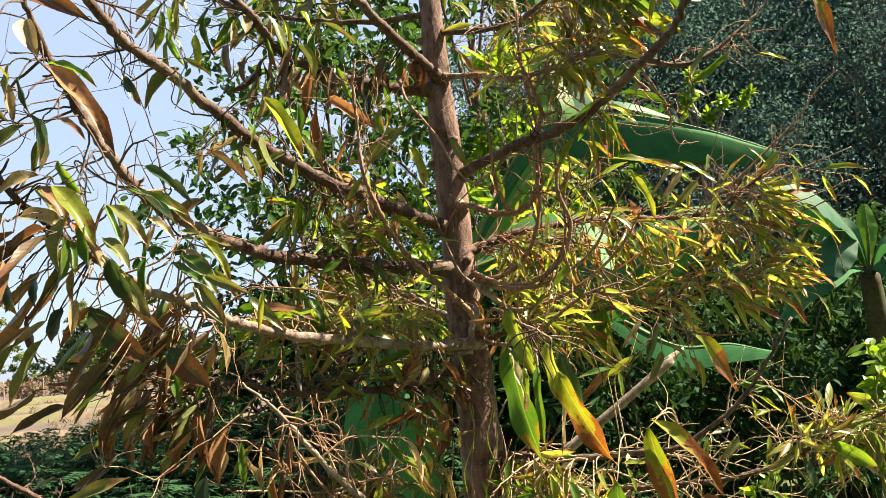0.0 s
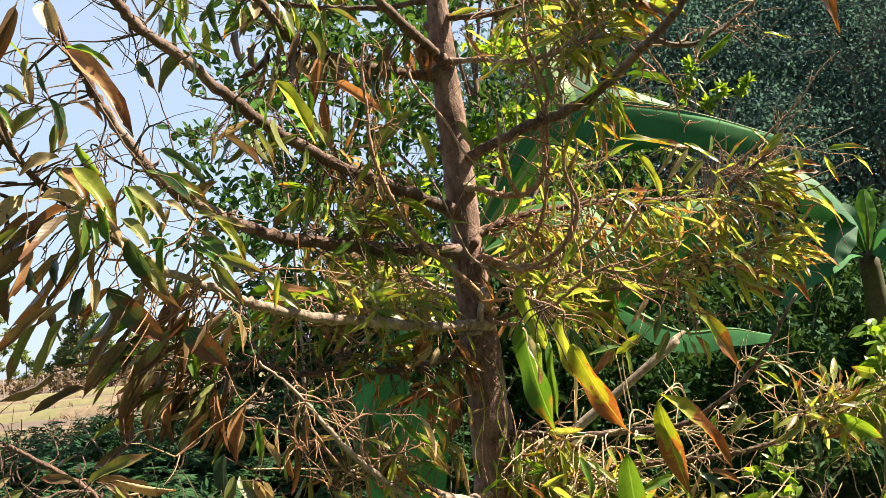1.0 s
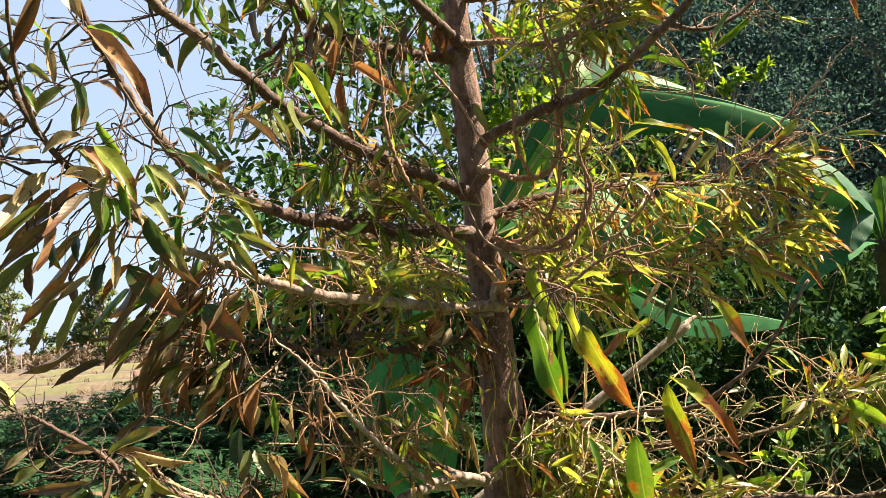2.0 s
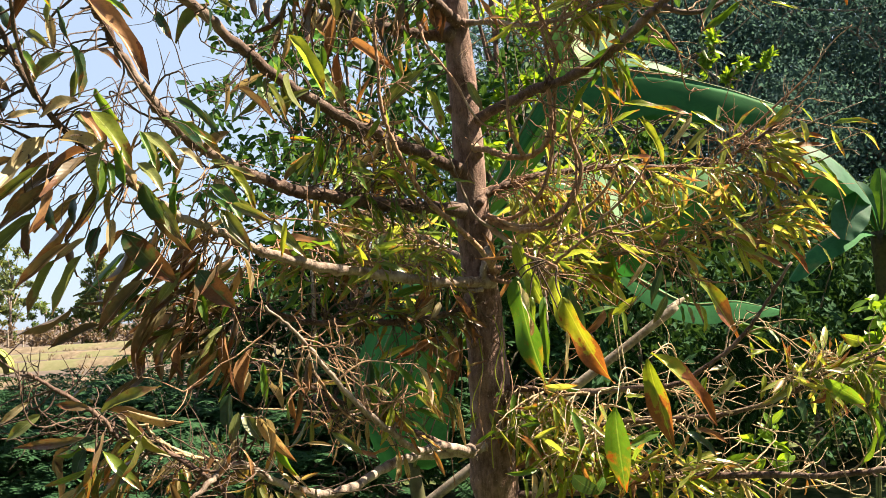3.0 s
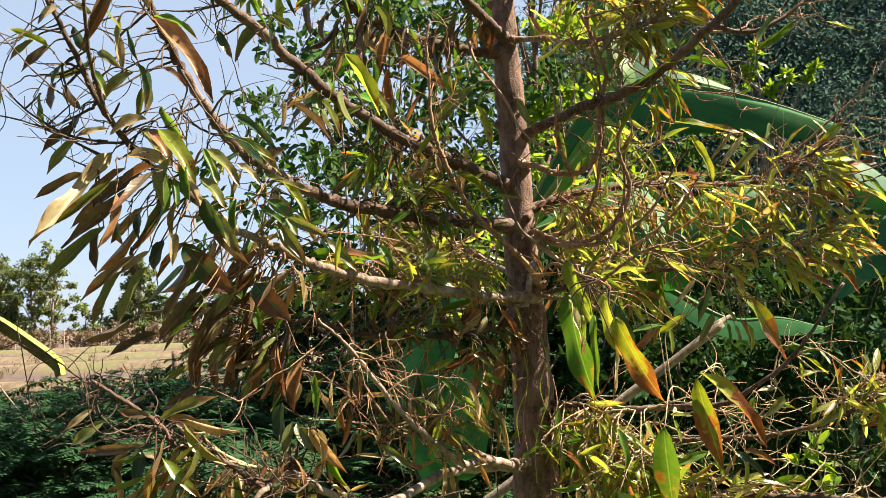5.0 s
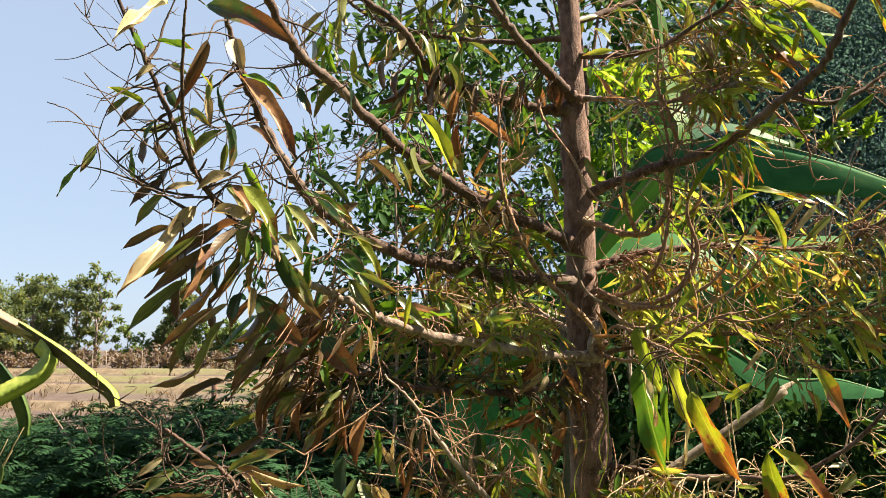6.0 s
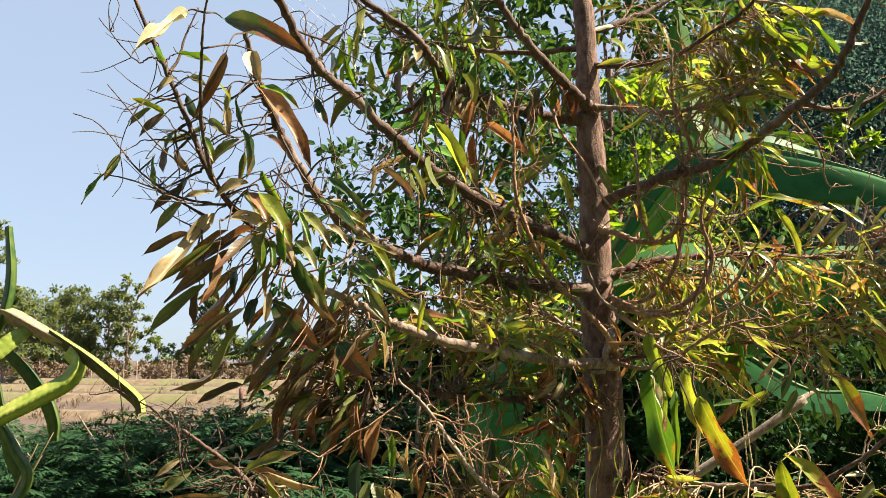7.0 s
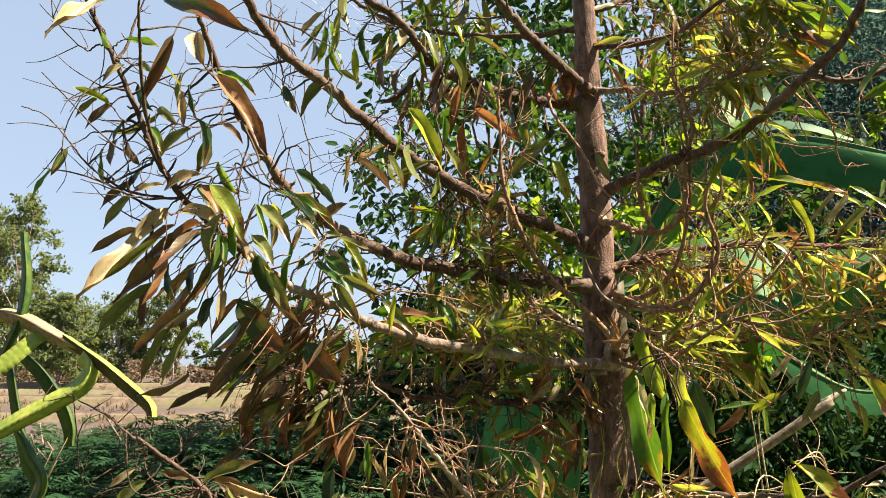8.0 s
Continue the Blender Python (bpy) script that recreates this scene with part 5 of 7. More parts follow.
lone_leaf("drooping_left", LEAF_OLIVE, (-0.519, 1.460, 1.388), (-0.545, 1.440, 1.340), 0.020, (-0.4, -0.9, -0.15), 0)
lone_leaf("high_left", LEAF_RUST, (-0.220, 1.700, 2.118), (-0.129, 1.680, 2.020), 0.033, (0.1, -1, 0.05), 5)
lone_leaf("high_left", LEAF_RUST, (-0.262, 1.720, 2.184), (-0.264, 1.700, 2.066), 0.034, (0.1, -1, 0.05), 6)
lone_leaf("upper_left", LEAF_DRY, (-0.164, 1.800, 1.861), (-0.298, 1.780, 1.792), 0.037, (0.6, -0.7, 0.5), 5)
lone_leaf("middle_left", LEAF_RUST, (-0.170, 1.850, 1.837), (-0.187, 1.830, 1.750), 0.029, (0.1, -1, 0.05), 6)
lone_leaf("middle_left", LEAF_RUST, (-0.115, 1.850, 1.835), (-0.184, 1.830, 1.770), 0.029, (0.6, -0.7, 0.5), 5)
lone_leaf("middle_left", LEAF_GREEN, (-0.210, 1.660, 1.735), (-0.257, 1.640, 1.712), 0.017, (0.6, -0.7, 0.5), 0)
lone_leaf("lower_left", LEAF_GREEN, (-0.296, 1.600, 1.672), (-0.263, 1.580, 1.581), 0.015, (0.6, -0.7, 0.5), 0)
lone_leaf("lower_left", LEAF_GREEN, (-0.278, 1.600, 1.659), (-0.235, 1.580, 1.593), 0.019, (0.6, -0.7, 0.5), 1)
lone_leaf("lower_left", LEAF_GREEN, (-0.205, 1.660, 1.605), (-0.135, 1.640, 1.551), 0.018, (0.6, -0.7, 0.5), 1)
lone_leaf("lower_left", LEAF_YELLOW, (-0.255, 1.640, 1.587), (-0.176, 1.620, 1.551), 0.017, (0.6, -0.7, 0.5), 0)
lone_leaf("lower_left", LEAF_RUST, (-0.361, 1.500, 1.615), (-0.336, 1.480, 1.579), 0.026, (0.6, -0.7, 0.5), 7)
lone_leaf("drooping_left", LEAF_RUST, (-0.065, 1.800, 1.527), (-0.117, 1.780, 1.484), 0.022, (0.6, -0.7, 0.5), 5)
lone_leaf("drooping_left", LEAF_RUST, (-0.058, 1.800, 1.503), (-0.127, 1.780, 1.464), 0.021, (0.6, -0.7, 0.5), 1)
lone_leaf("lower_left", LEAF_RUST, (-0.240, 1.620, 1.554), (-0.243, 1.600, 1.507), 0.020, (-0.4, -0.9, -0.15), 6)
lone_leaf("lower_left", LEAF_RUST, (-0.270, 1.600, 1.556), (-0.274, 1.580, 1.519), 0.018, (-0.4, -0.9, -0.15), 5)
lone_leaf("near_left_twig", LEAF_CREAM, (-0.616, 0.950, 2.084), (-0.620, 0.800, 1.959), 0.020, (0.5, -0.5, 0.7), 10)
lone_leaf("middle_left", LEAF_DUSKY, (-0.582, 1.000, 2.092), (-0.436, 0.980, 2.038), 0.036, (0.2, -1, 0.15), 1)
lone_leaf("middle_left", LEAF_DRY, (-0.550, 1.050, 2.055), (-0.546, 1.030, 1.995), 0.035, (0.2, -1, 0.15), 5)
lone_leaf("middle_left", LEAF_BROWN, (-0.612, 1.080, 2.067), (-0.635, 1.060, 1.946), 0.027, (0.6, -0.7, 0.5), 6)
lone_leaf("middle_left", LEAF_RUST, (-0.595, 1.180, 2.041), (-0.463, 1.160, 1.900), 0.033, (0.6, -0.7, 0.5), 1)
lone_leaf("outer_left", LEAF_GREEN, (-0.746, 1.080, 2.088), (-0.718, 1.060, 2.048), 0.018, (-0.55, -0.85, -0.25), 0)
lone_leaf("outer_left", LEAF_OLIVE, (-0.737, 1.100, 2.000), (-0.788, 1.080, 1.977), 0.013, (0.2, -0.6, 0.8), 0)
lone_leaf("outer_left", LEAF_OLIVE, (-0.761, 1.100, 1.981), (-0.789, 1.080, 1.945), 0.013, (0.2, -1, 0.15), 1)
lone_leaf("outer_left", LEAF_BROWN, (-0.731, 1.100, 1.969), (-0.769, 1.080, 1.925), 0.017, (0.1, -1, 0.05), 1)
lone_leaf("outer_left", LEAF_DRY, (-0.714, 1.100, 2.035), (-0.745, 1.080, 2.008), 0.014, (0.6, -0.7, 0.5), 5)
lone_leaf("outer_left", LEAF_OLIVE, (-0.686, 1.100, 2.036), (-0.649, 1.080, 2.011), 0.012, (0.2, -1, 0.15), 0)
lone_leaf("outer_left", LEAF_GREEN, (-0.718, 1.120, 1.945), (-0.733, 1.100, 1.905), 0.020, (-0.55, -0.85, -0.25), 1)
lone_leaf("outer_left", LEAF_OLIVE, (-0.627, 1.140, 2.028), (-0.630, 1.120, 1.967), 0.015, (-0.4, -0.9, -0.15), 0)
lone_leaf("middle_left", LEAF_DEEP, (-0.625, 1.160, 2.013), (-0.604, 1.140, 1.942), 0.011, (-0.4, -0.9, -0.15), 0)
lone_leaf("outer_left", LEAF_OLIVE, (-0.660, 1.120, 1.961), (-0.613, 1.100, 1.931), 0.015, (0.2, -1, 0.15), 1)
lone_leaf("outer_left", LEAF_GREEN, (-0.673, 1.120, 1.931), (-0.629, 1.100, 1.885), 0.015, (0.6, -0.7, 0.5), 1)
lone_leaf("outer_left", LEAF_OLIVE, (-0.608, 1.140, 1.928), (-0.663, 1.120, 1.882), 0.019, (0.6, -0.7, 0.5), 5)
lone_leaf("outer_left", LEAF_BROWN, (-0.731, 1.120, 1.913), (-0.734, 1.100, 1.860), 0.022, (-0.4, -0.9, -0.15), 2)
lone_leaf("outer_left", LEAF_BROWN, (-0.729, 1.140, 1.912), (-0.705, 1.120, 1.864), 0.020, (-0.4, -0.9, -0.15), 3)
lone_leaf("outer_left", LEAF_DEEP, (-0.714, 1.140, 2.015), (-0.679, 1.120, 1.963), 0.022, (-0.4, -0.9, -0.15), 1)
lone_leaf("middle_left", LEAF_BROWN, (-0.585, 1.200, 1.953), (-0.530, 1.180, 1.920), 0.013, (0.6, -0.7, 0.5), 1)
lone_leaf("upper_left", LEAF_YELLOW, (-0.296, 1.400, 2.027), (-0.237, 1.380, 1.899), 0.042, (0.6, -0.7, 0.5), 5)
lone_leaf("low_outlying", LEAF_DRY, (-0.718, 1.200, 1.361), (-0.758, 1.180, 1.327), 0.013, (0.6, -0.7, 0.5), 1)
lone_leaf("low_outlying", LEAF_BROWN, (-0.625, 1.220, 1.345), (-0.672, 1.200, 1.356), 0.016, (0.1, -1, 0.05), 0)
lone_leaf("low_outlying", LEAF_OLIVE, (-0.697, 1.200, 1.340), (-0.747, 1.180, 1.301), 0.021, (-0.4, -0.9, -0.15), 1)
lone_leaf("low_outlying", LEAF_BROWN, (-0.633, 1.220, 1.296), (-0.757, 1.200, 1.284), 0.017, (-0.4, -0.9, -0.15), 3)
lone_leaf("low_outlying", LEAF_DRY, (-0.660, 1.260, 1.204), (-0.711, 1.240, 1.179), 0.015, (0.6, -0.7, 0.5), 5)
lone_leaf("low_outlying", LEAF_DRY, (-0.517, 1.320, 1.234), (-0.538, 1.300, 1.196), 0.016, (0.6, -0.7, 0.5), 6)
lone_leaf("base_bowed", LEAF_DRY, (-0.441, 1.340, 1.229), (-0.466, 1.320, 1.166), 0.023, (0.6, -0.7, 0.5), 6)
lone_leaf("base_bowed", LEAF_GREEN, (-0.514, 1.320, 1.218), (-0.491, 1.300, 1.162), 0.011, (0.2, -1, 0.15), 0)
lone_leaf("base_bowed", LEAF_OLIVE, (-0.405, 1.360, 1.304), (-0.374, 1.340, 1.252), 0.025, (0.2, -1, 0.15), 2)
lone_leaf("base_bowed", LEAF_DRY, (-0.382, 1.360, 1.297), (-0.328, 1.340, 1.206), 0.029, (0.2, -1, 0.15), 7)
lone_leaf("base_bowed", LEAF_DRY, (-0.363, 1.350, 1.293), (-0.333, 1.330, 1.230), 0.017, (0.6, -0.7, 0.5), 6)
lone_leaf("base_bowed", LEAF_OLIVE, (-0.415, 1.360, 1.305), (-0.428, 1.340, 1.253), 0.019, (0.2, -1, 0.15), 0)
lone_leaf("base_bowed", LEAF_DRY, (-0.422, 1.360, 1.257), (-0.423, 1.340, 1.210), 0.019, (0.1, -1, 0.05), 6)
lone_leaf("base_second", LEAF_OLIVE, (-0.271, 1.500, 1.238), (-0.204, 1.480, 1.196), 0.016, (0.2, -1, 0.15), 1)
lone_leaf("drooping_left", LEAF_DEEP, (-0.462, 1.460, 1.331), (-0.469, 1.440, 1.257), 0.036, (-0.4, -0.9, -0.15), 2)
lone_leaf("base_second", LEAF_DRY, (-0.385, 1.480, 1.341), (-0.361, 1.460, 1.299), 0.017, (0.6, -0.7, 0.5), 7)
lone_leaf("drooping_left", LEAF_GREEN, (-0.393, 1.460, 1.388), (-0.387, 1.440, 1.303), 0.015, (0.2, -1, 0.15), 0)
lone_leaf("base_second", LEAF_RUST, (-0.230, 1.560, 1.184), (-0.190, 1.540, 1.170), 0.018, (0.6, -0.7, 0.5), 5)
lone_leaf("low_outlying", LEAF_DEEP, (-0.670, 1.260, 1.295), (-0.626, 1.240, 1.270), 0.026, (0.2, -0.6, 0.8), 3)
lone_leaf("low_outlying", LEAF_DEEP, (-0.654, 1.260, 1.269), (-0.675, 1.240, 1.228), 0.027, (0.2, -0.6, 0.8), 3)
lone_leaf("bottom_right", LEAF_GREEN, (0.287, 1.420, 1.267), (0.280, 1.400, 1.113), 0.050, (-0.55, -0.85, -0.25), 0)
lone_leaf("bottom_right", LEAF_SCORCHED, (0.368, 1.480, 1.349), (0.389, 1.460, 1.175), 0.045, (-0.55, -0.85, -0.25), 0)
lone_leaf("bottom_right", LEAF_SCORCHED, (0.379, 1.500, 1.360), (0.516, 1.480, 1.233), 0.039, (0.6, -0.7, 0.5), 1)
lone_leaf("rising_right", LEAF_SCORCHED, (0.386, 1.600, 1.889), (0.526, 1.580, 1.865), 0.025, (0.2, -0.6, 0.8), 0)
lone_leaf("thin_right", LEAF_GREEN, (0.403, 2.0, 1.594), (0.399, 2.0, 1.45), 0.046, (-0.55, -0.85, -0.25), 2)
lone_leaf("thin_right", LEAF_SCORCHED, (0.687, 2.3, 1.537), (0.894, 2.36, 1.312), 0.054, (0.2, -1, 0.5), 3)
lone_leaf("rising_right", LEAF_YELLOW, (0.419, 1.62, 1.863), (0.48, 1.62, 1.765), 0.020, (0.3, -1, 0.5), 1)
lone_leaf("forked_right", LEAF_YELLOW, (0.671, 1.48, 2.048), (0.724, 1.46, 2.025), 0.014, (0.1, -0.6, 1), 0)
lone_leaf("forked_right", LEAF_SCORCHED, (0.774, 1.48, 2.184), (0.833, 1.46, 2.046), 0.036, (0.3, -1, 0.5), 3)
lone_leaf("upper_left", LEAF_OLIVE, (-0.462, 1.42, 2.11), (-0.535, 1.4, 2.041), 0.027, (0, -1, 0.3), 5)
lone_leaf("outer_left", LEAF_OLIVE, (-0.601, 1.17, 1.598), (-0.645, 1.14, 1.503), 0.018, (-0.3, -1, 0.5), 2)
lone_leaf("outer_left", LEAF_GREEN, (-0.855, 1.12, 1.867), (-0.897, 1.11, 1.815), 0.018, (-0.3, -1, 0.5), 0)
lone_leaf("lower_left", LEAF_OLIVE, (-0.431, 1.36, 1.684), (-0.378, 1.34, 1.598), 0.031, (0.3, -1, 0.2), 2)
lone_leaf("lower_left", LEAF_RUST, (-0.368, 1.52, 1.635), (-0.246, 1.5, 1.626), 0.023, (0, -0.6, 1), 1)
lone_leaf("top_left", LEAF_RUST, (-0.019, 1.84, 2.236), (-0.037, 1.84, 2.179), 0.045, (0.2, -1, 0.1), 5)
lone_leaf("upper_left", LEAF_DEEP, (-0.554, 1.38, 2.086), (-0.517, 1.36, 2.022), 0.018, (0.2, -1, 0.3), 0)
lone_leaf("middle_left", LEAF_DEEP, (-0.514, 1.36, 1.906), (-0.438, 1.34, 1.855), 0.018, (0.2, -1, 0.6), 1)
lone_leaf("middle_left", LEAF_GREEN, (-0.598, 1.2, 2.049), (-0.509, 1.18, 2.012), 0.016, (0.1, -0.6, 1), 1)
lone_leaf("drooping_left", LEAF_BROWN, (-0.009, 1.84, 1.491), (0.022, 1.83, 1.374), 0.025, (0.3, -1, 0.1), 5)
lone_leaf("drooping_left", LEAF_BROWN, (-0.004, 1.86, 1.407), (-0.017, 1.85, 1.27), 0.029, (-0.2, -1, 0.1), 6)
lone_leaf("drooping_left", LEAF_RUST, (-0.046, 1.82, 1.403), (-0.121, 1.8, 1.364), 0.023, (-0.2, -1, 0.5), 5)
lone_leaf("drooping_left", LEAF_RUST, (-0.081, 1.82, 1.362), (-0.076, 1.8, 1.277), 0.027, (-0.2, -1, 0.2), 6)
lone_leaf("drooping_left", LEAF_DRY, (-0.022, 1.82, 1.254), (-0.005, 1.8, 1.125), 0.018, (-0.2, -1, 0.2), 6)
lone_leaf("drooping_left", LEAF_GREEN, (-0.153, 1.76, 1.384), (-0.201, 1.74, 1.362), 0.020, (-0.2, -1, 0.6), 0)
lone_leaf("cross_twig", LEAF_OLIVE, (0.051, 1.75, 2.008), (0.079, 1.74, 1.936), 0.020, (-0.2, -1, 0.2), 0)
lone_leaf("top_left", LEAF_RUST, (-0.078, 1.86, 2.246), (-0.027, 1.85, 2.187), 0.031, (-0.2, -1, 0.2), 6)
lone_leaf("high_left", LEAF_RUST, (-0.267, 1.8, 2.123), (-0.264, 1.79, 1.957), 0.027, (-0.2, -1, 0.1), 5)
lone_leaf("high_left", LEAF_OLIVE, (-0.076, 1.82, 2.065), (-0.174, 1.8, 1.975), 0.023, (0.2, -1, 0.5), 1)
lone_leaf("high_left", LEAF_YELLOW, (-0.044, 1.82, 2.014), (-0.012, 1.8, 1.915), 0.022, (0.2, -1, 0.2), 0)
lone_leaf("spreading_right", LEAF_SCORCHED, (0.885, 2.040, 1.867), (1.007, 2.020, 1.884), 0.028, (0.2, -0.6, 0.8), 1)
lone_leaf("spreading_right", LEAF_RUST, (0.926, 2.050, 1.851), (1.008, 2.030, 1.852), 0.019, (0.6, -0.7, 0.5), 0)
lone_leaf("spreading_right", LEAF_SCORCHED, (0.848, 2.030, 1.836), (0.948, 2.010, 1.773), 0.026, (0.6, -0.7, 0.5), 1)
lone_leaf("spreading_right", LEAF_YELLOW, (0.921, 2.040, 1.846), (0.961, 2.020, 1.775), 0.023, (0.6, -0.7, 0.5), 0)
lone_leaf("spreading_right", LEAF_YELLOW, (0.804, 2.020, 1.843), (0.841, 2.000, 1.782), 0.023, (0.6, -0.7, 0.5), 1)
lone_leaf("spreading_right", LEAF_GREEN, (0.975, 2.070, 1.827), (1.056, 2.050, 1.742), 0.023, (0.6, -0.7, 0.5), 1)
lone_leaf("spreading_right", LEAF_RUST, (0.825, 2.030, 1.782), (0.901, 2.010, 1.748), 0.026, (0.6, -0.7, 0.5), 5)
lone_leaf("spreading_right", LEAF_SCORCHED, (0.858, 2.020, 1.763), (0.913, 2.000, 1.735), 0.020, (0.6, -0.7, 0.5), 1)
lone_leaf("spreading_right", LEAF_YELLOW, (0.754, 2.020, 1.784), (0.796, 2.000, 1.759), 0.020, (0.6, -0.7, 0.5), 0)
lone_leaf("spreading_right", LEAF_YELLOW, (0.850, 2.050, 1.982), (0.888, 2.030, 1.937), 0.014, (0.6, -0.7, 0.5), 0)
lone_leaf("spreading_right", LEAF_YELLOW, (0.925, 2.040, 1.965), (0.854, 2.020, 1.898), 0.023, (0.6, -0.7, 0.5), 1)
lone_leaf("spreading_right", LEAF_YELLOW, (0.616, 1.900, 1.931), (0.698, 1.880, 1.877), 0.022, (0.6, -0.7, 0.5), 0)
lone_leaf("spreading_right", LEAF_GREEN, (0.704, 1.950, 1.956), (0.690, 1.930, 1.910), 0.013, (0.6, -0.7, 0.5), 0)
lone_leaf("spreading_right", LEAF_YELLOW, (0.881, 2.040, 1.732), (0.939, 2.020, 1.693), 0.020, (0.6, -0.7, 0.5), 1)
lone_leaf("spreading_right", LEAF_GREEN, (0.734, 2.020, 1.761), (0.764, 2.000, 1.725), 0.020, (0.6, -0.7, 0.5), 0)
lone_leaf("spreading_right", LEAF_OLIVE, (0.788, 2.030, 1.753), (0.745, 2.010, 1.709), 0.018, (0.6, -0.7, 0.5), 1)
lone_leaf("rising_right", LEAF_SCORCHED, (0.347, 1.600, 1.980), (0.378, 1.580, 1.902), 0.024, (0.6, -0.7, 0.5), 0)
lone_leaf("rising_right", LEAF_YELLOW, (0.382, 1.620, 1.976), (0.400, 1.600, 1.926), 0.016, (0.6, -0.7, 0.5), 1)
lone_leaf("rising_right", LEAF_YELLOW, (0.342, 1.600, 1.970), (0.350, 1.580, 1.891), 0.011, (0.6, -0.7, 0.5), 0)
lone_leaf("rising_right", LEAF_OLIVE, (0.434, 1.660, 1.873), (0.478, 1.640, 1.765), 0.019, (0.6, -0.7, 0.5), 0)
lone_leaf("rising_right", LEAF_DRY, (0.545, 1.660, 1.866), (0.488, 1.640, 1.798), 0.014, (0.6, -0.7, 0.5), 0)
lone_leaf("rising_right", LEAF_DRY, (0.524, 1.660, 1.880), (0.466, 1.640, 1.809), 0.009, (0.6, -0.7, 0.5), 0)
lone_leaf("rising_right", LEAF_YELLOW, (0.354, 1.800, 1.869), (0.391, 1.780, 1.802), 0.015, (0.6, -0.7, 0.5), 1)
lone_leaf("spreading_right", LEAF_SCORCHED, (0.418, 1.900, 1.821), (0.515, 1.880, 1.826), 0.022, (0.2, -0.6, 0.8), 0)
lone_leaf("spreading_right", LEAF_YELLOW, (0.419, 1.920, 1.820), (0.446, 1.900, 1.768), 0.025, (0.6, -0.7, 0.5), 1)
lone_leaf("spreading_right", LEAF_SCORCHED, (0.439, 1.920, 1.817), (0.497, 1.900, 1.768), 0.025, (0.6, -0.7, 0.5), 1)
lone_leaf("rising_right", LEAF_YELLOW, (0.399, 1.600, 1.983), (0.443, 1.580, 1.960), 0.011, (0.6, -0.7, 0.5), 0)
lone_leaf("rising_right", LEAF_OLIVE, (0.590, 1.700, 1.846), (0.515, 1.680, 1.790), 0.020, (0.6, -0.7, 0.5), 5)
lone_leaf("thin_right", LEAF_SCORCHED, (0.834, 2.050, 1.607), (0.948, 2.030, 1.524), 0.034, (0.6, -0.7, 0.5), 1)
lone_leaf("thin_right", LEAF_SCORCHED, (0.749, 2.030, 1.580), (0.872, 2.010, 1.525), 0.027, (0.6, -0.7, 0.5), 0)
lone_leaf("thin_right", LEAF_YELLOW, (0.763, 2.020, 1.554), (0.835, 2.000, 1.490), 0.020, (0.6, -0.7, 0.5), 1)
lone_leaf("thin_right", LEAF_GREEN, (0.672, 2.020, 1.582), (0.731, 2.000, 1.505), 0.020, (0.6, -0.7, 0.5), 1)
lone_leaf("thin_right", LEAF_YELLOW, (0.711, 2.000, 1.583), (0.746, 1.980, 1.518), 0.017, (0.6, -0.7, 0.5), 0)
lone_leaf("thin_right", LEAF_YELLOW, (0.493, 2.000, 1.583), (0.588, 1.980, 1.573), 0.017, (0.2, -0.6, 0.8), 0)
lone_leaf("thin_right", LEAF_YELLOW, (0.500, 2.000, 1.559), (0.564, 1.980, 1.549), 0.014, (0.2, -0.6, 0.8), 1)
lone_leaf("thin_right", LEAF_YELLOW, (0.560, 2.000, 1.481), (0.601, 1.980, 1.453), 0.020, (0.6, -0.7, 0.5), 1)
lone_leaf("thin_right", LEAF_OLIVE, (0.541, 2.000, 1.468), (0.499, 1.980, 1.398), 0.023, (0.6, -0.7, 0.5), 0)
lone_leaf("thin_right", LEAF_GREEN, (0.575, 2.000, 1.441), (0.578, 1.980, 1.394), 0.014, (0.6, -0.7, 0.5), 0)
lone_leaf("thin_right", LEAF_YELLOW, (0.625, 2.000, 1.440), (0.639, 1.980, 1.368), 0.019, (0.6, -0.7, 0.5), 1)
lone_leaf("thin_right", LEAF_RUST, (0.617, 2.020, 1.446), (0.638, 2.000, 1.371), 0.020, (0.6, -0.7, 0.5), 5)
lone_leaf("thin_right", LEAF_OLIVE, (0.594, 2.000, 1.436), (0.604, 1.980, 1.391), 0.017, (0.6, -0.7, 0.5), 0)
lone_leaf("thin_right", LEAF_RUST, (0.549, 1.950, 1.621), (0.515, 1.930, 1.602), 0.019, (0.6, -0.7, 0.5), 5)
lone_leaf("front_right", LEAF_YELLOW, (0.351, 1.750, 1.432), (0.410, 1.730, 1.472), 0.019, (0.6, -0.7, 0.5), 0)
lone_leaf("front_right", LEAF_GREEN, (0.362, 1.720, 1.449), (0.276, 1.700, 1.444), 0.016, (0.2, -0.6, 0.8), 0)
lone_leaf("front_right", LEAF_YELLOW, (0.374, 1.750, 1.441), (0.378, 1.730, 1.385), 0.015, (0.6, -0.7, 0.5), 0)
lone_leaf("front_right", LEAF_DEEP, (0.486, 1.800, 1.538), (0.447, 1.780, 1.453), 0.020, (-0.4, -0.9, -0.15), 0)
lone_leaf("front_right", LEAF_DRY, (0.429, 1.700, 1.555), (0.378, 1.680, 1.494), 0.012, (0.6, -0.7, 0.5), 0)
lone_leaf("bottom_right", LEAF_YELLOW, (0.663, 1.660, 1.337), (0.614, 1.640, 1.333), 0.011, (0.2, -0.6, 0.8), 0)
lone_leaf("bottom_right", LEAF_OLIVE, (0.577, 1.660, 1.306), (0.531, 1.640, 1.307), 0.014, (0.2, -0.6, 0.8), 0)
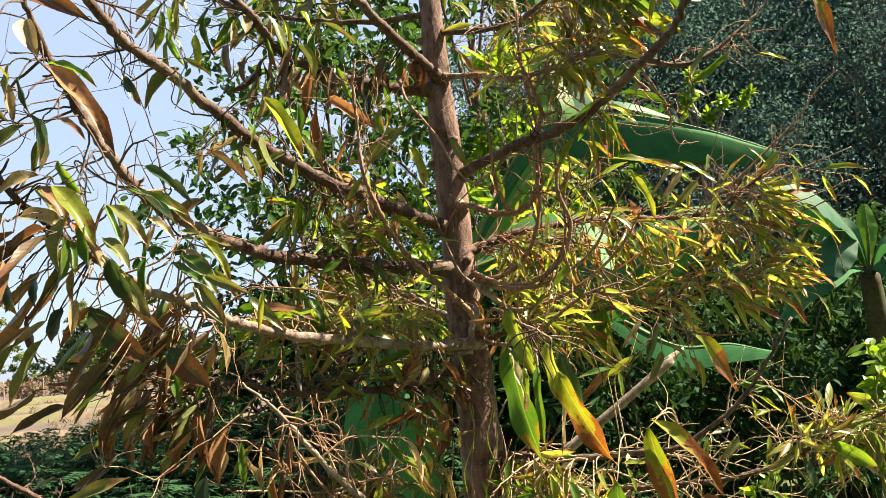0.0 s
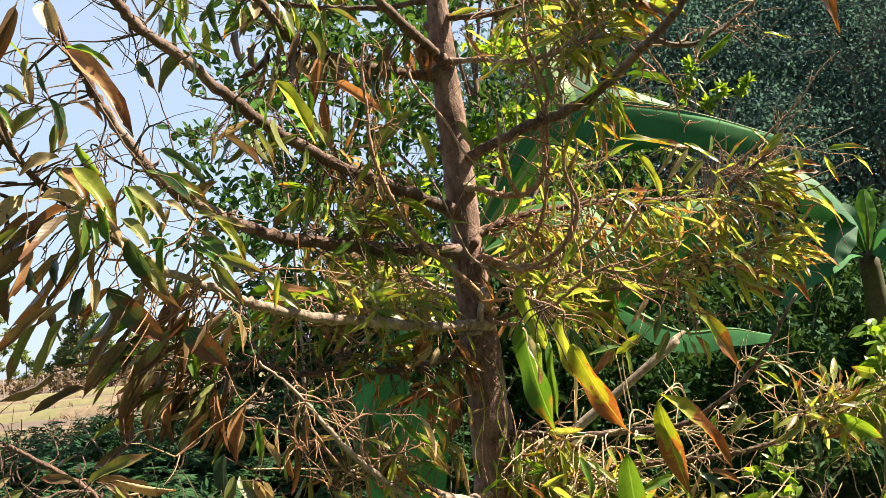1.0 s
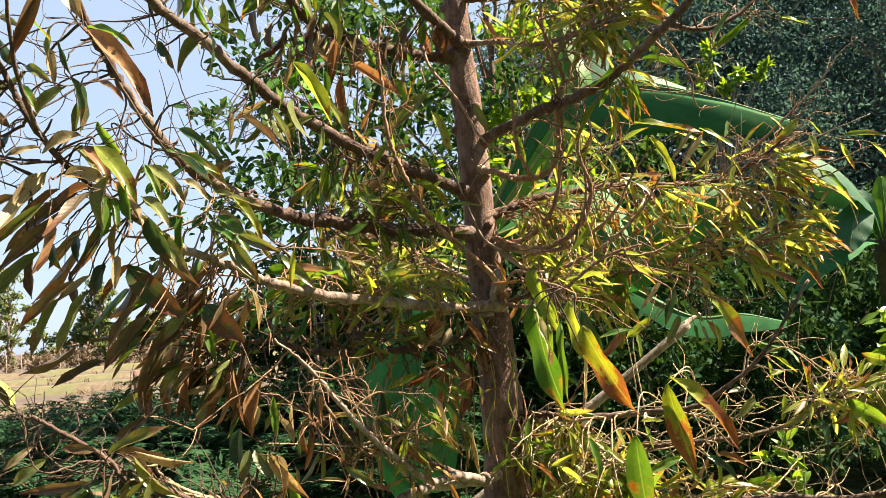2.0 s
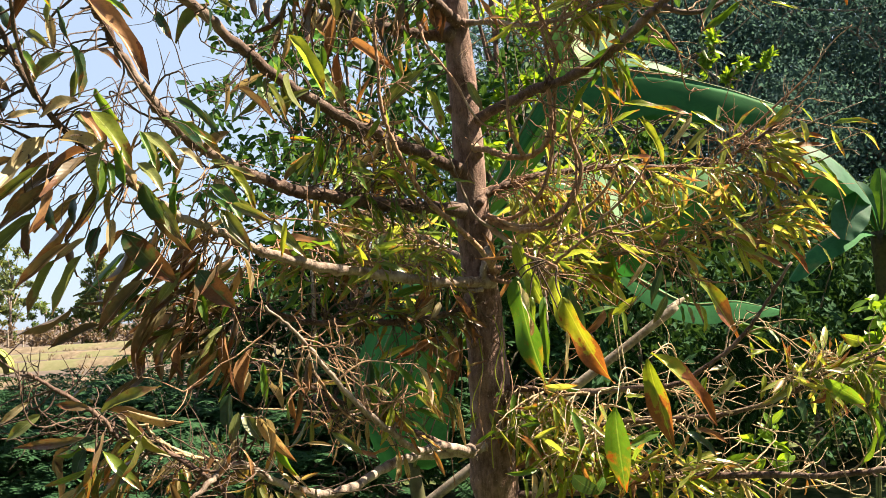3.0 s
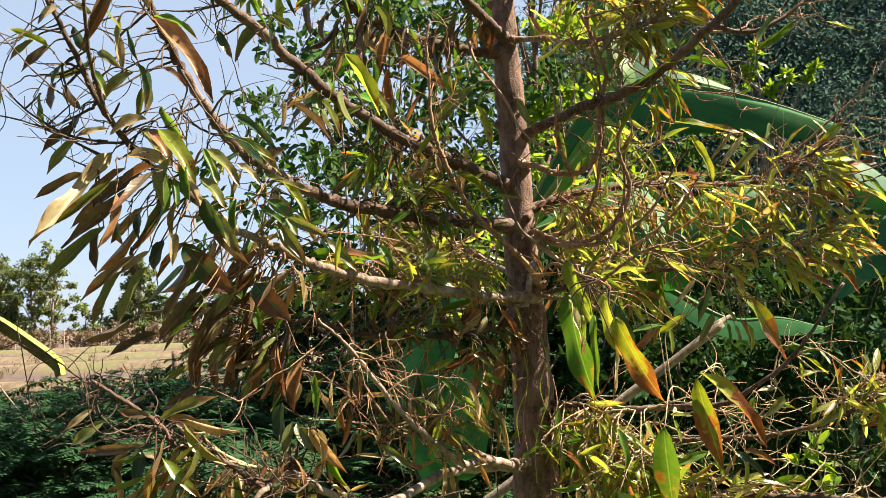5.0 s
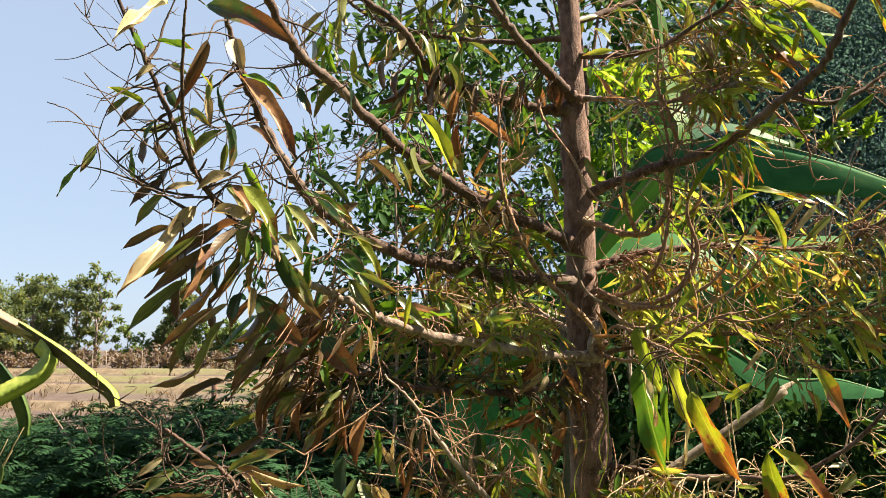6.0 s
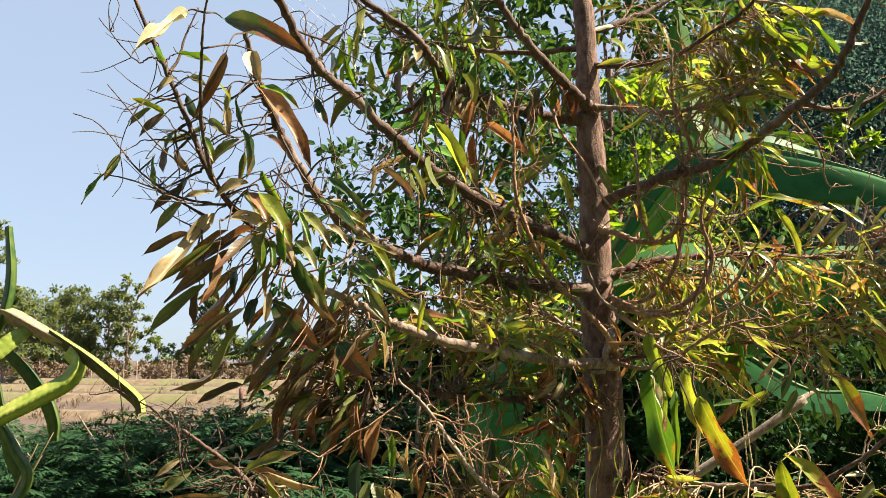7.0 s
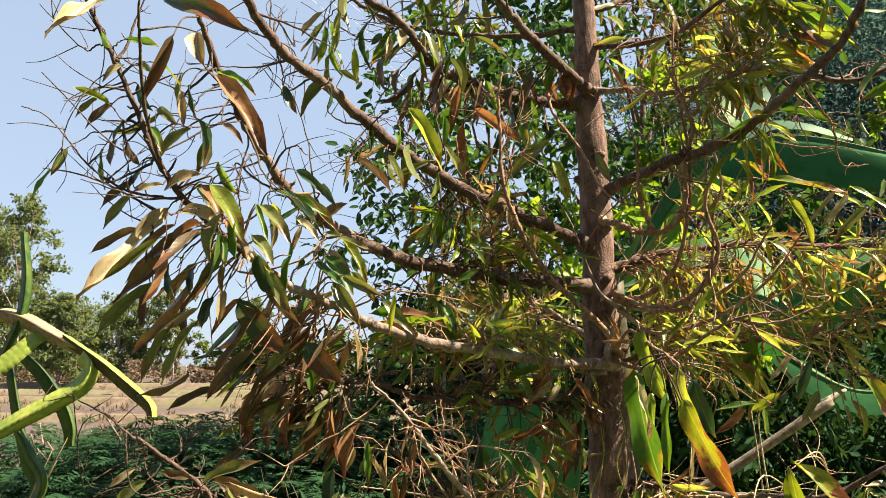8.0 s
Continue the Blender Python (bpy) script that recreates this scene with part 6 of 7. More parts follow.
lone_leaf("bottom_right", LEAF_OLIVE, (0.599, 1.680, 1.285), (0.556, 1.660, 1.244), 0.019, (-0.4, -0.9, -0.15), 1)
lone_leaf("bottom_right_low", LEAF_YELLOW, (0.653, 1.660, 1.287), (0.639, 1.640, 1.233), 0.016, (0.6, -0.7, 0.5), 0)
lone_leaf("bottom_right_low", LEAF_OLIVE, (0.703, 1.650, 1.253), (0.634, 1.630, 1.219), 0.014, (0.2, -1, 0.15), 1)
lone_leaf("bottom_right_low", LEAF_DEEP, (0.475, 1.660, 1.171), (0.539, 1.640, 1.132), 0.024, (0.2, -0.6, 0.8), 1)
lone_leaf("bottom_right_low", LEAF_RUST, (0.500, 1.660, 1.177), (0.558, 1.640, 1.143), 0.022, (0.6, -0.7, 0.5), 5)
lone_leaf("bottom_right_low", LEAF_GREEN, (0.406, 1.600, 1.185), (0.331, 1.580, 1.165), 0.018, (0.6, -0.7, 0.5), 0)
lone_leaf("bottom_right_low", LEAF_DEEP, (0.701, 1.620, 1.240), (0.718, 1.600, 1.190), 0.023, (0.2, -0.6, 0.8), 1)
lone_leaf("bottom_right_low", LEAF_YELLOW, (0.854, 1.620, 1.348), (0.802, 1.600, 1.356), 0.027, (-0.55, -0.85, -0.25), 1)
lone_leaf("bottom_right_low", LEAF_YELLOW, (0.841, 1.600, 1.307), (0.750, 1.580, 1.288), 0.018, (0.2, -0.6, 0.8), 0)
lone_leaf("bottom_right_low", LEAF_YELLOW, (0.847, 1.610, 1.317), (0.784, 1.590, 1.309), 0.011, (0.2, -0.6, 0.8), 0)
lone_leaf("bottom_right_low", LEAF_GREEN, (0.745, 1.580, 1.278), (0.825, 1.560, 1.223), 0.031, (-0.4, -0.9, -0.15), 1)
lone_leaf("bottom_right_low", LEAF_GREEN, (0.664, 1.640, 1.384), (0.681, 1.620, 1.357), 0.012, (0.6, -0.7, 0.5), 0)
lone_leaf("bottom_right_low", LEAF_YELLOW, (0.706, 1.620, 1.312), (0.713, 1.600, 1.272), 0.017, (0.6, -0.7, 0.5), 1)
lone_leaf("bottom_right_low", LEAF_DRY, (0.806, 1.600, 1.226), (0.833, 1.580, 1.199), 0.014, (0.6, -0.7, 0.5), 5)
lone_leaf("bottom_right_low", LEAF_SCORCHED, (0.756, 1.600, 1.251), (0.799, 1.580, 1.207), 0.019, (0.6, -0.7, 0.5), 1)
lone_leaf("bottom_right", LEAF_GREEN, (0.227, 1.660, 1.233), (0.258, 1.640, 1.143), 0.022, (0.6, -0.7, 0.5), 1)
lone_leaf("bottom_right", LEAF_YELLOW, (0.246, 1.680, 1.215), (0.308, 1.660, 1.169), 0.018, (0.6, -0.7, 0.5), 0)
lone_leaf("bottom_right", LEAF_YELLOW, (0.194, 1.700, 1.242), (0.203, 1.680, 1.164), 0.015, (0.6, -0.7, 0.5), 1)
lone_leaf("bottom_right", LEAF_YELLOW, (0.215, 1.660, 1.152), (0.258, 1.640, 1.142), 0.012, (0.2, -0.6, 0.8), 0)
lone_leaf("bottom_right", LEAF_YELLOW, (0.293, 1.680, 1.239), (0.309, 1.660, 1.204), 0.013, (0.6, -0.7, 0.5), 0)
lone_leaf("bottom_right_low", LEAF_DEEP, (0.217, 1.600, 1.105), (0.256, 1.580, 1.058), 0.038, (-0.4, -0.9, -0.15), 3)
lone_leaf("bottom_right", LEAF_YELLOW, (0.177, 1.660, 1.100), (0.186, 1.640, 1.063), 0.012, (0.6, -0.7, 0.5), 0)
lone_leaf("bottom_right", LEAF_GREEN, (0.281, 1.600, 1.099), (0.260, 1.580, 1.060), 0.020, (0.6, -0.7, 0.5), 1)
lone_leaf("bottom_right", LEAF_GREEN, (0.112, 1.800, 1.259), (0.101, 1.780, 1.196), 0.016, (0.6, -0.7, 0.5), 0)
lone_leaf("bottom_right", LEAF_YELLOW, (0.355, 1.700, 1.249), (0.398, 1.680, 1.252), 0.013, (0.2, -0.6, 0.8), 0)
lone_leaf("bottom_right", LEAF_YELLOW, (0.360, 1.700, 1.239), (0.374, 1.680, 1.193), 0.013, (0.6, -0.7, 0.5), 0)
lone_leaf("top_right", LEAF_YELLOW, (0.410, 1.750, 2.271), (0.458, 1.730, 2.183), 0.027, (0.6, -0.7, 0.5), 0)
lone_leaf("top_right", LEAF_YELLOW, (0.383, 1.760, 2.256), (0.427, 1.740, 2.182), 0.024, (0.6, -0.7, 0.5), 1)
lone_leaf("lit_right", LEAF_OLIVE, (0.328, 1.780, 2.278), (0.382, 1.760, 2.200), 0.035, (-0.4, -0.9, -0.15), 3)
lone_leaf("lit_right", LEAF_GREEN, (0.345, 1.780, 2.231), (0.380, 1.760, 2.182), 0.023, (0.6, -0.7, 0.5), 1)
lone_leaf("lit_right", LEAF_SCORCHED, (0.441, 1.720, 2.175), (0.514, 1.700, 2.151), 0.017, (0.2, -0.6, 0.8), 0)
lone_leaf("lit_right", LEAF_GREEN, (0.325, 1.780, 2.199), (0.387, 1.760, 2.139), 0.016, (0.6, -0.7, 0.5), 0)
lone_leaf("lit_right", LEAF_YELLOW, (0.375, 1.740, 2.192), (0.400, 1.720, 2.083), 0.017, (0.6, -0.7, 0.5), 1)
lone_leaf("lit_right", LEAF_OLIVE, (0.381, 1.740, 2.200), (0.447, 1.720, 2.092), 0.022, (0.6, -0.7, 0.5), 0)
lone_leaf("lit_right", LEAF_YELLOW, (0.295, 1.780, 2.202), (0.325, 1.760, 2.122), 0.019, (0.6, -0.7, 0.5), 0)
lone_leaf("top_right", LEAF_SCORCHED, (0.454, 1.720, 2.286), (0.523, 1.700, 2.219), 0.020, (0.6, -0.7, 0.5), 1)
lone_leaf("lit_right", LEAF_DRY, (0.333, 1.740, 2.122), (0.373, 1.720, 2.058), 0.014, (0.6, -0.7, 0.5), 1)
lone_leaf("lit_right", LEAF_YELLOW, (0.489, 1.700, 2.093), (0.442, 1.680, 2.033), 0.012, (0.6, -0.7, 0.5), 0)
lone_leaf("rising_right", LEAF_YELLOW, (0.393, 1.600, 2.005), (0.443, 1.580, 1.964), 0.013, (0.2, -0.6, 0.8), 0)
lone_leaf("rising_right", LEAF_YELLOW, (0.382, 1.600, 2.008), (0.436, 1.580, 1.985), 0.011, (0.2, -0.6, 0.8), 1)
lone_leaf("top_right", LEAF_YELLOW, (0.085, 1.800, 2.360), (0.131, 1.780, 2.321), 0.028, (0.6, -0.7, 0.5), 1)
lone_leaf("lit_right", LEAF_GREEN, (0.202, 1.850, 2.276), (0.186, 1.830, 2.191), 0.020, (-0.55, -0.85, -0.25), 0)
lone_leaf("upper_left", LEAF_BROWN, (-0.420, 1.460, 1.948), (-0.343, 1.440, 1.871), 0.017, (0.6, -0.7, 0.5), 5)
lone_leaf("upper_left", LEAF_OLIVE, (-0.370, 1.500, 1.965), (-0.331, 1.480, 1.882), 0.016, (0.6, -0.7, 0.5), 5)
lone_leaf("upper_left", LEAF_DRY, (-0.444, 1.450, 1.954), (-0.426, 1.430, 1.893), 0.012, (0.6, -0.7, 0.5), 6)
lone_leaf("upper_left", LEAF_OLIVE, (-0.054, 1.740, 2.043), (-0.161, 1.720, 1.949), 0.024, (0.2, -1, 0.15), 0)
lone_leaf("upper_left", LEAF_YELLOW, (-0.053, 1.760, 2.002), (-0.013, 1.740, 1.901), 0.021, (0.6, -0.7, 0.5), 0)
lone_leaf("high_left", LEAF_RUST, (-0.165, 1.800, 2.107), (-0.127, 1.780, 2.049), 0.020, (0.6, -0.7, 0.5), 5)
lone_leaf("high_left", LEAF_RUST, (-0.216, 1.820, 2.132), (-0.175, 1.800, 2.094), 0.018, (0.6, -0.7, 0.5), 5)
lone_leaf("top_left", LEAF_RUST, (-0.049, 1.850, 2.272), (-0.005, 1.830, 2.173), 0.042, (0.6, -0.7, 0.5), 7)
lone_leaf("high_left", LEAF_BROWN, (-0.402, 1.700, 2.234), (-0.416, 1.680, 2.161), 0.022, (-0.4, -0.9, -0.15), 5)
lone_leaf("high_left", LEAF_BROWN, (-0.433, 1.660, 2.249), (-0.442, 1.640, 2.171), 0.022, (-0.4, -0.9, -0.15), 3)
lone_leaf("high_left", LEAF_YELLOW, (-0.254, 1.780, 2.040), (-0.257, 1.760, 1.981), 0.013, (0.6, -0.7, 0.5), 0)
lone_leaf("high_left", LEAF_GREEN, (-0.065, 1.840, 2.267), (-0.054, 1.820, 2.185), 0.025, (0.2, -1, 0.15), 1)
lone_leaf("front_right", LEAF_GREEN, (0.106, 1.270, 1.521), (0.128, 1.250, 1.336), 0.048, (-0.55, -0.85, -0.25), 10)
lone_leaf("front_right", LEAF_CREAM, (0.111, 1.250, 1.514), (0.126, 1.230, 1.422), 0.010, (0.6, -0.7, 0.5), 10)
lone_leaf("front_right", LEAF_YELLOW, (0.119, 1.420, 1.591), (0.158, 1.400, 1.451), 0.036, (-0.55, -0.85, -0.25), 10)
lone_leaf("front_right", LEAF_YELLOW, (0.131, 1.300, 1.485), (0.136, 1.280, 1.325), 0.025, (-0.55, -0.85, -0.25), 10)
lone_leaf("front_right", LEAF_GREEN, (0.158, 1.340, 1.484), (0.151, 1.320, 1.346), 0.017, (-0.4, -0.9, -0.15), 10)
lone_leaf("front_right", LEAF_YELLOW, (0.183, 1.400, 1.522), (0.200, 1.380, 1.399), 0.030, (-0.55, -0.85, -0.25), 10)
lone_leaf("front_right", LEAF_CREAM, (0.199, 1.380, 1.423), (0.193, 1.360, 1.328), 0.008, (0.6, -0.7, 0.5), 0)
lone_leaf("front_right", LEAF_DEEP, (0.208, 1.420, 1.504), (0.229, 1.400, 1.403), 0.031, (-0.4, -0.9, -0.15), 10)
lone_leaf("front_right", LEAF_SCORCHED, (0.171, 1.170, 1.480), (0.228, 1.150, 1.337), 0.039, (-0.55, -0.85, -0.25), 10)
lone_leaf("front_right", LEAF_RUST, (0.325, 1.700, 1.448), (0.289, 1.680, 1.382), 0.023, (0.6, -0.7, 0.5), 6)
lone_leaf("front_right", LEAF_RUST, (-0.064, 1.740, 1.405), (-0.165, 1.720, 1.349), 0.024, (0.6, -0.7, 0.5), 6)
lone_leaf("front_right", LEAF_RUST, (-0.014, 1.760, 1.405), (-0.048, 1.740, 1.280), 0.026, (0.2, -1, 0.15), 10)
lone_leaf("front_right", LEAF_DRY, (-0.062, 1.740, 1.497), (-0.101, 1.720, 1.438), 0.020, (0.6, -0.7, 0.5), 6)
lone_leaf("front_right", LEAF_YELLOW, (-0.129, 1.720, 1.391), (-0.196, 1.700, 1.366), 0.016, (0.6, -0.7, 0.5), 0)
lone_leaf("front_right", LEAF_GREEN, (-0.062, 1.720, 1.356), (-0.015, 1.700, 1.332), 0.014, (0.2, -1, 0.15), 1)
lone_leaf("front_right", LEAF_RUST, (-0.014, 1.760, 1.501), (0.022, 1.740, 1.434), 0.022, (0.6, -0.7, 0.5), 5)
lone_leaf("front_right", LEAF_DRY, (-0.048, 1.750, 1.488), (-0.065, 1.730, 1.447), 0.016, (0.6, -0.7, 0.5), 1)
lone_leaf("front_right", LEAF_RUST, (-0.071, 1.770, 1.385), (-0.083, 1.750, 1.304), 0.020, (-0.4, -0.9, -0.15), 6)
lone_leaf("front_right", LEAF_SCORCHED, (-0.533, 1.550, 1.580), (-0.475, 1.530, 1.500), 0.030, (0.2, -1, 0.15), 1)
lone_leaf("front_right", LEAF_SCORCHED, (-0.675, 1.500, 1.665), (-0.586, 1.480, 1.559), 0.034, (-0.4, -0.9, -0.15), 1)
lone_leaf("front_right", LEAF_GREEN, (-0.079, 1.720, 1.525), (-0.159, 1.700, 1.503), 0.018, (0.6, -0.7, 0.5), 1)
lone_leaf("front_right", LEAF_DRY, (-0.148, 1.740, 1.362), (-0.169, 1.720, 1.314), 0.014, (0.6, -0.7, 0.5), 5)
lone_leaf("front_right", LEAF_OLIVE, (-0.056, 1.740, 1.276), (-0.019, 1.720, 1.252), 0.018, (0.2, -1, 0.15), 0)

# thin dry vine strands down the trunk
for top, low, mat in (((0.029, 1.87, 1.477), (0.041, 1.85, 1.116), TWIG_BARK), ((0.096, 1.87, 1.403), (0.053, 1.85, 1.075), SMALL_YELLOW), ((0.038, 1.86, 1.392), (0.016, 1.84, 1.174), SMALL_YELLOW), ((0.106, 1.87, 1.332), (0.089, 1.85, 1.128), TWIG_BARK), ((-0.014, 1.86, 1.381), (-0.043, 1.84, 1.041), TWIG_BARK), ((0.077, 1.87, 1.446), (0.085, 1.85, 1.252), SMALL_YELLOW)):
    sp = Soup()
    a, b = vec(top), vec(low)
    line = spline([a, a * 0.65 + b * 0.35 + (0.012, -0.01, 0), a * 0.3 + b * 0.7 - (0.01, 0.01, 0), b], 6)
    tube(sp, line, np.linspace(0.0018, 0.0012, len(line)), 5)
    part("vine_strand", sp, mat, tree)

for key, (ob, line, radii, twig_soup, joined) in BOUGHS.items():
    if twig_soup.count:
        # sunlit copy at the lower right, shaded copy on most left limbs
        part("brushwood", twig_soup, SUNLIT_TWIG if key.startswith("bottom_right") else TWIG_BARK if "right" in key else TWIG_BARK if key in ("base_left", "lower_left", "back_left") else SHADED_TWIG, ob, kind="stuff")
    for mat, sp in joined.items():
        part("foliage", sp, mat, ob, kind="stuff")

# ---- ground and distance ----
def ground_sheet():
    bm = bmesh.new()
    ticks = [-900, -300, -120, -60, -40, -25, -15, -8, -4, -2, 0, 2, 4, 8, 15, 25, 40, 60, 120, 300, 900]
    depth = [-200, -60, -20, -8, -4, -2, 0, 1, 2, 3, 4, 6, 8, 10, 12, 14, 16, 19, 22, 26, 30, 35, 40, 50, 60, 80, 120, 200, 400, 900, 2500]
    grid = [[bm.verts.new((x, y, 0.03 * noise.noise((x * 0.4, y * 0.4, 0)) if abs(x) < 100 and y < 100 else 0)) for x in ticks] for y in depth]
    for i in range(len(depth) - 1):
        for j in range(len(ticks) - 1):
            bm.faces.new((grid[i][j], grid[i][j + 1], grid[i + 1][j + 1], grid[i + 1][j]))
    me = bpy.data.meshes.new("ground")
    bm.to_mesh(me)
    bm.free()
    me.materials.append(GROUND)
    return tagged(new("ground", me), "dry tan field soil, dark grass added near the tree", "ground", kind="structure")


ground_sheet()


def field_bank(y, x0, x1, high, wide):
    """A low earth bank between two plots."""
    sp = Soup()
    n = 50
    rows = []
    for i in range(n + 1):
        x = x0 + (x1 - x0) * i / n
        yy = y + 0.4 * noise.noise((x * 0.2, y, 3))
        for q, h in ((-1.0, -0.03), (-0.45, 0.75), (0.0, 1.0), (0.45, 0.7), (1.0, -0.03)):
            rows.append((x, yy + q * wide, h * high * (1 + 0.35 * noise.noise((x * 0.7, y, q)))))
    sp.add(rows, [(i * 5 + j, (i + 1) * 5 + j, (i + 1) * 5 + j + 1, i * 5 + j + 1) for i in range(n) for j in range(4)])
    return tagged(part("field_bank", sp, BANK), "low grassy earth bank across the dry field", "bank", "field banks", "structure")


for y, x0, x1, high, wide in ((19, -34, 6, 0.22, 0.5), (27, -50, 6, 0.3, 0.7), (36, -60, 4, 0.28, 0.8), (47, -75, 0, 0.35, 1.0)):
    field_bank(y, x0, x1, high, wide)


def broad_tree(name, label, x, y, height, crown, count, leaf, mat, clumps=9, trunk_r=0.15, low=0.35, seed=3, group="", bark=PALE_BARK, slim=0.5, shape=QUAD, z0=0.0, category="tree", bunch=40, loose=0.16):
    """A tree: tapered trunk, limbs that reach into every clump of its crown, and a crown of single leaves."""
    r = np.random.default_rng(seed)
    ob = thing(name, label, category, (x, y, z0), group)
    top = vec((x + r.uniform(-0.2, 0.2), y, z0 + height * 0.72))
    stem = spline([(x, y, z0 - 0.1), (x + r.uniform(-.1, .1) * height * 0.1, y, z0 + height * 0.35), top], 8)
    wood = Soup()
    tube(wood, stem, np.linspace(trunk_r, trunk_r * 0.35, len(stem)), 9, 0.06)
    leaves = Soup()
    for i in range(clumps):
        a = i * 2.4 + r.uniform(-0.4, 0.4)
        h = low + (1 - low) * (i + 0.5) / clumps
        reach = math.sin(math.pi * min(0.97, 0.25 + 0.75 * (h - low) / (1 - low))) ** 0.6
        c = vec((x + crown * 0.68 * reach * math.cos(a), y + crown * 0.68 * reach * math.sin(a), z0 + height * h))
        size = crown * r.uniform(0.34, 0.52)
        got = leaf_cloud(leaves, c, (size, size, size * 0.72), count // clumps, leaf, shape, slim, seed=seed * 50 + i, bunch=bunch, loose=loose)
        j = int(np.clip((h - 0.15) / 0.9, 0.2, 0.95) * (len(stem) - 1))
        tube(wood, spline([stem[j], (stem[j] + c) / 2 + (0, 0, 0.05 * height * 0.3), c], 5), np.linspace(trunk_r * 0.4, trunk_r * 0.1, 11), 6)
        for g in got[:5]:
            tube(wood, spline([c, (c + g) / 2 + r.normal(size=3) * 0.05 * crown, g], 3), np.linspace(trunk_r * 0.1, trunk_r * 0.03, 7), 4)
    part("trunk", wood, bark, ob)
    part("crown", leaves, mat, ob)
    return ob


# trees and scrub at the far edge of the field
far = np.random.default_rng(11)
for x, y, h, cr in ((-40.8, 46, 13.2, 3.0), (-45.5, 49, 12.0, 3.4), (-37.2, 46, 6.0, 2.4)):
    broad_tree("field_tree", "tall airy grey-green tree at the field\'s edge", x, y, h, cr, 7000, 0.32, FAR_GREEN, 15, 0.16, 0.22, int(-x), "far trees")
for x, y, h, cr in ((-42.6, 60, 7.5, 2.7), (-39.4, 61, 7.4, 2.5), (-45.5, 63, 6.6, 2.6), (-48.5, 62, 7.2, 3.0), (-29.6, 60, 6.8, 1.8), (-33.2, 66, 4.4, 1.6), (-52, 62, 8, 3.0)):
    broad_tree("field_tree", "dark green tree standing behind the dry field", x, y, h, cr, 6000, 0.32, FAR_GREEN, 14, 0.14, 0.10, int(100 - x), "far trees")
broad_tree("slim_tree", "slim pale-trunked tree with a sparse crown", -36.9, 60.0, 8.4, 1.9, 1700, 0.32, FAR_GREEN, 10, 0.12, 0.40, 31, "far trees")
broad_tree("field_bush", "pale green bush on the field's far side", -34.2, 60, 3.7, 1.5, 1800, 0.28, FAR_BUSH, 8, 0.08, 0.12, 77, "far bushes", category="bush")
for x, y, h, cr in ((-31.2, 60, 3.0, 1.4), (-26.8, 60, 3.5, 1.9), (-24.0, 58, 3.6, 1.9), (-21, 57, 4.2, 2.0), (-17, 56, 4.5, 2.2), (-12, 57, 5, 2.5), (-7, 56, 5, 2.6), (-50, 57, 4, 2.0), (-54, 60, 7, 3.0)):
    broad_tree("field_bush", "light green rounded bush on the field's far side", x, y, h, cr, 3600, 0.28, FAR_BUSH, 8, 0.09, 0.12, int(200 - x), "far bushes", category="bush")
sp = Soup()
for i in range(150):
    leaf_cloud(sp, (-75 + (i % 75) * 1.05, 53.0 + 2.6 * (i // 75) + far.uniform(-0.8, 0.8), 0.7 + 0.25 * (i // 75)), (1.0, 0.7, far.uniform(0.6, 1.1)), 150, 0.34, slim=0.4, hang=-0.3, seed=300 + i)
tagged(part("dry_scrub", sp, SCRUB), "brownish dry scrub along the field's far edge", "scrub", kind="stuff")


tufts = Soup()
for i in range(150):
    y = 12 + 30 * far.random() ** 1.3
    x = -y * far.uniform(0.15, 0.95) - 1.5
    leaf_cloud(tufts, (x, y, 0.06), (0.45, 0.3, far.uniform(0.08, 0.3)), 26, 0.22, slim=0.16, hang=-1.0, seed=700 + i)
tagged(part("dry_grass", tufts, SCRUB), "tufts of dry brownish grass on the field", "grass", kind="stuff")


def fence_post(x, y, h, r, mat=OLD_WOOD):
    sp = Soup()
    line = spline([(x, y, -0.1), (x + 0.02, y, h * 0.5), (x, y + 0.02, h)], 4)
    tube(sp, line, np.linspace(r, r * 0.85, len(line)), 8, 0.05)
    return tagged(part("fence_post", sp, mat), "weathered grey wooden post in the field", "post", "fence posts")


fence_post(-5.832, 13.0, 1.05, 0.06, BARK)
for x, y in ((-33.5, 50), (-31.4, 50.6), (-30.2, 50.3), (-27.4, 50)):
    fence_post(x, y, 1.5, 0.035)

# power lines high over the field
for k in range(3):
    sp = Soup()
    a, b = vec((-10.899, 22.0, 15.174)) + (0, 0, 0.5 * k), vec((-5.116, 26.0, 10.112)) + (0, 0, 0.55 * k)
    a, b = a - (b - a) * 1.2, b + (b - a) * 0.5
    mid = (a + b) / 2 - (0, 0, 0.3)
    tube(sp, spline([a, mid, b], 12), np.full(25, 0.006), 5)
    tagged(part("power_line", sp, WIRE), "thin pale overhead wire against the sky", "wire", "overhead wires", "structure")

# ---- hedge and trees behind the fruit tree ----
def frond(soup, base, run, length, seed, pairs=15):
    """A feathery compound leaf: a thin rib with two rows of narrow leaflets."""
    r = np.random.default_rng(seed)
    d = unit(run)
    side = unit(np.cross(d, (0.1, 0.2, 1)))
    for i in range(pairs):
        s = (i + 1) / pairs
        at = vec(base) + d * length * s + (0, 0, -0.35 * length * s * s)
        w = 0.36 * length * math.sin(math.pi * min(0.95, 0.2 + 0.75 * s))
        for sign in (-1, 1):
            tip = at + (side * sign * w + d * w * 0.45) * r.uniform(0.7, 1.15) + r.normal(size=3) * 0.16 * w + (0, 0, -0.12 * w)
            add_leaf(soup, QUAD, at, tip, (0, -0.2, 1), 0.011 + 0.011 * r.random())


